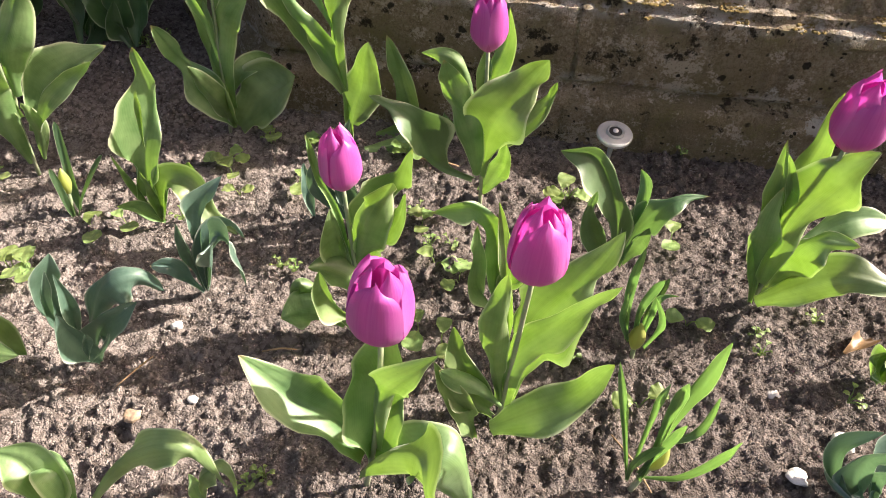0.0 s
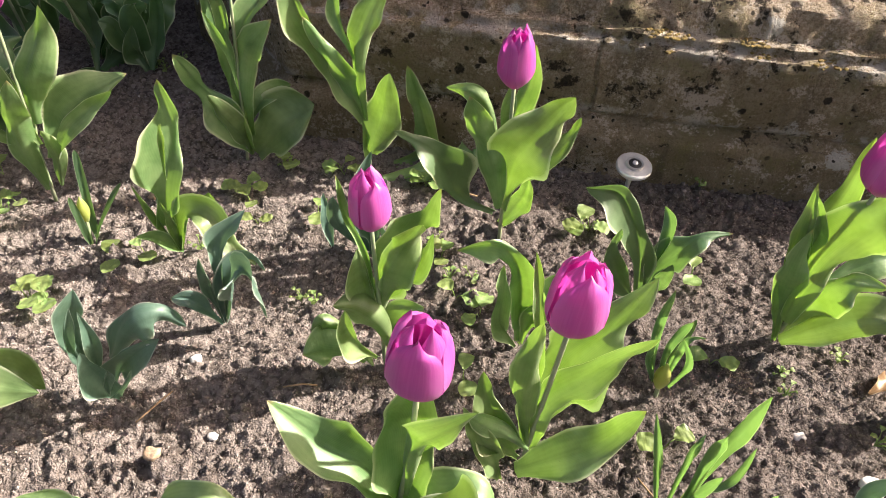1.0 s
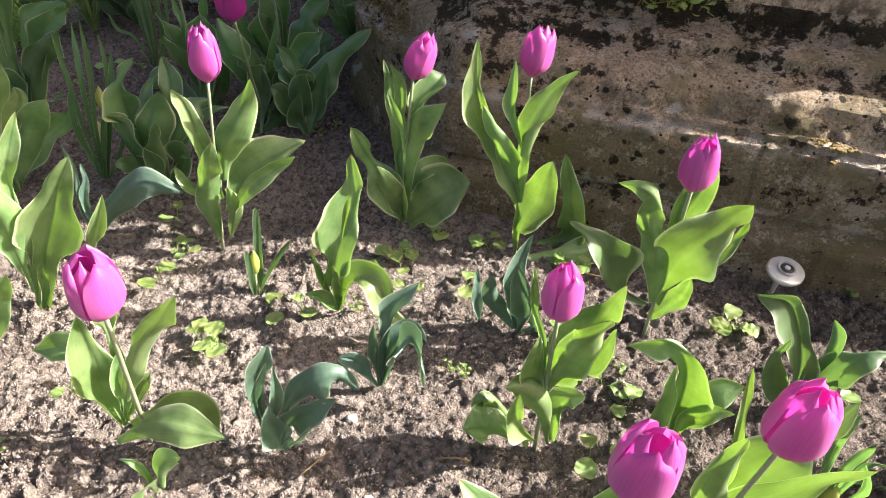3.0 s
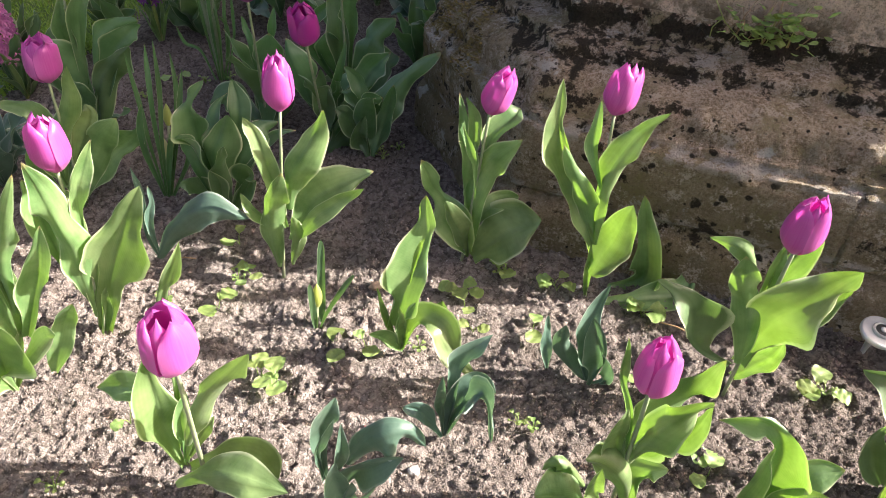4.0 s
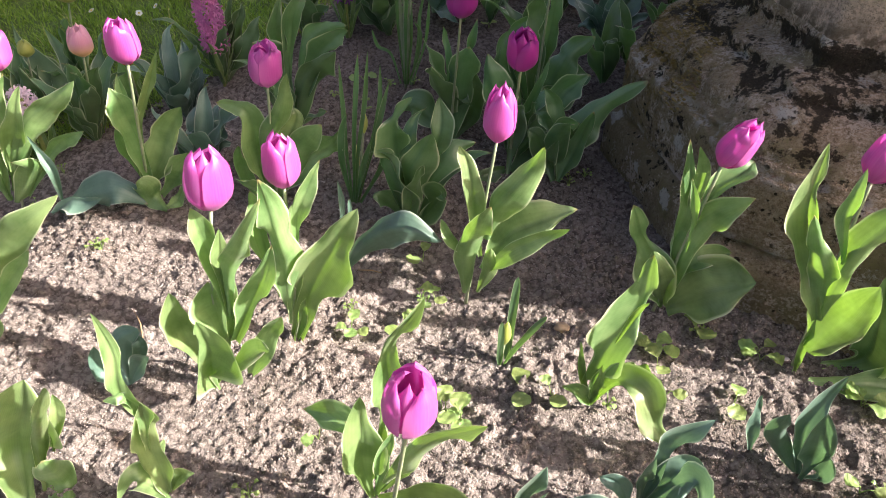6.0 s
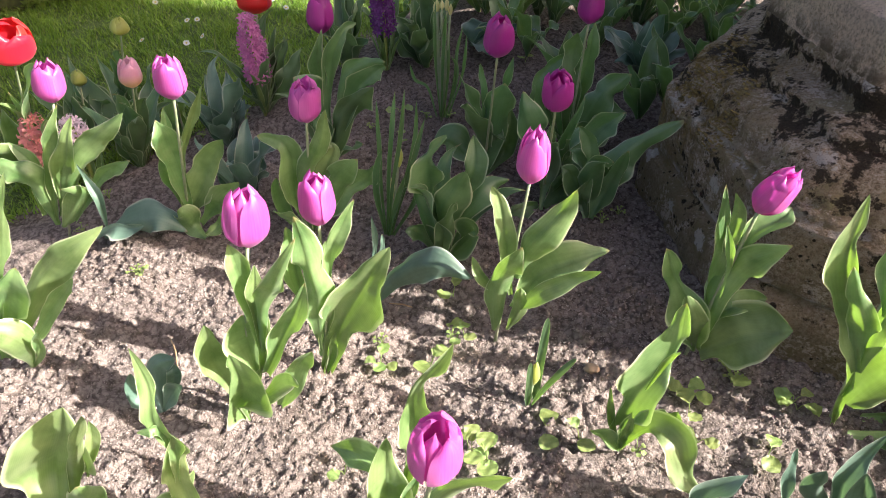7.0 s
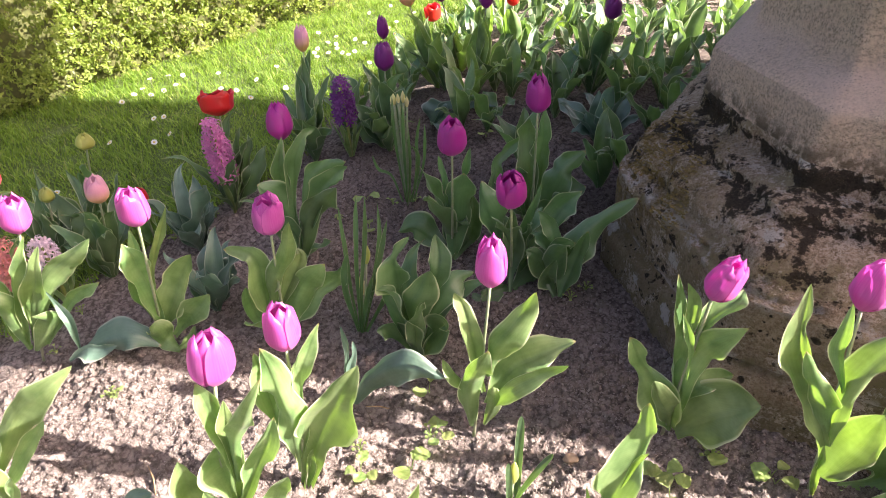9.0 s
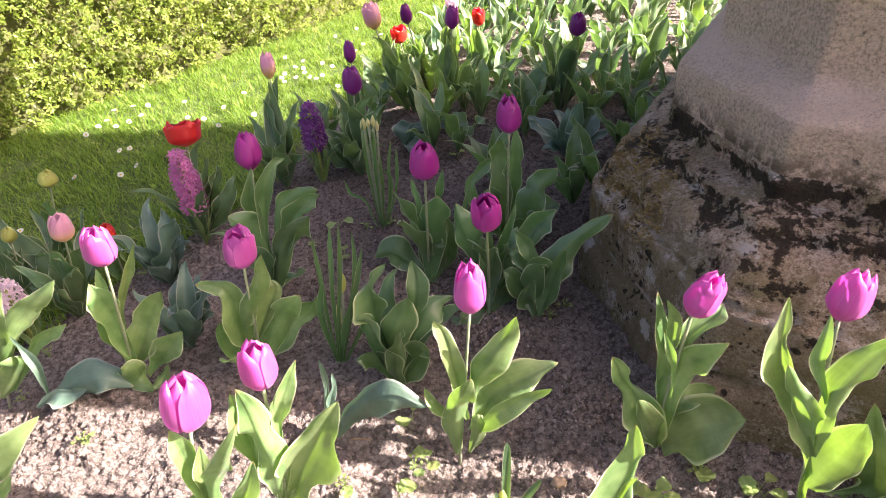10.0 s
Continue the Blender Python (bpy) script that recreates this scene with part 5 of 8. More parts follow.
blade(plant, [(-0.291, 0.444, 0.047), (-0.284, 0.444, 0.073), (-0.280, 0.444, 0.086), (-0.278, 0.445, 0.096)], 0.012, (0.51, -0.85, -0.12), cup=0.8, material=LEAF_GREY)
blade(plant, [(-0.292, 0.443, 0.041), (-0.274, 0.445, 0.060), (-0.261, 0.446, 0.078), (-0.252, 0.446, 0.097)], 0.007, (-0.01, -1.00, 0.06), cup=0.6, material=LEAF_GREY)
plant = leaf_tuft((-0.075, 0.745), [])
blade(plant, [(-0.059, 0.736, 0.004), (-0.074, 0.756, 0.051), (-0.073, 0.767, 0.085), (-0.060, 0.784, 0.143)], 0.033, (-0.12, -0.94, 0.32), cup=0.6, wave=0.08, material=LEAF_GREY)
blade(plant, [(-0.063, 0.737, 0.004), (-0.085, 0.741, 0.024), (-0.101, 0.734, 0.065), (-0.104, 0.733, 0.105)], 0.033, (0.30, -0.95, 0.08), cup=-0.4, material=LEAF_GREY)
blade(plant, [(-0.058, 0.729, 0.004), (-0.053, 0.747, 0.035), (-0.064, 0.735, 0.091), (-0.072, 0.725, 0.132)], 0.035, (-0.05, -1.00, -0.04), cup=0.6, wave=0.08, material=LEAF_GREY)
blade(plant, [(-0.057, 0.732, 0.004), (-0.039, 0.749, 0.007), (-0.040, 0.738, 0.043), (-0.052, 0.722, 0.080)], 0.022, (-0.32, -0.94, -0.11), cup=0.5, wave=0.1, material=LEAF_GREY)
leaf_tuft((-0.116, 0.744), [
    (-0.133, 0.778, 0.07, 0.018, 0)], label='single young tulip leaf standing in the soil')
plant = leaf_tuft((-0.058, 0.551), [], material=LEAF, label='low tulip plant with crumpled rolled green leaves')
blade(plant, [(-0.031, 0.546, 0.010), (-0.053, 0.535, 0.049), (-0.073, 0.525, 0.057), (-0.095, 0.514, 0.056)], 0.046, (0.66, -0.43, 0.62), cup=-0.5, wave=0.12)
blade(plant, [(-0.042, 0.554, 0.038), (-0.063, 0.550, 0.070), (-0.080, 0.547, 0.080), (-0.092, 0.545, 0.059)], 0.029, (0.41, -0.57, 0.71), cup=-0.5, wave=0.12)
blade(plant, [(0.006, 0.542, 0.027), (-0.006, 0.537, 0.094), (-0.030, 0.529, 0.128), (-0.054, 0.521, 0.142)], 0.048, (0.61, -0.77, 0.18), cup=-0.9, wave=0.08)
blade(plant, [(-0.012, 0.529, 0.044), (-0.033, 0.518, 0.080), (-0.041, 0.510, 0.121), (-0.036, 0.504, 0.154)], 0.029, (0.48, -0.87, -0.09), cup=0.7, wave=0.12)
blade(plant, [(0.011, 0.562, 0.004), (0.008, 0.563, 0.057), (0.017, 0.564, 0.090), (0.038, 0.568, 0.094)], 0.033, (-0.33, -0.93, 0.17), cup=0.4, wave=0.22)
blade(plant, [(-0.018, 0.528, 0.026), (-0.024, 0.527, 0.043), (-0.026, 0.526, 0.055), (-0.025, 0.526, 0.066)], 0.015, (0.29, -0.96, 0.02), cup=-0.4)
plant = leaf_tuft((0.147, 0.597), [], material=LEAF, label='tulip plant with pale wavy twisted leaves')
blade(plant, [(0.149, 0.597, 0.010), (0.145, 0.600, 0.097), (0.125, 0.600, 0.168), (0.069, 0.593, 0.161)], 0.038, (0.29, -0.95, 0.13), cup=0.5, wave=0.2)
blade(plant, [(0.155, 0.598, 0.007), (0.164, 0.604, 0.057), (0.184, 0.610, 0.095), (0.214, 0.619, 0.108)], 0.040, (-0.47, -0.77, 0.43), cup=0.4, wave=0.1)
blade(plant, [(0.150, 0.593, 0.004), (0.125, 0.586, 0.057), (0.126, 0.580, 0.116), (0.121, 0.572, 0.168)], 0.024, (-0.03, -0.99, -0.13), cup=0.6, wave=0.15)
blade(plant, [(0.154, 0.598, 0.004), (0.162, 0.590, 0.066), (0.180, 0.583, 0.097), (0.199, 0.576, 0.106)], 0.020, (-0.72, -0.68, 0.17), cup=0.4, wave=0.12)
plant = leaf_tuft((0.312, 0.7), [], material=LEAF_SHADED, label='tulip plant with dark green curling leaves in the soil')
blade(plant, [(0.312, 0.696, 0.004), (0.292, 0.702, 0.098), (0.256, 0.702, 0.164), (0.211, 0.702, 0.182)], 0.048, (0.18, -0.98, 0.13), cup=0.45, wave=0.1, material=LEAF_SHADED)
blade(plant, [(0.303, 0.695, 0.004), (0.275, 0.691, 0.046), (0.260, 0.683, 0.093), (0.259, 0.676, 0.146)], 0.035, (0.09, -0.99, -0.11), cup=0.6, wave=0.14, material=LEAF_SHADED)
blade(plant, [(0.313, 0.688, 0.004), (0.329, 0.701, 0.066), (0.357, 0.703, 0.110), (0.405, 0.707, 0.121)], 0.033, (-0.44, -0.77, 0.47), cup=0.4, wave=0.22, material=LEAF_SHADED)
blade(plant, [(0.317, 0.700, 0.036), (0.327, 0.708, 0.101), (0.324, 0.714, 0.128), (0.316, 0.720, 0.145)], 0.019, (-0.26, -0.95, 0.17), cup=0.6, material=LEAF_SHADED)
blade(plant, [(0.319, 0.693, 0.004), (0.331, 0.695, 0.027), (0.337, 0.689, 0.055), (0.336, 0.682, 0.082)], 0.025, (-0.54, -0.84, -0.01), cup=0.3, material=LEAF_SHADED)
plant = daffodil((0.319, 0.543), [], bud=[0.315, 0.541, 0.045, 0.036])
blade(plant, [(0.305, 0.542, 0.036), (0.293, 0.544, 0.095), (0.290, 0.547, 0.142), (0.294, 0.551, 0.183)], 0.012, (-0.26, -0.97, 0.04), cup=0.5, wide=0.6, foot=0.6, wave=0.03, material=STRAP)
blade(plant, [(0.313, 0.543, 0.036), (0.308, 0.542, 0.094), (0.315, 0.543, 0.124), (0.322, 0.543, 0.143)], 0.011, (-0.45, -0.89, 0.04), cup=0.5, wide=0.6, foot=0.6, wave=0.03, material=STRAP)
blade(plant, [(0.317, 0.543, 0.042), (0.320, 0.550, 0.086), (0.328, 0.557, 0.108), (0.335, 0.564, 0.123)], 0.010, (-0.42, -0.85, 0.32), cup=0.5, wide=0.6, foot=0.6, wave=0.03, material=STRAP)
blade(plant, [(0.321, 0.543, 0.031), (0.322, 0.540, 0.084), (0.321, 0.536, 0.120), (0.339, 0.534, 0.126)], 0.009, (-0.59, -0.80, 0.04), cup=0.5, wide=0.6, foot=0.6, wave=0.03, material=STRAP)
blade(plant, [(0.327, 0.544, 0.020), (0.334, 0.537, 0.063), (0.328, 0.530, 0.099), (0.310, 0.522, 0.135)], 0.010, (-0.29, -0.93, -0.21), cup=0.5, wide=0.6, foot=0.6, wave=0.03, material=STRAP)
blade(plant, [(0.308, 0.542, 0.031), (0.292, 0.538, 0.072), (0.287, 0.534, 0.102), (0.285, 0.530, 0.130)], 0.009, (-0.06, -0.99, -0.13), cup=0.5, wide=0.6, foot=0.6, wave=0.03, material=STRAP)
plant = daffodil((0.302, 0.381), [], bud=[0.319, 0.391, 0.05, 0.034])
blade(plant, [(0.306, 0.381, 0.014), (0.310, 0.385, 0.129), (0.321, 0.389, 0.192), (0.328, 0.393, 0.246)], 0.015, (-0.58, -0.81, 0.10), cup=0.5, wide=0.6, foot=0.5, wave=0.02, material=STRAP)
blade(plant, [(0.307, 0.381, 0.020), (0.302, 0.378, 0.136), (0.300, 0.374, 0.184), (0.299, 0.371, 0.218)], 0.012, (-0.50, -0.86, -0.07), cup=0.5, wide=0.6, foot=0.5, wave=0.02, material=STRAP)
blade(plant, [(0.292, 0.380, 0.019), (0.268, 0.378, 0.123), (0.255, 0.377, 0.176), (0.243, 0.377, 0.221)], 0.009, (-0.04, -1.00, -0.03), cup=0.6, wide=0.6, foot=0.6, wave=0.02, material=STRAP)
blade(plant, [(0.294, 0.380, 0.020), (0.291, 0.383, 0.123), (0.291, 0.387, 0.162), (0.296, 0.391, 0.179)], 0.008, (-0.45, -0.89, 0.06), cup=0.6, wide=0.6, foot=0.6, wave=0.02, material=STRAP)
blade(plant, [(0.304, 0.381, 0.020), (0.314, 0.382, 0.097), (0.337, 0.384, 0.119), (0.337, 0.384, 0.175)], 0.009, (-0.68, -0.72, 0.15), cup=0.5, wide=0.6, foot=0.6, wave=0.03, material=STRAP)
blade(plant, [(0.301, 0.381, 0.029), (0.306, 0.375, 0.087), (0.308, 0.368, 0.126), (0.310, 0.362, 0.162)], 0.009, (-0.72, -0.69, -0.05), cup=0.5, wide=0.6, foot=0.6, wave=0.02, material=STRAP)
blade(plant, [(0.310, 0.382, 0.021), (0.343, 0.374, 0.048), (0.358, 0.365, 0.106), (0.358, 0.355, 0.159)], 0.009, (-0.86, -0.46, 0.21), cup=0.5, wide=0.6, foot=0.6, wave=0.03, material=STRAP)
blade(plant, [(0.294, 0.380, 0.013), (0.290, 0.373, 0.065), (0.294, 0.367, 0.100), (0.302, 0.361, 0.124)], 0.009, (-0.74, -0.66, -0.06), cup=0.5, wide=0.6, foot=0.6, wave=0.02, material=STRAP)
plant = leaf_tuft((0.544, 0.411), [], label='tulip shoot with cupped grey-green leaves')
blade(plant, [(0.533, 0.376, 0.004), (0.512, 0.405, 0.004), (0.509, 0.422, 0.039), (0.541, 0.431, 0.066)], 0.029, (-0.53, -0.59, 0.60), cup=0.9, material=LEAF_GREY)
blade(plant, [(0.541, 0.377, 0.004), (0.528, 0.403, 0.012), (0.510, 0.395, 0.069), (0.520, 0.389, 0.104)], 0.035, (-0.57, -0.82, -0.02), cup=0.7, material=LEAF_GREY)
blade(plant, [(0.544, 0.377, 0.004), (0.547, 0.401, 0.010), (0.531, 0.390, 0.051), (0.534, 0.380, 0.080)], 0.022, (-0.70, -0.71, -0.06), cup=0.6, material=LEAF_GREY)
blade(plant, [(0.538, 0.377, 0.004), (0.558, 0.422, 0.020), (0.582, 0.434, 0.027), (0.617, 0.436, 0.004)], 0.041, (0.00, -0.01, 1.00), cup=0.6, material=LEAF_GREY)
leaf_tuft((0.608, 0.544), [
    (0.598, 0.549, 0.08, 0.07, 0.02, dict(roll=-27)),
    (0.576, 0.536, 0.04, 0.042, 0.02, dict(roll=-29)),
    (0.607, 0.533, 0.05, 0.056, 0.02, dict(roll=-3))], material=LEAF)
plant = leaf_tuft((-0.231, 0.271), [], material=LEAF, label='tulip plant with broad wavy green leaves')
blade(plant, [(-0.190, 0.274, 0.096), (-0.145, 0.277, 0.168), (-0.104, 0.281, 0.201), (-0.075, 0.283, 0.196), (-0.067, 0.283, 0.126)], 0.028, (-0.18, -0.47, 0.86), cup=-0.5, wave=0.1)
blade(plant, [(-0.233, 0.271, 0.069), (-0.231, 0.278, 0.118), (-0.241, 0.284, 0.138), (-0.262, 0.289, 0.146)], 0.038, (0.79, -0.46, 0.41), cup=0.5)
blade(plant, [(-0.211, 0.273, 0.076), (-0.210, 0.283, 0.115), (-0.223, 0.292, 0.125), (-0.245, 0.300, 0.116)], 0.030, (0.57, -0.36, 0.74), cup=0.4)
blade(plant, [(-0.097, 0.281, 0.089), (-0.081, 0.282, 0.147), (-0.064, 0.284, 0.160), (-0.061, 0.284, 0.115)], 0.019, (-0.43, -0.60, 0.67), cup=-0.4, wave=0.1)
blade(plant, [(-0.090, 0.282, 0.090), (-0.090, 0.278, 0.132), (-0.084, 0.275, 0.161), (-0.080, 0.272, 0.179)], 0.011, (0.70, -0.70, -0.15), cup=0.5)
plant = leaf_tuft((-0.721, 0.313), [], label='tulip plant with a tall twisted wavy leaf', material=LEAF)
blade(plant, [(-0.703, 0.323, 0.107), (-0.691, 0.330, 0.176), (-0.699, 0.325, 0.218), (-0.691, 0.330, 0.268), (-0.692, 0.330, 0.325)], 0.022, (0.91, -0.42, -0.03), cup=0.5, wave=0.16)
blade(plant, [(-0.704, 0.323, 0.018), (-0.701, 0.324, 0.093), (-0.695, 0.327, 0.145), (-0.686, 0.333, 0.202)], 0.037, (0.87, -0.49, -0.06), cup=0.5, wave=0.1)
blade(plant, [(-0.704, 0.321, 0.004), (-0.705, 0.310, 0.065), (-0.708, 0.298, 0.082), (-0.723, 0.278, 0.051)], 0.031, (0.84, 0.20, 0.51), cup=-0.4, wave=0.1)
blade(plant, [(-0.699, 0.326, 0.024), (-0.686, 0.333, 0.054), (-0.677, 0.338, 0.063), (-0.667, 0.343, 0.065)], 0.021, (0.07, -0.93, 0.35), cup=0.5, wave=0.1)
blade(plant, [(-0.695, 0.327, 0.171), (-0.692, 0.325, 0.209), (-0.697, 0.319, 0.216), (-0.707, 0.309, 0.212)], 0.012, (0.96, -0.01, 0.27), cup=0.5, wave=0.15)
blade(plant, [(-0.707, 0.321, 0.008), (-0.710, 0.327, 0.047), (-0.712, 0.333, 0.073), (-0.706, 0.345, 0.097)], 0.026, (0.79, -0.59, 0.15), cup=0.5)
plant = leaf_tuft((-0.884, 0.425), [], label='small cupped grey-green tulip shoot')
blade(plant, [(-0.881, 0.410, 0.004), (-0.898, 0.425, 0.039), (-0.894, 0.435, 0.069), (-0.875, 0.453, 0.080)], 0.041, (0.72, -0.63, 0.30), cup=-0.4, material=LEAF_GREY)
blade(plant, [(-0.882, 0.414, 0.004), (-0.874, 0.427, 0.030), (-0.858, 0.432, 0.053), (-0.845, 0.435, 0.063)], 0.028, (0.39, -0.92, 0.08), cup=0.5, material=LEAF_GREY)
blade(plant, [(-0.886, 0.424, 0.013), (-0.874, 0.438, 0.048), (-0.876, 0.445, 0.064), (-0.885, 0.447, 0.067)], 0.023, (0.76, -0.60, 0.25), cup=0.4, material=LEAF_GREY)
blade(plant, [(-0.891, 0.406, 0.004), (-0.920, 0.405, 0.012), (-0.924, 0.402, 0.037), (-0.917, 0.407, 0.067)], 0.032, (0.89, -0.28, 0.36), cup=0.6, wave=0.12, material=LEAF_GREY)
plant = leaf_tuft((-1.124, 0.354), [], label='large tulip plant with broad pale green leaves', material=LEAF)
blade(plant, [(-1.137, 0.345, 0.020), (-1.083, 0.398, 0.133), (-1.047, 0.439, 0.189), (-0.999, 0.487, 0.237)], 0.047, (0.61, -0.78, 0.13), cup=-0.3, wave=0.06)
blade(plant, [(-1.137, 0.345, 0.060), (-1.111, 0.375, 0.166), (-1.093, 0.400, 0.240), (-1.065, 0.430, 0.332)], 0.028, (0.86, -0.51, -0.06), cup=0.5)
blade(plant, [(-1.144, 0.341, 0.021), (-1.116, 0.360, 0.108), (-1.090, 0.377, 0.165), (-1.071, 0.390, 0.197)], 0.061, (0.79, -0.60, -0.16), cup=0.5)
blade(plant, [(-1.109, 0.361, 0.004), (-1.085, 0.360, 0.068), (-1.083, 0.342, 0.110), (-1.094, 0.314, 0.113)], 0.042, (0.98, 0.21, -0.04), cup=-0.4, wave=0.1)
blade(plant, [(-1.126, 0.353, 0.020), (-1.066, 0.394, 0.106), (-1.037, 0.413, 0.146), (-1.012, 0.431, 0.181)], 0.027, (0.54, -0.84, 0.03), cup=0.5)
blade(plant, [(-1.113, 0.361, 0.004), (-1.084, 0.369, 0.044), (-1.064, 0.370, 0.081), (-1.047, 0.371, 0.110)], 0.020, (0.67, -0.65, -0.36), cup=0.6)
plant = leaf_tuft((-0.435, 0.355), [], material=LEAF, label='small tulip shoot with curled green leaves')
blade(plant, [(-0.401, 0.361, 0.049), (-0.401, 0.361, 0.078), (-0.409, 0.360, 0.099), (-0.422, 0.357, 0.103)], 0.014, (0.87, -0.39, 0.31), cup=0.6, wave=0.15)
blade(plant, [(-0.390, 0.363, 0.050), (-0.385, 0.364, 0.084), (-0.370, 0.367, 0.109), (-0.357, 0.369, 0.113)], 0.027, (0.13, -0.99, 0.03), cup=-0.6, wave=0.1)
blade(plant, [(-0.398, 0.362, 0.038), (-0.395, 0.352, 0.068), (-0.401, 0.341, 0.051), (-0.366, 0.337, 0.060)], 0.018, (-0.35, 0.34, 0.87), cup=0.4, wave=0.15)
plant = leaf_tuft((-0.917, 0.245), [], label='tulip plant with very broad pale leaves', material=LEAF)
blade(plant, [(-0.837, 0.227, 0.004), (-0.888, 0.262, 0.035), (-0.857, 0.279, 0.117), (-0.829, 0.294, 0.177)], 0.087, (0.86, -0.49, 0.15), cup=0.4, wave=0.08)
blade(plant, [(-0.842, 0.253, 0.004), (-0.846, 0.278, 0.077), (-0.816, 0.286, 0.138), (-0.787, 0.295, 0.193)], 0.021, (0.80, -0.60, -0.10), cup=-0.4)
blade(plant, [(-0.788, 0.248, 0.004), (-0.827, 0.272, 0.004), (-0.817, 0.270, 0.050), (-0.807, 0.261, 0.091)], 0.047, (0.93, -0.27, 0.25), cup=-0.4)
blade(plant, [(-0.847, 0.285, 0.042), (-0.836, 0.298, 0.086), (-0.835, 0.307, 0.110), (-0.837, 0.313, 0.129)], 0.017, (0.83, -0.55, 0.09), cup=0.5)

# ---- plants: the back of the bed, in the shade of the pedestal ----
plant = tulip((-0.679, 1.202), (-0.587, 0.995, 0.332), [], height=0.058, width=0.042, material=LEAF_SHADED, colour=PURPLE_SHADED, label='purple tulip in the shade, petals and leaves in darker shaded tones', fill=4, clasp=0)
blade(plant, [(-0.683, 1.200, 0.026), (-0.704, 1.188, 0.113), (-0.722, 1.178, 0.175), (-0.729, 1.175, 0.218)], 0.051, (0.58, -0.81, 0.03), cup=-0.35, material=LEAF_SHADED)
blade(plant, [(-0.672, 1.206, 0.039), (-0.656, 1.207, 0.099), (-0.639, 1.209, 0.158), (-0.622, 1.211, 0.223)], 0.022, (0.20, -0.98, -0.03), cup=0.6, material=LEAF_SHADED)
blade(plant, [(-0.651, 1.134, 0.004), (-0.667, 1.182, 0.057), (-0.666, 1.179, 0.115), (-0.664, 1.176, 0.167)], 0.042, (0.38, -0.89, 0.26), cup=0.5, material=LEAF_SHADED)
blade(plant, [(-0.648, 1.144, 0.004), (-0.633, 1.208, 0.004), (-0.609, 1.210, 0.046), (-0.581, 1.210, 0.074)], 0.070, (0.22, -0.81, 0.55), cup=-0.3, wave=0.1, material=LEAF_SHADED)
blade(plant, [(-0.664, 1.148, 0.004), (-0.685, 1.111, 0.004), (-0.694, 1.090, 0.004), (-0.717, 1.099, 0.004)], 0.045, (0.51, -0.55, 0.66), cup=0.4, material=LEAF_SHADED)
blade(plant, [(-0.665, 1.196, 0.004), (-0.629, 1.249, 0.078), (-0.604, 1.281, 0.132), (-0.575, 1.316, 0.157)], 0.051, (0.25, -0.83, 0.50), cup=0.3, material=LEAF_SHADED)
plant = leaf_tuft((-0.57, 1.181), [], material=LEAF_SHADED, label='bushy tulip plant in shaded green beside the stone', fill=3)
blade(plant, [(-0.562, 1.168, 0.004), (-0.548, 1.201, 0.091), (-0.522, 1.222, 0.144), (-0.450, 1.270, 0.199)], 0.058, (0.12, -0.91, 0.41), cup=-0.35, wave=0.1, material=LEAF_SHADED)
blade(plant, [(-0.570, 1.178, 0.004), (-0.578, 1.169, 0.076), (-0.560, 1.171, 0.122), (-0.537, 1.176, 0.132)], 0.048, (0.12, -0.99, -0.04), cup=-0.5, wave=0.14, material=LEAF_SHADED)
blade(plant, [(-0.574, 1.179, 0.042), (-0.583, 1.181, 0.126), (-0.595, 1.183, 0.158), (-0.615, 1.179, 0.181)], 0.036, (0.47, -0.87, 0.14), cup=0.5, wave=0.12, material=LEAF_SHADED)
blade(plant, [(-0.556, 1.161, 0.004), (-0.551, 1.184, 0.045), (-0.532, 1.187, 0.105), (-0.517, 1.187, 0.158)], 0.045, (0.13, -0.98, 0.13), cup=0.5, material=LEAF_SHADED)
blade(plant, [(-0.566, 1.157, 0.004), (-0.593, 1.168, 0.045), (-0.612, 1.158, 0.088), (-0.626, 1.150, 0.104)], 0.044, (0.55, -0.78, 0.28), cup=0.4, material=LEAF_SHADED)
blade(plant, [(-0.564, 1.167, 0.004), (-0.580, 1.164, 0.030), (-0.581, 1.152, 0.060), (-0.564, 1.150, 0.100)], 0.039, (0.39, -0.91, -0.16), cup=0.5, material=LEAF_SHADED)
plant = leaf_tuft((-0.725, 0.907), [], material=LEAF_SHADED, fill=4)
blade(plant, [(-0.729, 0.905, 0.024), (-0.725, 0.899, 0.110), (-0.707, 0.902, 0.158), (-0.688, 0.904, 0.205)], 0.055, (0.39, -0.92, -0.09), cup=-0.4, material=LEAF_SHADED)
blade(plant, [(-0.733, 0.903, 0.025), (-0.753, 0.899, 0.151), (-0.761, 0.902, 0.201), (-0.735, 0.924, 0.246)], 0.043, (0.56, -0.82, 0.09), cup=0.4, wave=0.25, material=LEAF_SHADED)
blade(plant, [(-0.738, 0.900, 0.018), (-0.754, 0.891, 0.088), (-0.765, 0.885, 0.134), (-0.767, 0.884, 0.174)], 0.027, (0.73, -0.68, 0.07), cup=0.6, wave=0.08, material=LEAF_SHADED)
blade(plant, [(-0.722, 0.909, 0.006), (-0.692, 0.913, 0.057), (-0.675, 0.912, 0.091), (-0.664, 0.906, 0.084)], 0.047, (-0.15, -0.99, 0.07), cup=0.3, wave=0.2, material=LEAF_SHADED)
blade(plant, [(-0.739, 0.899, 0.009), (-0.754, 0.883, 0.055), (-0.768, 0.868, 0.077), (-0.777, 0.856, 0.079)], 0.037, (0.90, -0.35, 0.27), cup=0.4, wave=0.2, material=LEAF_SHADED)
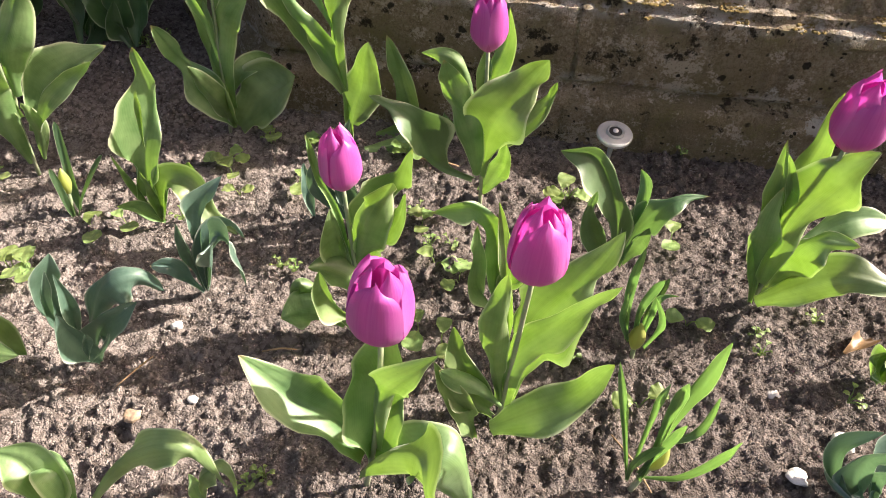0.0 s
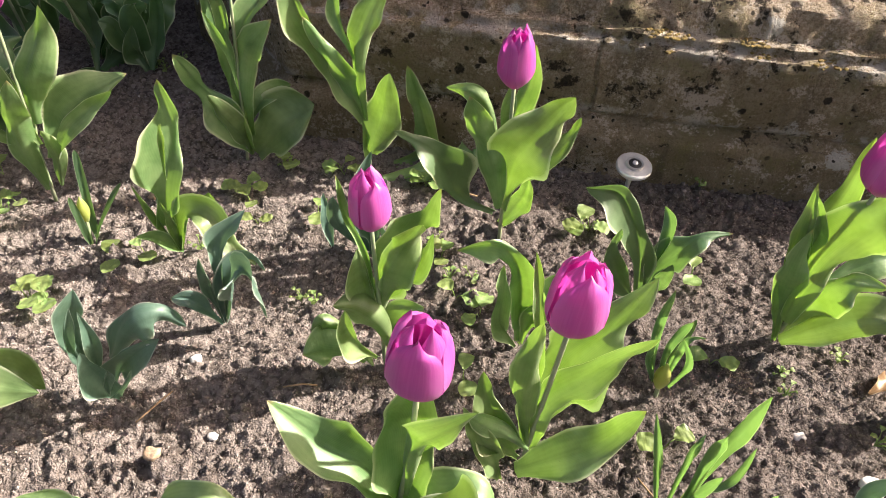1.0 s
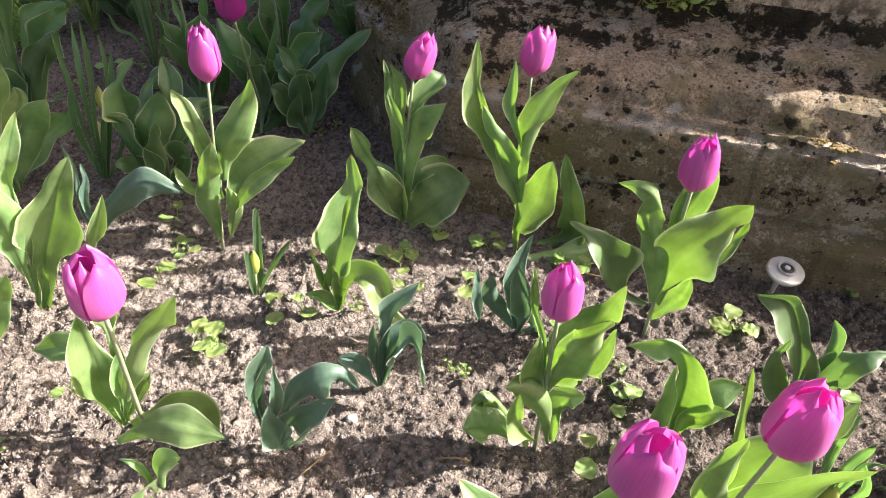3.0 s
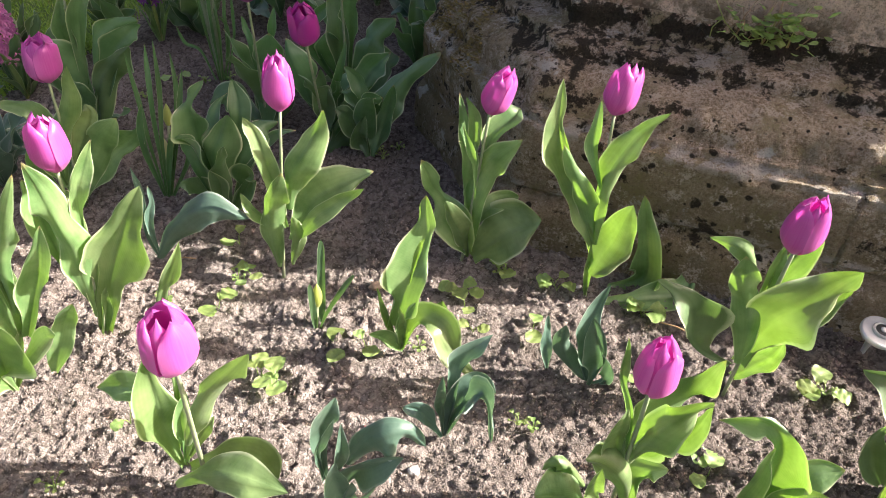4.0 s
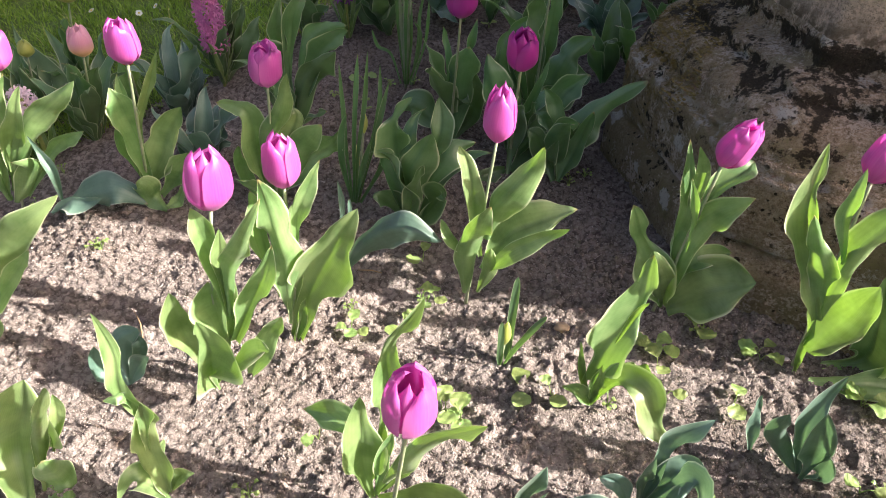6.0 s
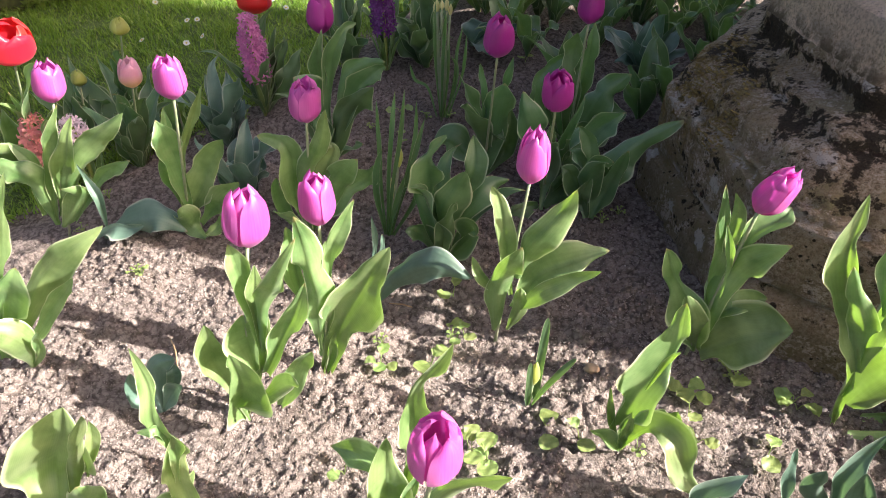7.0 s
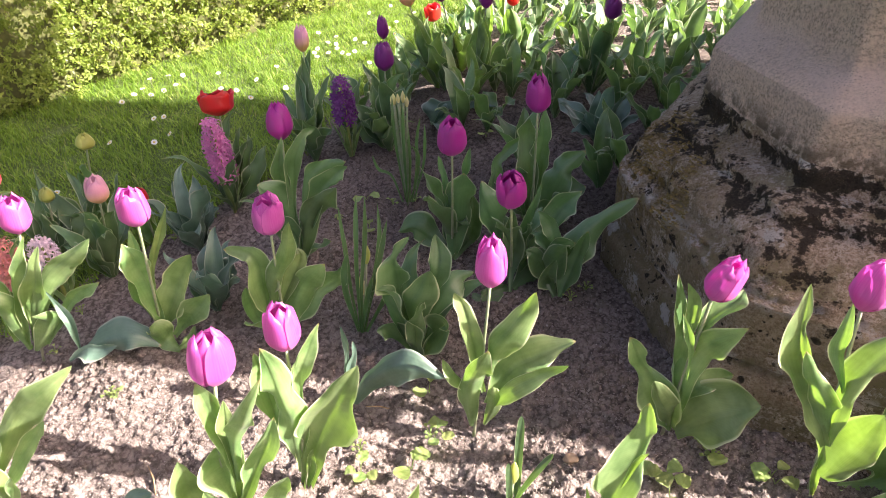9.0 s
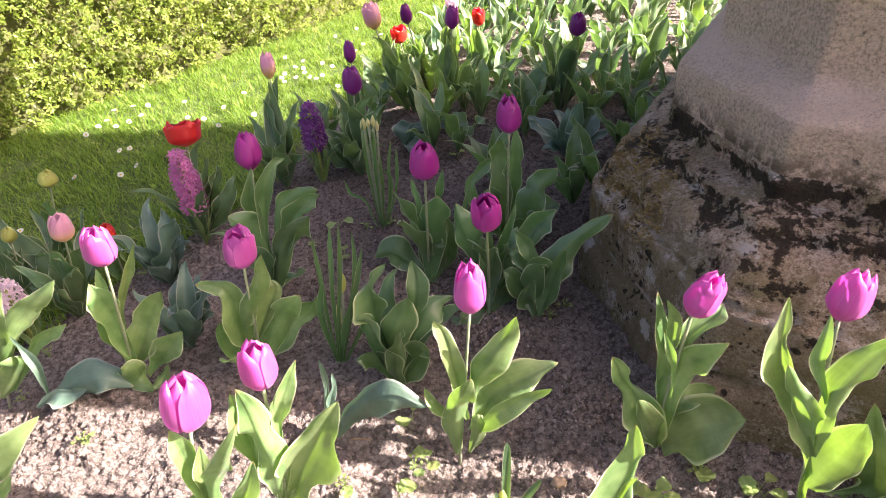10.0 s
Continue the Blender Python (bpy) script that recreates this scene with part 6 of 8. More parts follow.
blade(plant, [(-0.715, 0.912, 0.076), (-0.698, 0.933, 0.160), (-0.695, 0.946, 0.198), (-0.704, 0.953, 0.241)], 0.041, (0.44, -0.88, 0.18), cup=0.4, wave=0.12, material=LEAF_SHADED)
blade(plant, [(-0.711, 0.915, 0.076), (-0.687, 0.943, 0.137), (-0.670, 0.967, 0.154), (-0.655, 0.991, 0.153)], 0.044, (0.32, -0.78, 0.54), cup=-0.3, wave=0.12, material=LEAF_SHADED)
blade(plant, [(-0.733, 0.903, 0.025), (-0.734, 0.891, 0.056), (-0.729, 0.882, 0.083), (-0.726, 0.872, 0.098)], 0.019, (0.78, -0.55, -0.30), cup=0.8, material=LEAF_SHADED)
plant = daffodil((-0.862, 0.925), [], bud=[-0.887, 0.993, 0.12, 0.03], blooms=[[-0.89, 0.969, 0.06, 0.03]])
blade(plant, [(-0.859, 0.906, 0.004), (-0.876, 0.921, 0.097), (-0.877, 0.924, 0.184), (-0.878, 0.927, 0.270)], 0.009, (0.66, -0.74, 0.11), cup=0.5, wide=0.6, foot=0.6, wave=0.02, material=STRAP)
blade(plant, [(-0.857, 0.907, 0.004), (-0.865, 0.931, 0.119), (-0.860, 0.942, 0.213), (-0.856, 0.951, 0.277)], 0.010, (0.60, -0.79, 0.13), cup=0.5, wide=0.6, foot=0.6, wave=0.02, material=STRAP)
blade(plant, [(-0.854, 0.908, 0.004), (-0.856, 0.928, 0.097), (-0.840, 0.937, 0.197), (-0.830, 0.943, 0.293)], 0.009, (0.57, -0.82, 0.05), cup=0.5, wide=0.6, foot=0.6, wave=0.02, material=STRAP)
blade(plant, [(-0.851, 0.909, 0.004), (-0.840, 0.941, 0.092), (-0.822, 0.955, 0.164), (-0.808, 0.966, 0.233)], 0.011, (0.48, -0.87, 0.13), cup=0.5, wide=0.6, foot=0.6, wave=0.02, material=STRAP)
blade(plant, [(-0.853, 0.908, 0.004), (-0.844, 0.942, 0.090), (-0.826, 0.960, 0.184), (-0.825, 0.968, 0.262)], 0.009, (0.52, -0.84, 0.14), cup=0.5, wide=0.6, foot=0.6, wave=0.02, material=STRAP)
blade(plant, [(-0.861, 0.905, 0.004), (-0.877, 0.909, 0.079), (-0.871, 0.905, 0.137), (-0.855, 0.906, 0.190)], 0.014, (0.66, -0.75, -0.02), cup=0.5, wide=0.6, foot=0.6, wave=0.02, material=STRAP)
blade(plant, [(-0.847, 0.911, 0.004), (-0.822, 0.939, 0.065), (-0.803, 0.942, 0.122), (-0.796, 0.939, 0.165)], 0.014, (0.38, -0.92, 0.04), cup=0.5, wide=0.6, foot=0.6, wave=0.02, material=STRAP)
blade(plant, [(-0.853, 0.905, 0.004), (-0.845, 0.915, 0.057), (-0.832, 0.915, 0.102), (-0.817, 0.915, 0.145)], 0.012, (0.45, -0.89, -0.05), cup=0.5, wide=0.6, foot=0.6, wave=0.02, material=STRAP)
plant = tulip((-0.831, 1.222), (-0.736, 1.081, 0.354), [], height=0.06, width=0.045, material=LEAF_SHADED, colour=PURPLE_SHADED, label='purple tulip in the shade, petals and leaves in darker shaded tones', fill=5, clasp=0)
blade(plant, [(-0.832, 1.221, 0.017), (-0.835, 1.220, 0.134), (-0.840, 1.217, 0.195), (-0.846, 1.214, 0.231)], 0.020, (0.55, -0.84, 0.01), cup=0.6, material=LEAF_SHADED)
blade(plant, [(-0.814, 1.192, 0.004), (-0.808, 1.208, 0.098), (-0.798, 1.210, 0.161), (-0.787, 1.212, 0.208)], 0.068, (0.40, -0.91, 0.04), cup=-0.3, material=LEAF_SHADED)
blade(plant, [(-0.813, 1.232, 0.089), (-0.804, 1.237, 0.164), (-0.797, 1.241, 0.210), (-0.789, 1.245, 0.248)], 0.019, (0.39, -0.92, 0.02), cup=0.6, material=LEAF_SHADED)
blade(plant, [(-0.808, 1.184, 0.004), (-0.796, 1.241, 0.028), (-0.787, 1.246, 0.086), (-0.787, 1.246, 0.135)], 0.041, (0.37, -0.86, 0.35), cup=0.4, material=LEAF_SHADED)
blade(plant, [(-0.825, 1.199, 0.004), (-0.876, 1.209, 0.030), (-0.912, 1.201, 0.049), (-0.951, 1.190, 0.032)], 0.057, (0.19, -0.73, 0.65), cup=-0.3, material=LEAF_SHADED)
blade(plant, [(-0.823, 1.222, 0.004), (-0.793, 1.266, 0.043), (-0.777, 1.297, 0.086), (-0.771, 1.323, 0.171)], 0.029, (0.35, -0.84, 0.41), cup=0.5, material=LEAF_SHADED)
plant = tulip((-0.708, 1.377), (-0.662, 1.285, 0.362), [], height=0.058, width=0.042, material=LEAF_SHADED, colour=PURPLE_SHADED, label='purple tulip with upright leaves, both in darker shaded tones', fill=4, clasp=0)
blade(plant, [(-0.707, 1.360, 0.017), (-0.710, 1.355, 0.165), (-0.709, 1.352, 0.233), (-0.706, 1.350, 0.279)], 0.048, (0.39, -0.92, -0.04), cup=0.4, material=LEAF_SHADED)
blade(plant, [(-0.695, 1.361, 0.019), (-0.688, 1.361, 0.165), (-0.682, 1.361, 0.233), (-0.677, 1.360, 0.302)], 0.041, (0.33, -0.94, -0.03), cup=0.5, material=LEAF_SHADED)
blade(plant, [(-0.699, 1.382, 0.005), (-0.667, 1.407, 0.102), (-0.648, 1.425, 0.139), (-0.615, 1.451, 0.176)], 0.065, (0.18, -0.94, 0.29), cup=-0.3, material=LEAF_SHADED)
blade(plant, [(-0.716, 1.372, 0.007), (-0.776, 1.347, 0.143), (-0.761, 1.363, 0.186), (-0.728, 1.389, 0.223)], 0.030, (0.41, -0.91, 0.09), cup=0.5, material=LEAF_SHADED)
blade(plant, [(-0.700, 1.359, 0.004), (-0.720, 1.359, 0.090), (-0.726, 1.344, 0.140), (-0.725, 1.333, 0.174)], 0.062, (0.51, -0.86, -0.05), cup=-0.3, material=LEAF_SHADED)
blade(plant, [(-0.692, 1.362, 0.004), (-0.663, 1.413, 0.040), (-0.638, 1.438, 0.076), (-0.613, 1.463, 0.081)], 0.064, (0.34, -0.72, 0.60), cup=0.3, material=LEAF_SHADED)
leaf_tuft((-0.697, 1.832), [
    (-0.837, 1.862, 0.1, 0.07, 0.03, dict(roll=-29)),
    (-0.766, 1.791, 0.04, 0.056, 0.03, dict(roll=-26)),
    (-0.72, 1.867, 0.14, 0.063, 0, dict(roll=-16)),
    (-0.637, 1.909, 0.12, 0.056, 0.02, dict(roll=18)),
    (-0.607, 1.903, 0.07, 0.056, 0.02, dict(roll=24)),
    (-0.719, 1.777, 0.12, 0.07, 0, dict(roll=-11)),
    (-0.634, 1.801, 0.1, 0.07, 0, dict(roll=27))], fill=7, label='young tulip plants with pointed grey-green leaves')
plant = daffodil((-1.026, 1.351), [], blooms=[[-1.045, 1.364, 0.262, 0.021], [-1.038, 1.392, 0.258, 0.021], [-1.018, 1.376, 0.255, 0.019], [-1.06, 1.378, 0.25, 0.019], [-1.03, 1.36, 0.268, 0.017]], label='daffodil clump with narrow leaves and opening cream buds')
blade(plant, [(-1.034, 1.342, 0.004), (-1.055, 1.335, 0.076), (-1.080, 1.321, 0.095), (-1.091, 1.315, 0.137)], 0.009, (0.71, -0.68, 0.17), cup=0.5, wide=0.6, foot=0.6, wave=0.02, material=STRAP)
blade(plant, [(-1.026, 1.345, 0.004), (-1.039, 1.348, 0.126), (-1.042, 1.350, 0.212), (-1.042, 1.354, 0.273)], 0.009, (0.58, -0.81, 0.06), cup=0.5, wide=0.6, foot=0.6, wave=0.02, material=STRAP)
blade(plant, [(-1.023, 1.346, 0.004), (-1.022, 1.349, 0.113), (-1.017, 1.348, 0.202), (-1.011, 1.348, 0.262)], 0.009, (0.55, -0.84, -0.02), cup=0.5, wide=0.6, foot=0.6, wave=0.02, material=STRAP)
blade(plant, [(-1.018, 1.348, 0.004), (-1.016, 1.364, 0.106), (-1.019, 1.370, 0.177), (-1.023, 1.376, 0.210)], 0.009, (0.54, -0.83, 0.12), cup=0.5, wide=0.6, foot=0.6, wave=0.02, material=STRAP)
blade(plant, [(-1.013, 1.350, 0.004), (-0.998, 1.366, 0.108), (-0.994, 1.368, 0.168), (-0.984, 1.374, 0.224)], 0.009, (0.48, -0.88, 0.03), cup=0.5, wide=0.6, foot=0.6, wave=0.02, material=STRAP)
blade(plant, [(-1.010, 1.351, 0.004), (-0.986, 1.369, 0.094), (-0.976, 1.371, 0.155), (-0.971, 1.369, 0.211)], 0.009, (0.45, -0.89, -0.00), cup=0.5, wide=0.6, foot=0.6, wave=0.02, material=STRAP)
blade(plant, [(-1.018, 1.348, 0.004), (-0.999, 1.358, 0.066), (-0.987, 1.357, 0.130), (-0.996, 1.345, 0.164)], 0.009, (0.50, -0.86, -0.09), cup=0.5, wide=0.6, foot=0.6, wave=0.02, material=STRAP)
plant = tulip((-1.112, 1.024), (-1.127, 1.08, 0.316), [], height=0.058, width=0.046, material=LEAF_SHADED, colour=PURPLE_SHADED, label='purple tulip with broad leaves, both in darker shaded tones', fill=3, clasp=0)
blade(plant, [(-1.114, 1.023, 0.022), (-1.106, 1.031, 0.169), (-1.110, 1.033, 0.237), (-1.095, 1.045, 0.303)], 0.034, (0.69, -0.73, 0.01), cup=0.5, material=LEAF_SHADED)
blade(plant, [(-1.107, 1.027, 0.036), (-1.081, 1.045, 0.238), (-1.055, 1.063, 0.300), (-1.036, 1.077, 0.314)], 0.030, (0.58, -0.82, 0.00), cup=0.4, material=LEAF_SHADED)
blade(plant, [(-1.100, 1.030, 0.036), (-1.098, 1.020, 0.144), (-1.111, 1.002, 0.193), (-1.124, 0.983, 0.222)], 0.059, (0.85, -0.53, -0.03), cup=-0.3, wave=0.06, material=LEAF_SHADED)
blade(plant, [(-1.100, 1.030, 0.036), (-1.061, 1.060, 0.195), (-1.029, 1.085, 0.232), (-0.998, 1.109, 0.239)], 0.050, (0.45, -0.89, 0.12), cup=-0.3, material=LEAF_SHADED)
blade(plant, [(-1.101, 1.030, 0.005), (-1.062, 1.040, 0.125), (-1.027, 1.048, 0.172), (-0.988, 1.058, 0.211)], 0.055, (0.37, -0.93, -0.08), cup=-0.3, material=LEAF_SHADED)
blade(plant, [(-1.098, 1.031, 0.028), (-1.044, 1.061, 0.171), (-1.012, 1.079, 0.217), (-0.984, 1.094, 0.236)], 0.043, (0.40, -0.92, 0.06), cup=0.3, material=LEAF_SHADED)
blade(plant, [(-1.113, 1.023, 0.007), (-1.102, 1.022, 0.085), (-1.106, 1.012, 0.119), (-1.113, 1.001, 0.139)], 0.040, (0.80, -0.60, -0.10), cup=0.4, material=LEAF_SHADED)
plant = tulip((-0.99, 0.843), (-0.954, 0.839, 0.28), [], height=0.055, width=0.046, opening=0.2, frilly=0.8, label='purple tulip with a loose ruffled flower among broad leaves', fill=2, clasp=0)
blade(plant, [(-1.005, 0.835, 0.037), (-1.011, 0.831, 0.111), (-1.011, 0.831, 0.187), (-1.053, 0.809, 0.200)], 0.052, (0.86, -0.48, 0.17), cup=0.6, wave=0.12)
blade(plant, [(-1.007, 0.833, 0.005), (-1.027, 0.819, 0.044), (-1.029, 0.814, 0.095), (-1.026, 0.812, 0.125)], 0.035, (0.88, -0.47, 0.05), cup=0.5)
blade(plant, [(-1.003, 0.836, 0.047), (-0.979, 0.837, 0.129), (-0.942, 0.846, 0.195), (-0.918, 0.848, 0.274)], 0.039, (0.52, -0.84, -0.15), cup=-0.5, wave=0.06)
blade(plant, [(-0.989, 0.843, 0.007), (-0.956, 0.858, 0.080), (-0.924, 0.871, 0.132), (-0.892, 0.885, 0.171)], 0.057, (0.32, -0.95, 0.05), cup=-0.3, wave=0.06)
blade(plant, [(-0.981, 0.848, 0.020), (-0.929, 0.888, 0.087), (-0.903, 0.913, 0.115), (-0.886, 0.934, 0.139)], 0.041, (0.35, -0.87, 0.35), cup=0.3, wave=0.22)
blade(plant, [(-0.985, 0.846, 0.070), (-0.960, 0.871, 0.137), (-0.952, 0.887, 0.166), (-0.960, 0.893, 0.177)], 0.036, (0.57, -0.79, 0.22), cup=0.3)
plant = tulip((-1.212, 0.736), (-1.093, 0.705, 0.338), [], height=0.055, width=0.042, clasp=0)
blade(plant, [(-1.184, 0.729, 0.041), (-1.181, 0.726, 0.139), (-1.182, 0.722, 0.196), (-1.186, 0.716, 0.235)], 0.051, (0.90, -0.44, -0.02), cup=0.5)
blade(plant, [(-1.203, 0.741, 0.058), (-1.193, 0.750, 0.142), (-1.163, 0.770, 0.215), (-1.137, 0.789, 0.284)], 0.020, (0.71, -0.70, -0.06), cup=0.6)
blade(plant, [(-1.211, 0.737, 0.009), (-1.180, 0.757, 0.077), (-1.154, 0.775, 0.128), (-1.125, 0.795, 0.179)], 0.059, (0.56, -0.83, 0.00), cup=0.35, wave=0.08)
blade(plant, [(-1.183, 0.743, -0.000), (-1.151, 0.762, 0.041), (-1.121, 0.771, 0.077), (-1.091, 0.779, 0.107)], 0.048, (0.30, -0.95, 0.06), cup=0.3)
blade(plant, [(-1.141, 0.717, -0.000), (-1.178, 0.721, 0.011), (-1.172, 0.712, 0.046), (-1.176, 0.699, 0.061)], 0.045, (0.86, -0.31, 0.39), cup=-0.5, wave=0.12)
blade(plant, [(-1.212, 0.736, 0.031), (-1.222, 0.731, 0.082), (-1.224, 0.729, 0.116), (-1.228, 0.727, 0.141)], 0.029, (0.91, -0.39, 0.10), cup=0.5)
blade(plant, [(-1.201, 0.742, 0.086), (-1.201, 0.746, 0.156), (-1.206, 0.747, 0.198), (-1.207, 0.750, 0.237)], 0.020, (0.87, -0.49, 0.06), cup=0.6)
blade(plant, [(-1.151, 0.716, -0.000), (-1.147, 0.733, -0.000), (-1.144, 0.750, 0.006), (-1.121, 0.751, 0.042)], 0.031, (0.51, -0.80, 0.32), cup=0.5)
plant = tulip((-1.42, 0.602), (-1.375, 0.66, 0.277), [], height=0.055, width=0.045, opening=0.2, clasp=0)
blade(plant, [(-1.422, 0.601, -0.018), (-1.366, 0.639, 0.123), (-1.315, 0.673, 0.179), (-1.262, 0.710, 0.232)], 0.048, (0.62, -0.78, -0.06), cup=-0.4, wave=0.05)
blade(plant, [(-1.398, 0.617, -0.004), (-1.346, 0.652, 0.077), (-1.314, 0.674, 0.115), (-1.276, 0.701, 0.135)], 0.032, (0.51, -0.86, 0.07), cup=0.5, wave=0.1)
blade(plant, [(-1.427, 0.597, -0.011), (-1.416, 0.593, 0.093), (-1.432, 0.570, 0.133), (-1.463, 0.536, 0.148)], 0.055, (0.97, -0.15, 0.16), cup=-0.5)
blade(plant, [(-1.427, 0.597, -0.003), (-1.405, 0.617, 0.116), (-1.386, 0.633, 0.181), (-1.362, 0.654, 0.244)], 0.027, (0.83, -0.55, -0.09), cup=0.5)
blade(plant, [(-1.416, 0.605, 0.011), (-1.387, 0.625, 0.105), (-1.365, 0.640, 0.167), (-1.340, 0.656, 0.219)], 0.036, (0.78, -0.61, -0.13), cup=0.4)
blade(plant, [(-1.443, 0.586, 0.012), (-1.442, 0.599, 0.073), (-1.449, 0.606, 0.118), (-1.480, 0.597, 0.157)], 0.032, (0.91, -0.31, 0.26), cup=0.4)
blade(plant, [(-1.420, 0.602, -0.018), (-1.378, 0.614, 0.034), (-1.349, 0.618, 0.078), (-1.356, 0.598, 0.101)], 0.047, (0.74, -0.52, -0.42), cup=-0.4)
plant = leaf_tuft((-1.275, 0.646), [], label='tulip plant with broad grey-green leaves bent to the soil')
blade(plant, [(-1.314, 0.619, -0.006), (-1.261, 0.656, 0.026), (-1.219, 0.684, 0.038), (-1.181, 0.710, 0.001)], 0.069, (0.42, -0.66, 0.62), cup=-0.4, wave=0.05, material=LEAF_GREY)
blade(plant, [(-1.305, 0.625, 0.002), (-1.307, 0.632, 0.066), (-1.318, 0.633, 0.103), (-1.332, 0.631, 0.143)], 0.021, (0.91, -0.37, 0.19), cup=0.7, material=LEAF_GREY)
blade(plant, [(-1.322, 0.608, -0.008), (-1.282, 0.629, 0.024), (-1.251, 0.638, 0.025), (-1.214, 0.651, 0.041)], 0.030, (0.16, -0.89, 0.42), cup=0.5, wave=0.2, material=LEAF_GREY)
tulip((-1.554, 0.868), (-1.51, 0.886, 0.174), [
    (-1.861, 0.931, 0.1, 0.056, 0.01, dict(roll=-29)),
    (-1.552, 0.979, 0.06, 0.056, 0.02, dict(roll=1)),
    (-1.602, 0.877, 0.06, 0.07, 0, dict(roll=-29)),
    (-1.692, 1.051, 0.1, 0.042, 0, dict(roll=-18))], height=0.05, width=0.042, colour=PINK, material=LEAF_SHADED, fill=7, label='small pink and yellow tulip at the edge of the lawn', opening=0.05)
leaf_tuft((-1.403, 1.012), [
    (-1.509, 1.068, 0.1, 0.056, 0, dict(roll=-27)),
    (-1.478, 1.111, 0.1, 0.056, 0, dict(roll=-18)),
    (-1.39, 1.082, 0.05, 0.063, 0.02, dict(roll=5)),
    (-1.455, 0.987, 0.08, 0.056, 0, dict(roll=-27)),
    (-1.433, 1.043, 0.1, 0.056, 0, dict(roll=-21))], fill=7, label='tulip plant with pointed blue-grey leaves')
leaf_tuft((-1.168, 0.841), [
    (-1.237, 0.906, 0.1, 0.063, 0, dict(roll=-22)),
    (-1.174, 0.932, 0.08, 0.056, 0.01, dict(roll=-2)),
    (-1.23, 0.861, 0.06, 0.056, 0.02, dict(roll=-29)),
    (-1.208, 0.941, 0.1, 0.056, 0, dict(roll=-11)),
    (-1.142, 0.896, 0.05, 0.056, 0.02, dict(roll=13))], fill=4, label='young tulip plant with cupped blue-grey leaves')
tulip((-1.76, 0.976), (-1.705, 1.01, 0.194), [
    (-1.918, 1.053, 0.05, 0.042, 0, dict(roll=-27)),
    (-1.815, 1.064, 0.05, 0.042, 0, dict(roll=-16))], height=0.032, width=0.038, colour=BUD_GREEN, material=LEAF_SHADED, fill=7, label='tulip with a round green unopened bud by the lawn', opening=-0.1)
tulip((-1.748, 0.856), (-1.744, 0.893, 0.1), [
    (-1.855, 0.926, 0.08, 0.056, 0, dict(roll=-25)),
    (-1.773, 0.938, 0.06, 0.056, 0, dict(roll=-9)),
    (-1.663, 0.882, 0.04, 0.056, 0.02, dict(roll=29))], height=0.03, width=0.03, colour=BUD_GREEN, material=LEAF_SHADED, fill=7, label='tulip with a round green unopened bud by the lawn', opening=-0.1)
tulip((-1.481, 1.206), (-1.556, 1.299, 0.2), [
    (-1.505, 1.3, 0.14, 0.056, 0, dict(roll=-7)),
    (-1.467, 1.306, 0.12, 0.063, 0, dict(roll=4)),
    (-1.65, 1.346, 0.12, 0.042, 0, dict(roll=-23)),
    (-1.418, 1.299, 0.1, 0.07, 0, dict(roll=17))], height=0.05, width=0.074, opening=0.45, colour=RED, material=LEAF_SHADED, fill=7, label='open red tulip behind a pink hyacinth')
tulip((-1.443, 1.503), (-1.503, 1.601, 0.28), [
    (-1.612, 1.6, 0.12, 0.042, 0, dict(roll=-26)),
    (-1.493, 1.594, 0.24, 0.056, 0, dict(roll=-14)),
    (-1.414, 1.573, 0.2, 0.056, 0, dict(roll=11)),
    (-1.342, 1.485, 0.08, 0.056, 0.02, dict(roll=30)),
    (-1.462, 1.436, 0.08, 0.042, 0, dict(roll=-8))], height=0.055, width=0.036, colour=PINK, material=LEAF_SHADED, fill=7, label='pale pink tulip with upright leaves in shaded green')
tulip((-1.234, 1.59), (-1.213, 1.58, 0.27), [
    (-1.352, 1.588, 0.12, 0.07, 0, dict(roll=-30)),
    (-1.276, 1.591, 0.18, 0.07, 0, dict(roll=-30)),
    (-1.127, 1.522, 0.15, 0.056, 0, dict(roll=25)),
    (-1.261, 1.51, 0.1, 0.084, 0.02, dict(roll=-10)),
    (-1.339, 1.554, 0.05, 0.07, 0.02, dict(roll=-28))], height=0.058, width=0.046, colour=VIOLET, material=LEAF_SHADED, fill=7, label='dark violet tulip among leaves in shaded green')
tulip((-1.312, 1.744), (-1.317, 1.736, 0.29), [
    (-1.456, 1.801, 0.15, 0.042, 0, dict(roll=-28)),
    (-1.295, 1.808, 0.15, 0.042, 0, dict(roll=8))], height=0.05, width=0.03, colour=VIOLET, material=LEAF_SHADED, fill=7, label='slim dark violet tulip bud', opening=-0.05)
leaf_tuft((-1.206, 1.786), [
    (-1.187, 1.83, 0.05, 0.112, 0.02, dict(fold=0.1, roll=12)),
    (-1.103, 1.837, 0.06, 0.042, 0.02, dict(roll=27)),
    (-1.006, 1.828, 0.07, 0.042, 0.02, dict(roll=29)),
    (-1.072, 1.669, 0.03, 0.056, 0.02, dict(roll=23))], label='low tulip plant with one broad rounded grey leaf')

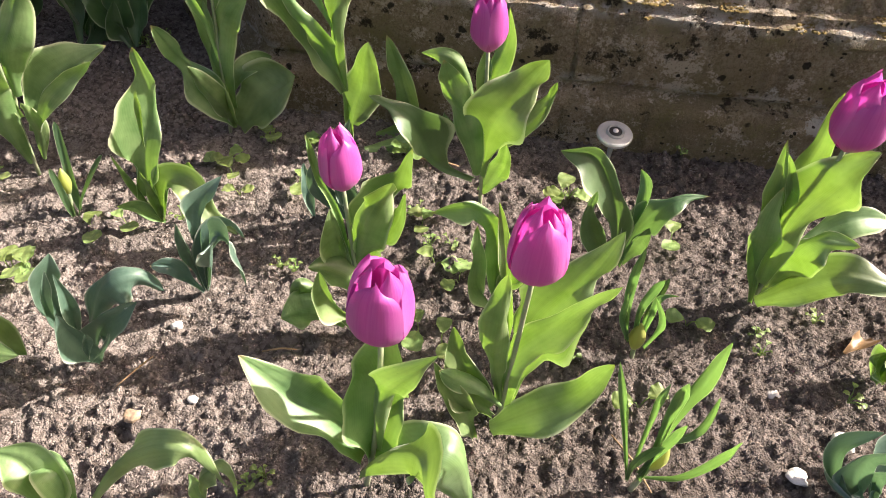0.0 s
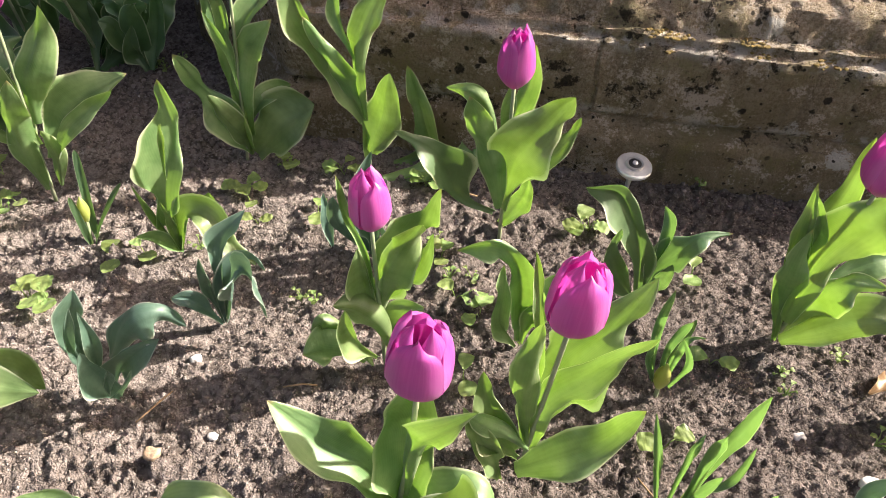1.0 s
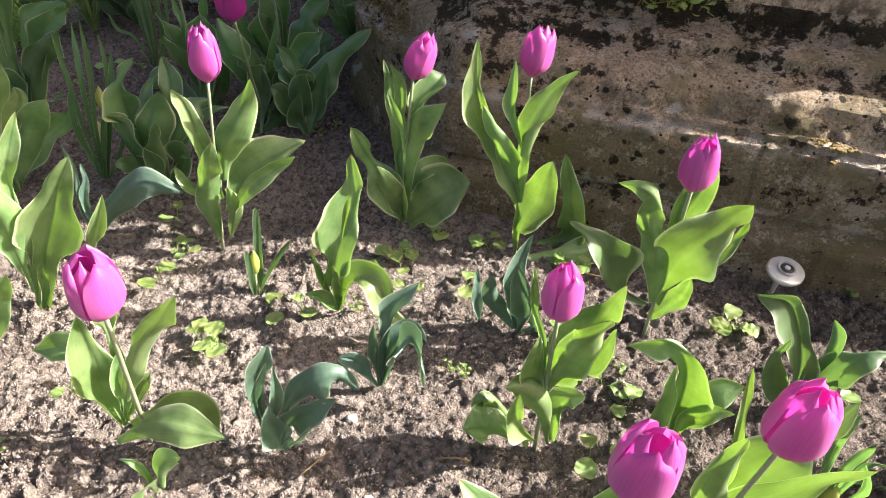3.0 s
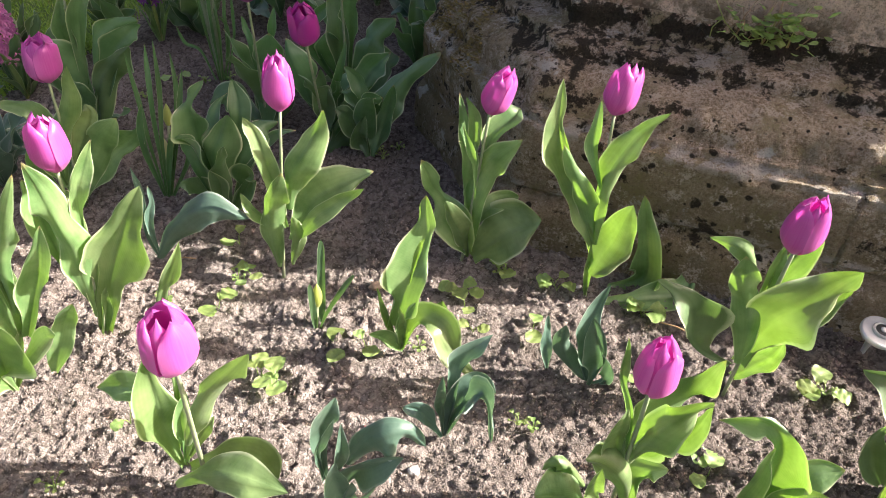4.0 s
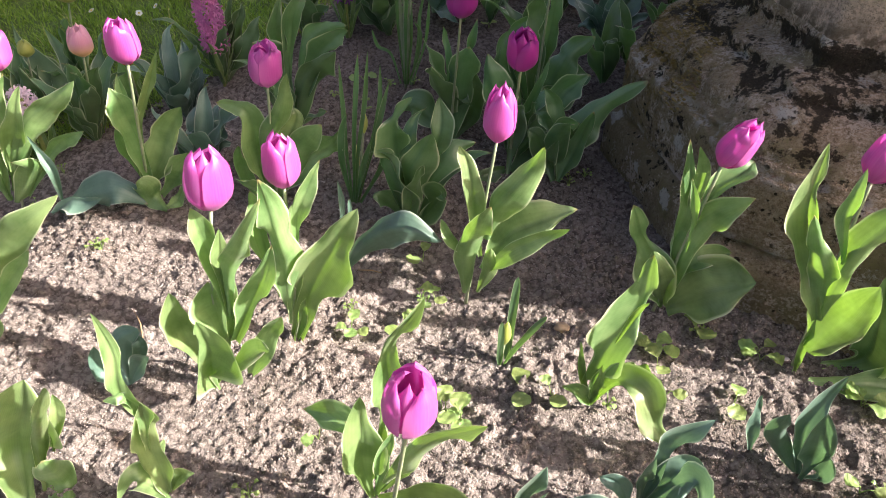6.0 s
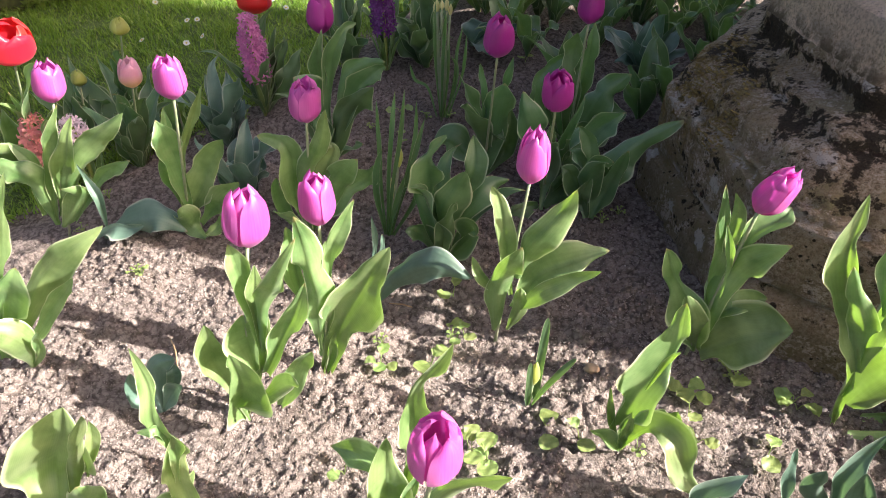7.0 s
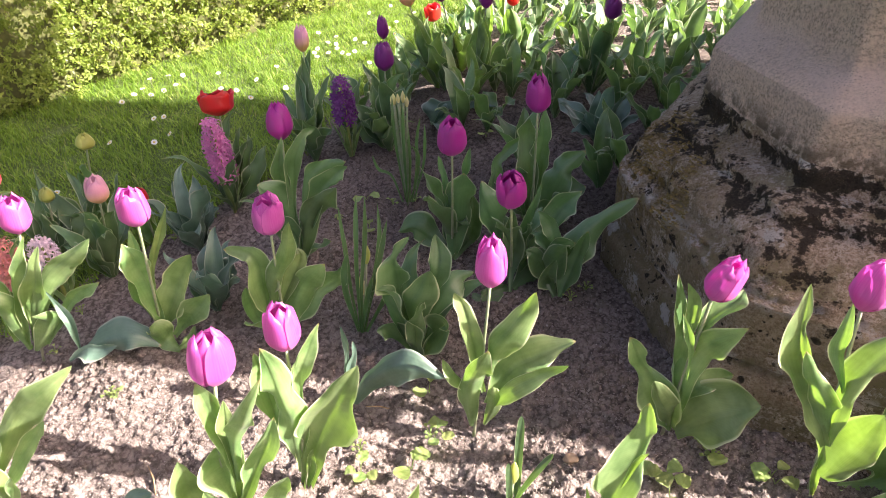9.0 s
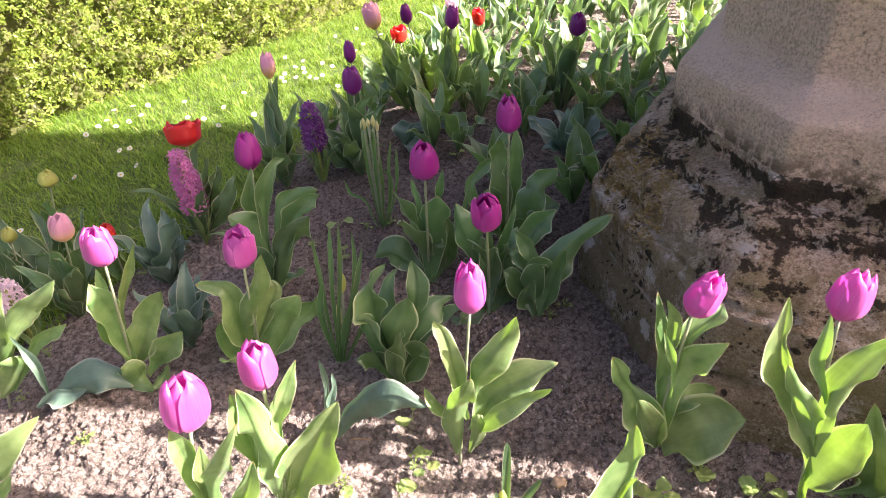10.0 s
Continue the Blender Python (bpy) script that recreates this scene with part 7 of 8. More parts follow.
# ---- plants: the sunlit rows behind ----
tulip((-0.835, 2.167), (-0.742, 2.013, 0.32), [
    (-0.89, 2.143, 0.26, 0.07, 0, dict(roll=-27)),
    (-0.721, 2.241, 0.18, 0.07, 0.02, dict(roll=25)),
    (-0.906, 2.105, 0.15, 0.056, 0, dict(roll=-23)),
    (-0.748, 2.109, 0.15, 0.063, 0, dict(roll=25)),
    (-0.812, 2.121, 0.24, 0.07, 0, dict(roll=13))], height=0.055, width=0.042, colour=VIOLET, material=LEAF_SHADED, fill=7, label='dark violet tulip with broad leaves behind the bed')
tulip((-1.357, 2.087), (-1.426, 2.043, 0.3), [
    (-1.512, 2.078, 0.15, 0.056, 0, dict(roll=-30)),
    (-1.419, 2.125, 0.2, 0.056, 0, dict(roll=-26)),
    (-1.302, 2.03, 0.2, 0.056, 0, dict(roll=21))], height=0.065, width=0.05, colour=PINK, opening=0.3, label='pink and yellow tulip opening in the sun')
tulip((-1.354, 2.256), (-1.326, 2.088, 0.3), [
    (-1.362, 2.202, 0.2, 0.063, 0, dict(roll=-4)),
    (-1.193, 2.055, 0.2, 0.056, 0, dict(roll=19)),
    (-1.415, 2.133, 0.1, 0.056, 0, dict(roll=-13))], height=0.055, width=0.034, colour=VIOLET, label='dark violet tulip behind the bed', opening=-0.05)
tulip((-1.179, 2.036), (-1.158, 2.08, 0.3), [
    (-1.087, 2.079, 0.2, 0.042, 0, dict(roll=27)),
    (-1.162, 1.953, 0.2, 0.042, 0, dict(roll=6)),
    (-1.055, 1.956, 0.12, 0.056, 0.02, dict(roll=25)),
    (-1.107, 1.909, 0.15, 0.07, 0, dict(roll=15))], height=0.055, width=0.038, colour=VIOLET, label='dark violet tulip behind the bed')
tulip((-1.173, 2.304), (-1.137, 2.233, 0.26), [
    (-1.222, 2.334, 0.15, 0.042, 0, dict(roll=-26)),
    (-1.119, 2.293, 0.15, 0.042, 0, dict(roll=29))], height=0.045, width=0.036, colour=RED, opening=0.3, label='small red tulip in the sunlit row')
tulip((-1.445, 2.293), (-1.45, 2.238, 0.18), [
    (-1.53, 2.294, 0.1, 0.042, 0, dict(roll=-30)),
    (-1.439, 2.349, 0.1, 0.042, 0, dict(roll=3))], height=0.045, width=0.05, colour=RED, opening=0.4, label='open red tulip in the sunlit row')
tulip((-1.38, 2.504), (-1.238, 2.249, 0.3), [
    (-1.386, 2.44, 0.15, 0.042, 0, dict(roll=-3)),
    (-1.3, 2.457, 0.15, 0.042, 0, dict(roll=26))], height=0.04, width=0.04, colour=HYACINTH_PALE, opening=0.2, label='pale lilac tulip in the sunlit row')
tulip((-1.759, 0.727), (-1.528, 0.688, 0.3), [
    (-1.625, 0.586, 0.08, 0.084, 0.04, dict(roll=21)),
    (-1.548, 0.703, 0.15, 0.056, 0, dict(roll=30)),
    (-1.681, 0.682, 0.12, 0.07, 0, dict(roll=26))], height=0.055, width=0.072, opening=0.35, colour=RED, label='open red tulip at the edge of the lawn')
tulip((-1.553, 0.998), (-1.523, 0.984, 0.1), [
    (-1.533, 1.022, 0.08, 0.042, 0, dict(roll=19)),
    (-1.586, 1.003, 0.07, 0.042, 0, dict(roll=-30))], height=0.035, width=0.03, colour=RED, label='small red tulip behind a purple one', clasp=0)
rng = random.Random(17)
for row in range(15):
    for col in range(9):
        x, y = -1.42 + col * 0.15 + rng.uniform(-0.05, 0.05) - 0.02 * row, 1.62 + row * 0.15 + rng.uniform(-0.05, 0.05)
        if lawn_side(x, y) > -0.08 or x > (-0.36 if y > 2.05 else -0.5) or (y < 2.0 and rng.random() < 0.55):
            continue
        lit = y > 1.9
        leaf_tuft((round(x, 3), round(y, 3)), [], LEAF if lit and rng.random() < 0.15 else LEAF_SHADED, "tulip plant with upright pale green leaves in the sunlit row" if lit else "bushy tulip plant with leaves in shaded green", seed=row * 9 + col, fill=5, group="plants behind the bed")

# ---- weeds ----
weed((-0.415, 0.672), 2)
weed((-0.373, 0.694), 2)
weed((-0.49, 0.596), 2)
weed((-0.463, 0.591), 2)
weed((-0.614, 0.692), 2)
weed((-0.617, 0.753), 7)
weed((-0.224, 0.905), 7)
weed((-0.26, 0.817), 2)
weed((-0.277, 0.844), 2)
weed((-0.14, 0.916), 2)
weed((0.001, 0.895), 2)
weed((0.25, 0.822), 2)
weed((-0.235, 0.775), 2)
weed((-0.485, 0.597), 2)
weed((0.041, 0.733), 2)
weed((0.057, 0.696), 7)
weed((0.068, 0.665), 2)
weed((0.102, 0.638), 2)
weed((0.033, 0.761), 7)
weed((0.392, 0.598), 2)
weed((0.554, 0.619), 7)
weed((0.474, 0.59), 7)
weed((0.474, 0.561), 7)
weed((0.238, 0.528), 7)
weed((0.228, 0.543), 7)
weed((-0.077, 0.352), 7)
weed((-0.091, 0.341), 7)
weed((0.242, 0.828), 2)
weed((0.56, 0.506), 7)
weed((0.439, 0.947), 7)
weed((-0.115, 0.635), 7)
weed((0.392, 0.743), 2)
weed((0.088, 0.699), 7)
weed((0.319, 0.475), 2)
weed((0.088, 0.541), 2)
weed((0.059, 0.551), 2)
weed((-0.61, 0.757), 2)
weed((-0.7, 0.682), 7)
weed((-0.672, 0.642), 2)
weed((-0.615, 0.693), 2)
weed((-0.219, 0.91), 7)
weed((-0.27, 0.842), 2)
weed((-0.133, 0.906), 2)
weed((-1.392, 0.619), 7)
weed((-1.164, 0.583), 7)
weed((-1.006, 1.751), 2)
weed((-0.536, 1.168), 7)
weed((-1.424, 1.069), 7)
weed((-1.481, 0.733), 7)
weed((-1.041, 1.207), 2)
weed((-1.663, 1.159), 7)
weed((-0.602, 0.769), 2)
weed((-0.68, 0.652), 2)
weed((-1.155, 0.585), 7)
weed((-0.63, 0.374), 7)
weed((-0.459, 0.593), 2)
weed((-0.606, 0.477), 2)
weed((-0.299, 0.714), 7)
weed((0.006, 0.892), 2)
weed((0.01, 0.751), 2)
weed((-0.151, 0.801), 2)
weed((-0.135, 0.637), 7)
weed((0.001, 0.891), 2)
weed((0.254, 0.822), 7)
weed((-1.055, 1.328), 7)
weed((-1.130, 1.321), 2)
weed((-1.011, 1.363), 7)
weed((-0.519, 1.208), 7)
weed((-0.557, 1.188), 7)
weed((-1.504, 1.154), 7)
weed((-1.531, 1.034), 7)
weed((-0.666, 0.836), 2)
weed((-0.227, 0.911), 2)
weed((-1.132, 1.209), 7)

# ---- daisies in the lawn ----
daisy(-2.533, 1.815)
daisy(-2.479, 1.732)
daisy(-2.481, 1.866)
daisy(-2.41, 1.778)
daisy(-2.376, 1.814)
daisy(-2.473, 1.929)
daisy(-2.482, 1.63)
daisy(-2.207, 1.567)
daisy(-2.045, 1.51)
daisy(-2.025, 1.841)
daisy(-2.125, 1.869)
daisy(-2.116, 1.998)
daisy(-2.138, 2.114)
daisy(-1.972, 1.977)
daisy(-2.096, 2.458)
daisy(-2.261, 2.559)
daisy(-2.131, 2.526)
daisy(-2.131, 2.444)
daisy(-2.05, 2.274)
daisy(-2.125, 2.386)
daisy(-2.179, 1.369)
daisy(-2.484, 1.686)
daisy(-2.407, 1.706)
daisy(-2.314, 1.974)
daisy(-1.977, 2.376)
daisy(-1.949, 2.407)
daisy(-1.969, 2.509)
daisy(-2.034, 2.544)
daisy(-2.168, 3.031)
daisy(-2.213, 2.924)
daisy(-1.865, 3.298)
daisy(-2.048, 1.068)
daisy(-2.189, 1.591)
daisy(-2.068, 1.433)
daisy(-2.19, 1.869)
daisy(-1.932, 2.341)
daisy(-1.808, 2.298)
daisy(-2.053, 2.747)
daisy(-1.958, 2.713)
daisy(-1.986, 2.791)
daisy(-1.893, 2.674)
daisy(-1.971, 2.944)
daisy(-2.105, 2.319)
daisy(-2.029, 2.339)
daisy(-2.039, 2.408)
daisy(-1.981, 0.783)
daisy(-1.892, 0.737)
daisy(-1.809, 0.752)
daisy(-2.003, 1.043)
daisy(-1.853, 0.761)

# ---- hyacinths ----
hyacinth((-1.48, 1.2), 0.1, 0.15, HYACINTH_PINK, "pink hyacinth spike at the edge of the bed")
hyacinth((-1.32, 1.52), 0.12, 0.11, HYACINTH_DARK, "dark purple hyacinth spike among tulips")
hyacinth((-1.559, 0.753), 0.1, 0.07, HYACINTH_PALE, "pale pink hyacinth behind a purple tulip")
hyacinth((-1.623, 0.706), 0.1, 0.09, HYACINTH_CORAL, "fading coral hyacinth at the lawn edge")

# ---- small things ----
lamp = thing("garden_lamp", (0.319, 0.935, 0.0), "round scuffed metal solar garden lamp leaning at the stone", "lamp")
face_turn = Vector((0.03, -0.16, 0.98)).to_track_quat("Z", "X").to_matrix()


def lathe(name, profile, material, parent, label, centre, turn, sides=36):
    verts = []
    for r, z in profile:
        for j in range(sides):
            a = 6.2832 * j / sides
            verts.append(centre + turn @ Vector((r * math.cos(a), r * math.sin(a), z)))
    faces = grid_faces(len(profile), sides, True)
    faces.append(tuple(range(sides))[::-1])
    faces.append(tuple(range((len(profile) - 1) * sides, len(profile) * sides)))
    ob = mesh_object(name, verts, faces, material, parent, label, smooth=False)
    return ob


lamp_at = Vector((0, -0.02, 0.055))
disc = lathe("disc", [(0.0255, -0.006), (0.0275, -0.003), (0.0275, 0.001), (0.026, 0.003), (0.016, 0.0035)], SILVER, lamp, "scuffed silver disc", lamp_at, face_turn)
lathe("ring", [(0.014, 0.002), (0.014, 0.0062), (0.0125, 0.0075), (0.0105, 0.0068), (0.0102, 0.0046)], CLEAR, disc, "raised pale ring", lamp_at, face_turn)
lathe("lens", [(0.0098, 0.004), (0.0098, 0.0062), (0.006, 0.0068), (0.003, 0.0066)], BLACK, disc, "dark lens", lamp_at, face_turn)
lathe("bulb", [(0.0042, 0.0066), (0.0042, 0.0082), (0.0025, 0.0092)], SILVER, disc, "", lamp_at, face_turn)
lathe("spike", [(0.003, 0.0), (0.005, 0.03), (0.0055, 0.05)], CLEAR, lamp, "clouded plastic post", Vector((0.004, 0.002, -0.012)), Matrix.Identity(3), 14)

# weeds that root in the joint of the stone
wall_weed = thing("wall_weed", (0.077, 1.16, 0.34), "trailing weed with small round leaves in a stone joint", "weed")
rng = random.Random(21)
for i in range(90):
    p = Vector((rng.gauss(0, 0.036), rng.gauss(-0.014, 0.012), 0.004 + abs(rng.gauss(0, 0.028))))
    a = rng.uniform(0, 6.28)
    size = rng.uniform(0.009, 0.019)
    leaf(wall_weed, p, p + Vector((math.cos(a) * size, -abs(math.sin(a)) * size * 0.5, rng.uniform(-0.3, 0.8) * size)), size, 0.001, fold=0.1, material=WEED, blunt=True, wide=0.5, rng=rng)
for i in range(12):
    x = rng.gauss(0.01, 0.03)
    p = Vector((x, 0, 0.0))
    q = Vector((x + rng.gauss(0, 0.02), -0.01, rng.uniform(0.03, 0.075)))
    tube("stem", [p, p.lerp(q, 0.5) + Vector((rng.gauss(0, 0.006), 0, 0)), q], [0.0009, 0.0008, 0.0006], DRY if i % 3 else STEM_PALE, wall_weed, "", 5)
tube("stem", [Vector((0.0, 0, 0.01)), Vector((-0.03, -0.02, 0.008)), Vector((-0.06, -0.015, 0.03)), Vector((-0.09, 0, 0.07))], [0.001, 0.001, 0.0009, 0.0007], STEM_PALE, wall_weed, "long bare trailing stalk", 5)


def moss_patch(points, label):
    """Cushions of moss: many small rounded tufts joined in one sheet."""
    verts, faces = [], []
    for p, r in points:
        k = len(verts)
        for ring in range(4):
            v = ring / 3
            for j in range(7):
                a = 6.283 * j / 7
                rr = r * math.cos(v * 1.4) * (1 + 0.2 * noise.noise(p * 90 + Vector((j, ring, 0))))
                verts.append(p + Vector((rr * math.cos(a), rr * math.sin(a), r * 0.55 * math.sin(v * 1.4))))
        faces += [tuple(k + a for a in f) for f in grid_faces(4, 7, True)]
        faces.append(tuple(range(k + 21, k + 28)))
    return tagged(mesh_object("moss", verts, faces, MOSS), label, "moss", kind="stuff")


rng = random.Random(33)
LEDGE = [v for v in ped_verts if 0.208 < v.z < 0.234 and v.y < 1.2 and 0.31 < v.x < 0.85]
pts = []
for i in range(1500):
    q = rng.choice(LEDGE)
    if noise.noise(Vector((q.x * 14, q.z * 60, 5))) > 0.1:
        pts.append((q + Vector((rng.gauss(0, 0.002), rng.gauss(0, 0.002), -0.001)), rng.uniform(0.0015, 0.0042)))
moss_patch(pts, "brown-green moss cushions along the ledge of the stone")
CORNER = [v for v in ped_verts if 0.17 < v.z < 0.34 and (v - Vector((-0.48, 1.3, 0.265))).length < 0.17]
pts = []
for i in range(2600):
    q = rng.choice(CORNER)
    if noise.noise(q * 17 + Vector((2, 0, 0))) > 0.12:
        pts.append((q + Vector((rng.gauss(0, 0.002), rng.gauss(0, 0.002), -0.001)), rng.uniform(0.0014, 0.0038)))
moss_patch(pts, "brown moss on the corner of the stone moulding")

for (x, y, a, length) in ((-0.256, 0.455, 60, 0.05), (-0.72, 0.76, 20, 0.04), (0.05, 0.87, 170, 0.07), (-0.95, 0.49, 150, 0.06), (0.3, 0.4, 120, 0.07), (-0.1, 0.5, 10, 0.04)):
    twig = thing("twig", (x, y, ground_height(x, y) + 0.012), "short dry twig lying on the soil", "twig", "dry twigs")
    d = Vector((math.cos(radians(a)), math.sin(radians(a)), 0)) * length * 0.5
    tube("stalk", [-d, Vector((0.002, 0.002, 0.002)), d], [0.0009, 0.0013, 0.0008], DRY, twig, "", 6)


# ---- stones and dead leaves on the soil ----
PEBBLE = make("pale_pebble", plain_build((0.5, 0.47, 0.43), (0.72, 0.69, 0.64), 90.0, 0.8, 0.6, 0.002))
BROWN_PEBBLE = make("brown_pebble", plain_build((0.3, 0.21, 0.13), (0.42, 0.32, 0.22), 90.0, 0.85, 0.6, 0.002))
DEAD = leafy("dead_leaf", (0.2, 0.11, 0.05), (0.32, 0.19, 0.09), (0.4, 0.22, 0.08), rim=(0.3, 0.18, 0.08), veins=12.0, through_amount=0.25)


def pebble(x, y, r, material, label):
    bm = bmesh.new()
    bmesh.ops.create_icosphere(bm, subdivisions=3, radius=1.0)
    off = Vector((x * 40, y * 40, 0))
    for v in bm.verts:
        k = 1 + 0.4 * noise.noise(v.co * 1.3 + off) + 0.12 * noise.noise(v.co * 3.5 + off)
        v.co = Vector((v.co.x * r * 1.2, v.co.y * r, v.co.z * r * 0.65)) * k
    me = bpy.data.meshes.new("pebble")
    bm.to_mesh(me)
    bm.free()
    me.shade_smooth()
    me.materials.append(material)
    ob = new("pebble", me)
    ob.location = (x, y, ground_height(x, y) + crumb(x, y) + r * 0.3)
    return tagged(ob, label, "stone", "pebbles on the soil")


for x, y, r in ((0.543, 0.458, 0.011), (0.48, 0.411, 0.009), (0.48, 0.512, 0.007), (-0.241, 0.533, 0.006), (-0.184, 0.434, 0.005), (-0.424, 0.466, 0.006), (-0.099, 0.927, 0.005)):
    pebble(x, y, r, PEBBLE, "small whitish pebble lying on the soil")
for x, y, r in ((-0.236, 0.4, 0.008), (-0.406, 0.812, 0.009)):
    pebble(x, y, r, BROWN_PEBBLE, "small brown stone half sunk in the soil")
for x, y, a in ((0.594, 0.588, 40),):
    dead = thing("dead_leaf", (x, y, ground_height(x, y) + crumb(x, y) + 0.004), "curled brown dead leaf on the soil", "leaf", "dead leaves")
    d = Vector((math.cos(radians(a)), math.sin(radians(a)), 0)) * 0.022
    leaf(dead, -d, d, 0.028, 0.008, fold=0.8, wave=0.2, curl=0.5, material=DEAD, rng=rng, wide=0.5, name="blade")


# ---- hedge leaves, grass and crumbs ----
def quads_object(name, verts, faces, material, parent=None, label="", category="", kind="stuff"):
    ob = mesh_object(name, verts, faces, material, parent, label, smooth=False)
    return tagged(ob, category=category, kind=kind)


HEDGE_A, HEDGE_B = Vector((-2.84, 0.95, 0)), Vector((-2.2, 3.9, 0))
rng = random.Random(5)
along = (HEDGE_B - HEDGE_A).normalized()
back = Vector((-along.y, along.x, 0))
lv, lf = [], []
run = (HEDGE_B - HEDGE_A).length
for i in range(9500):
    # one sprig: a tuft of small leaves round a twig end
    s, h = rng.uniform(-0.6, run + 0.3), rng.random() ** 0.9 * 0.74
    lump = 0.07 * noise.noise(Vector((s * 2.2, h * 3, 0))) + 0.09 * noise.noise(Vector((s * 7, h * 7, 3))) + 0.07 * noise.noise(Vector((s * 16, h * 16, 7)))
    depth = lump + rng.random() ** 1.4 * 0.08 + (0.07 * (1 - h / 0.3) if h < 0.3 else 0)
    c = HEDGE_A + along * s + back * depth + Vector((0, 0, -0.11 + h))
    out = (Vector((rng.gauss(0, 0.5), rng.gauss(0, 0.5), rng.gauss(0.5, 0.4))) - back * 0.8).normalized()
    for j in range(7):
        n = (out + Vector((rng.gauss(0, 0.45), rng.gauss(0, 0.45), rng.gauss(0, 0.45)))).normalized()
        a = n.orthogonal().normalized()
        a.rotate(Matrix.Rotation(rng.uniform(0, 6.28), 3, n))
        b = n.cross(a)
        size = rng.uniform(0.006, 0.0115)
        p = c + a * size * 1.1 + out * rng.uniform(-0.012, 0.012)
        k = len(lv)
        lv += [p - a * size, p + b * size * 0.5 + n * 0.0015, p + a * size, p - b * size * 0.5 + n * 0.0015]
        lf.append((k, k + 1, k + 2, k + 3))
for i in range(5000):
    s, d = rng.uniform(-0.6, run + 0.3), rng.uniform(0, 0.7)
    p = HEDGE_A + along * s + back * d + Vector((0, 0, 0.6 + rng.gauss(0, 0.02)))
    n = Vector((rng.gauss(0, 0.6), rng.gauss(0, 0.6), 1)).normalized()
    a = n.orthogonal().normalized()
    b = n.cross(a)
    size = rng.uniform(0.01, 0.016)
    k = len(lv)
    lv += [p - a * size, p + b * size * 0.5, p + a * size, p - b * size * 0.5]
    lf.append((k, k + 1, k + 2, k + 3))
hedge_leaves = quads_object("leaves", [v - hedge.location for v in lv], lf, HEDGE, hedge)
# dark backing sheet behind the leaves, in place of the hedge's inner shade
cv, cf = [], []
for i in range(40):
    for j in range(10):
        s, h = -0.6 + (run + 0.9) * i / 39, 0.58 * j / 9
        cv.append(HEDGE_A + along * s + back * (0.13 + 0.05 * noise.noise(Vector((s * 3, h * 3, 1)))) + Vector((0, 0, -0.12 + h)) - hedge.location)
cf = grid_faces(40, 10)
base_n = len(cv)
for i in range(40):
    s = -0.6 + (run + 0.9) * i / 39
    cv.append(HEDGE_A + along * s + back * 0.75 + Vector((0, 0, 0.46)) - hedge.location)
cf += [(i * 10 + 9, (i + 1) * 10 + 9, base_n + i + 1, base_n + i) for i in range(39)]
mesh_object("twig_core", cv, cf, HEDGE_CORE, hedge, "dark sheet standing in for the shaded inside of the hedge")

rng = random.Random(8)
gv, gf = [], []
count = 0
while count < 56000:
    x, y = rng.uniform(-3.1, -1.4), rng.uniform(0.5, 4.2)
    side_in = lawn_side(x, y)
    if side_in < -0.015 + rng.gauss(0, 0.012):
        continue
    if (Vector((x, y, 0)) - HEDGE_A).dot(back) > 0.1:
        continue
    count += 1
    z = ground_height(x, y) + 0.008
    h = rng.uniform(0.012, 0.042) * (0.85 + 0.9 * noise.noise(Vector((x * 9, y * 9, 0))))
    az = rng.uniform(0, 6.28)
    d, w = Vector((math.cos(az), math.sin(az), 0)), Vector((-math.sin(az), math.cos(az), 0)) * rng.uniform(0.001, 0.0024)
    bend = rng.uniform(0.3, 1.7) * h
    p = Vector((x, y, z))
    m = p + d * bend * 0.3 + Vector((0, 0, h * 0.6))
    t = p + d * bend + Vector((0, 0, h))
    k = len(gv)
    gv += [p - w, p + w, m + w * 0.8, m - w * 0.8, t]
    gf += [(k, k + 1, k + 2, k + 3), (k + 3, k + 2, k + 4)]
grass = quads_object("grass", gv, gf, BLADE, None, "fine green lawn grass beside the flower bed", "grass")

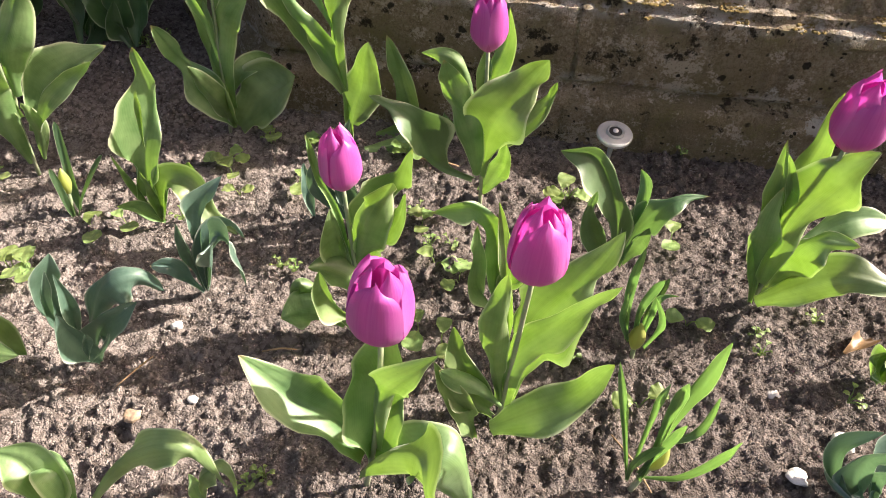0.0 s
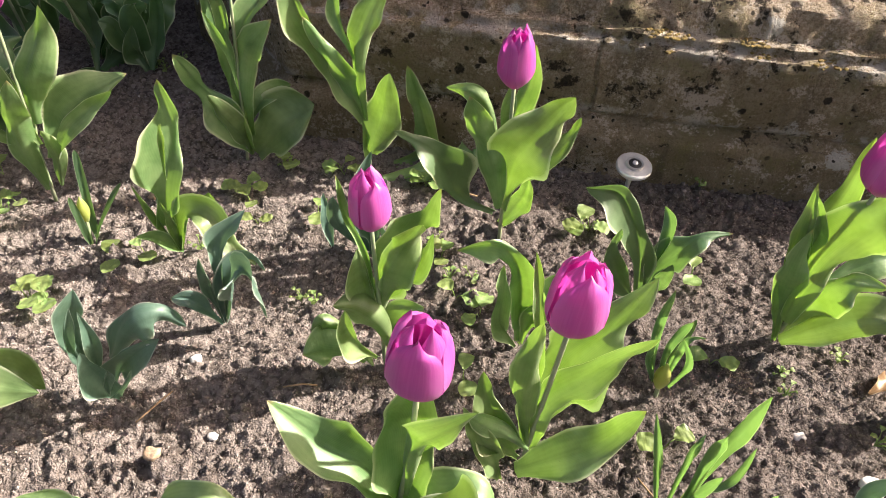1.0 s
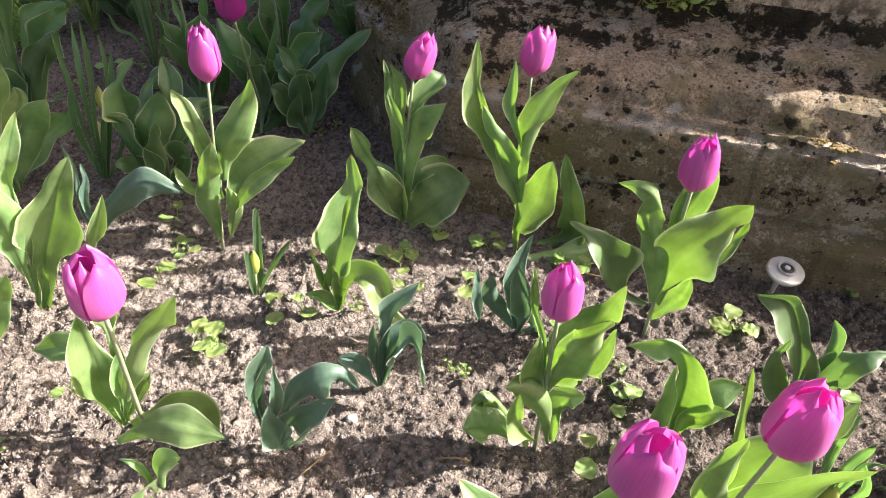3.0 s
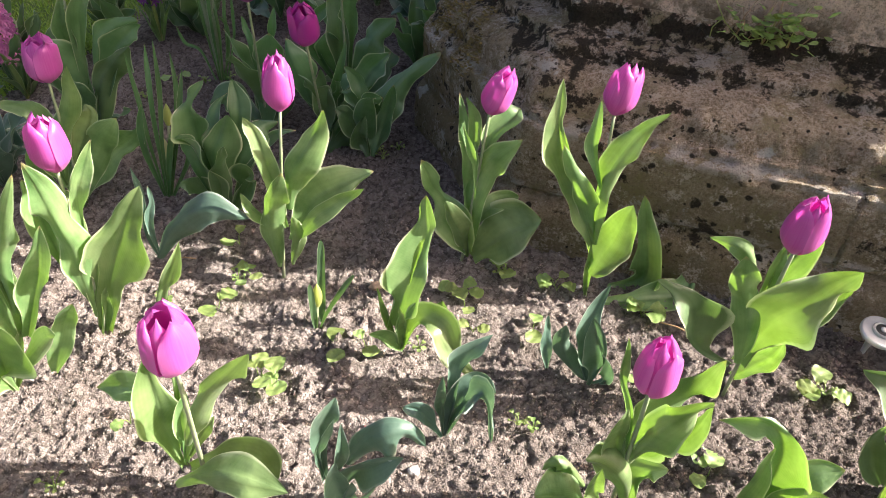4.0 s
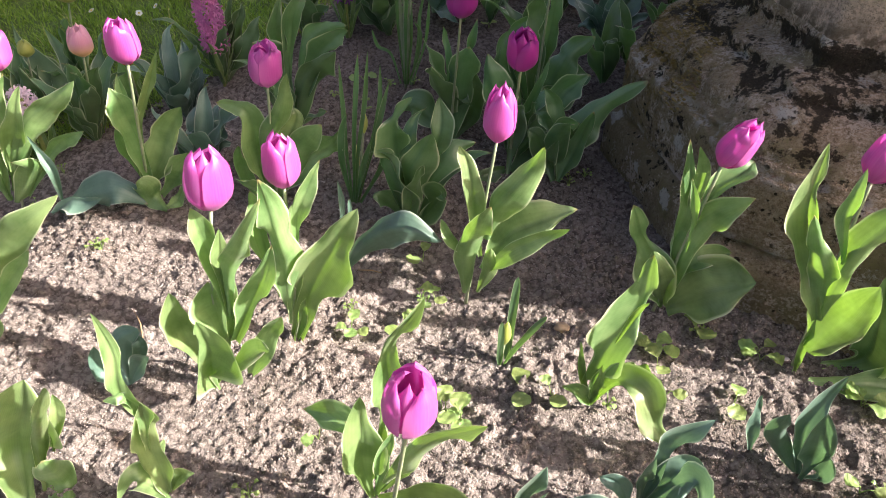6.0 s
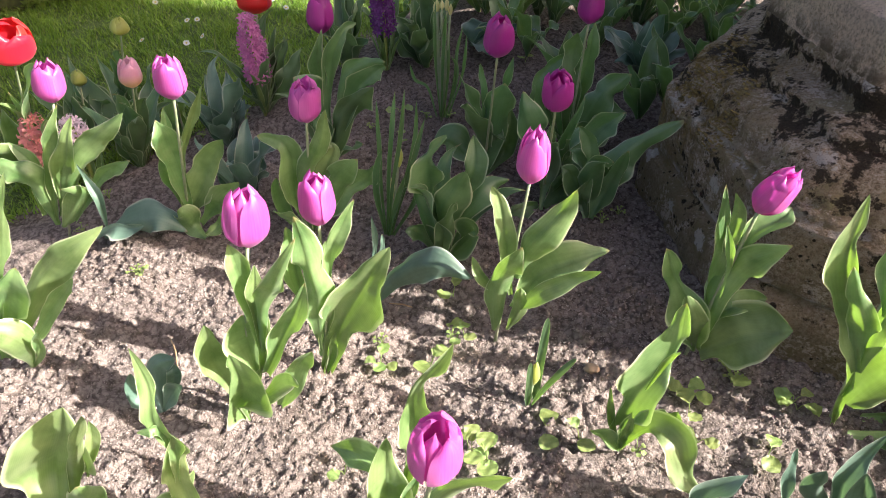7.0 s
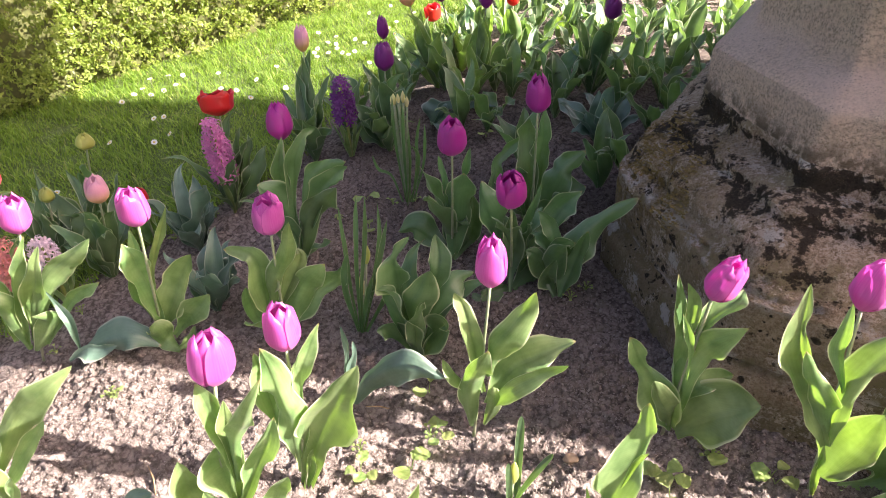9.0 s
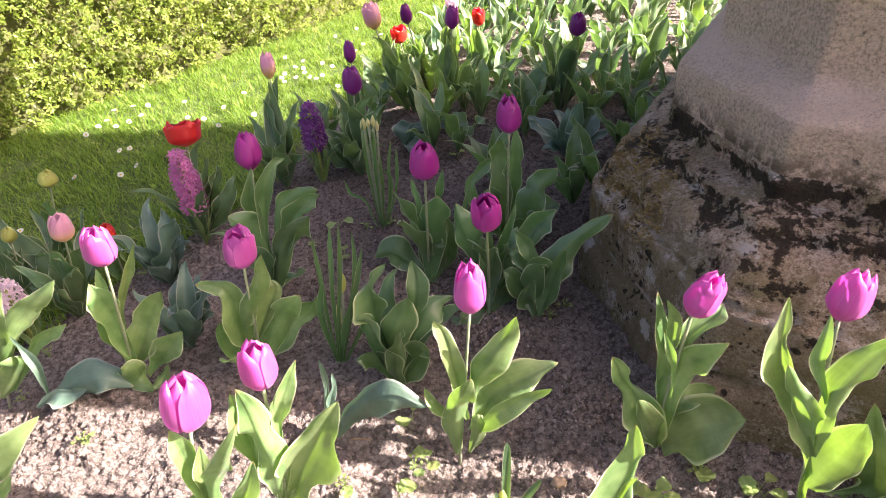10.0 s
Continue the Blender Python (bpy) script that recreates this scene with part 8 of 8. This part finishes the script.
rng = random.Random(9)
ico = bmesh.new()
bmesh.ops.create_icosphere(ico, subdivisions=1, radius=1.0)
ico_v = [v.co.copy() for v in ico.verts]
ico.verts.index_update()
ico_f = [tuple(v.index for v in f.verts) for f in ico.faces]
ico.free()
shapes = []
for i in range(24):
    sx, sy, sz = rng.uniform(0.8, 1.25), rng.uniform(0.8, 1.25), rng.uniform(0.65, 0.95)
    off = Vector((i * 3.1, 0, 0))
    shapes.append([Vector((v.x * sx, v.y * sy, v.z * sz)) * (1 + 0.55 * noise.noise(v * 1.7 + off) + rng.uniform(-0.28, 0.28)) for v in ico_v])
octa = [Vector(v) for v in ((1, 0, 0), (0, 1, 0), (-1, 0, 0), (0, -1, 0), (0, 0, 1))]
octa_f = [(0, 1, 4), (1, 2, 4), (2, 3, 4), (3, 0, 4)]
tiny = [[Vector((v.x * rng.uniform(0.6, 1.4), v.y * rng.uniform(0.6, 1.4), v.z * rng.uniform(0.5, 1.1))) for v in octa] for i in range(24)]
sv, sf = [], []
for i in range(230000):
    x, y = rng.uniform(-1.6, 0.85), rng.uniform(0.1, 2.2)
    if i > 50000:
        x, y = rng.uniform(-1.3, 0.75), rng.uniform(0.2, 1.0) if i % 2 else rng.uniform(0.9, 1.6)
    if lawn_side(x, y) > 0 or noise.noise(Vector((x * 9, y * 9, 4))) < rng.uniform(-1.3, 0.3):
        continue
    small = i % 6 > 0
    r = rng.uniform(0.0009, 0.0022) if small else min(0.0013 + rng.expovariate(1 / 0.0009), 0.0065)
    px, py, pz = x, y, ground_height(x, y) + crumb(x, y) + r * (-0.1 if small else 0.1)
    a = rng.uniform(0, 6.28)
    ca, sa = math.cos(a) * r, math.sin(a) * r
    k = len(sv)
    shape, shape_f = (tiny[i % 24], octa_f) if small else (shapes[i % 24], ico_f)
    sv += [(px + v.x * ca - v.y * sa, py + v.x * sa + v.y * ca, pz + v.z * r) for v in shape]
    sf += [tuple(k + b for b in f) for f in shape_f]
crumbs = tagged(mesh_object("soil_crumbs", sv, sf, CLOD, None, "loose grey-brown clods and small stones on the bed", smooth=False), category="soil", kind="stuff")
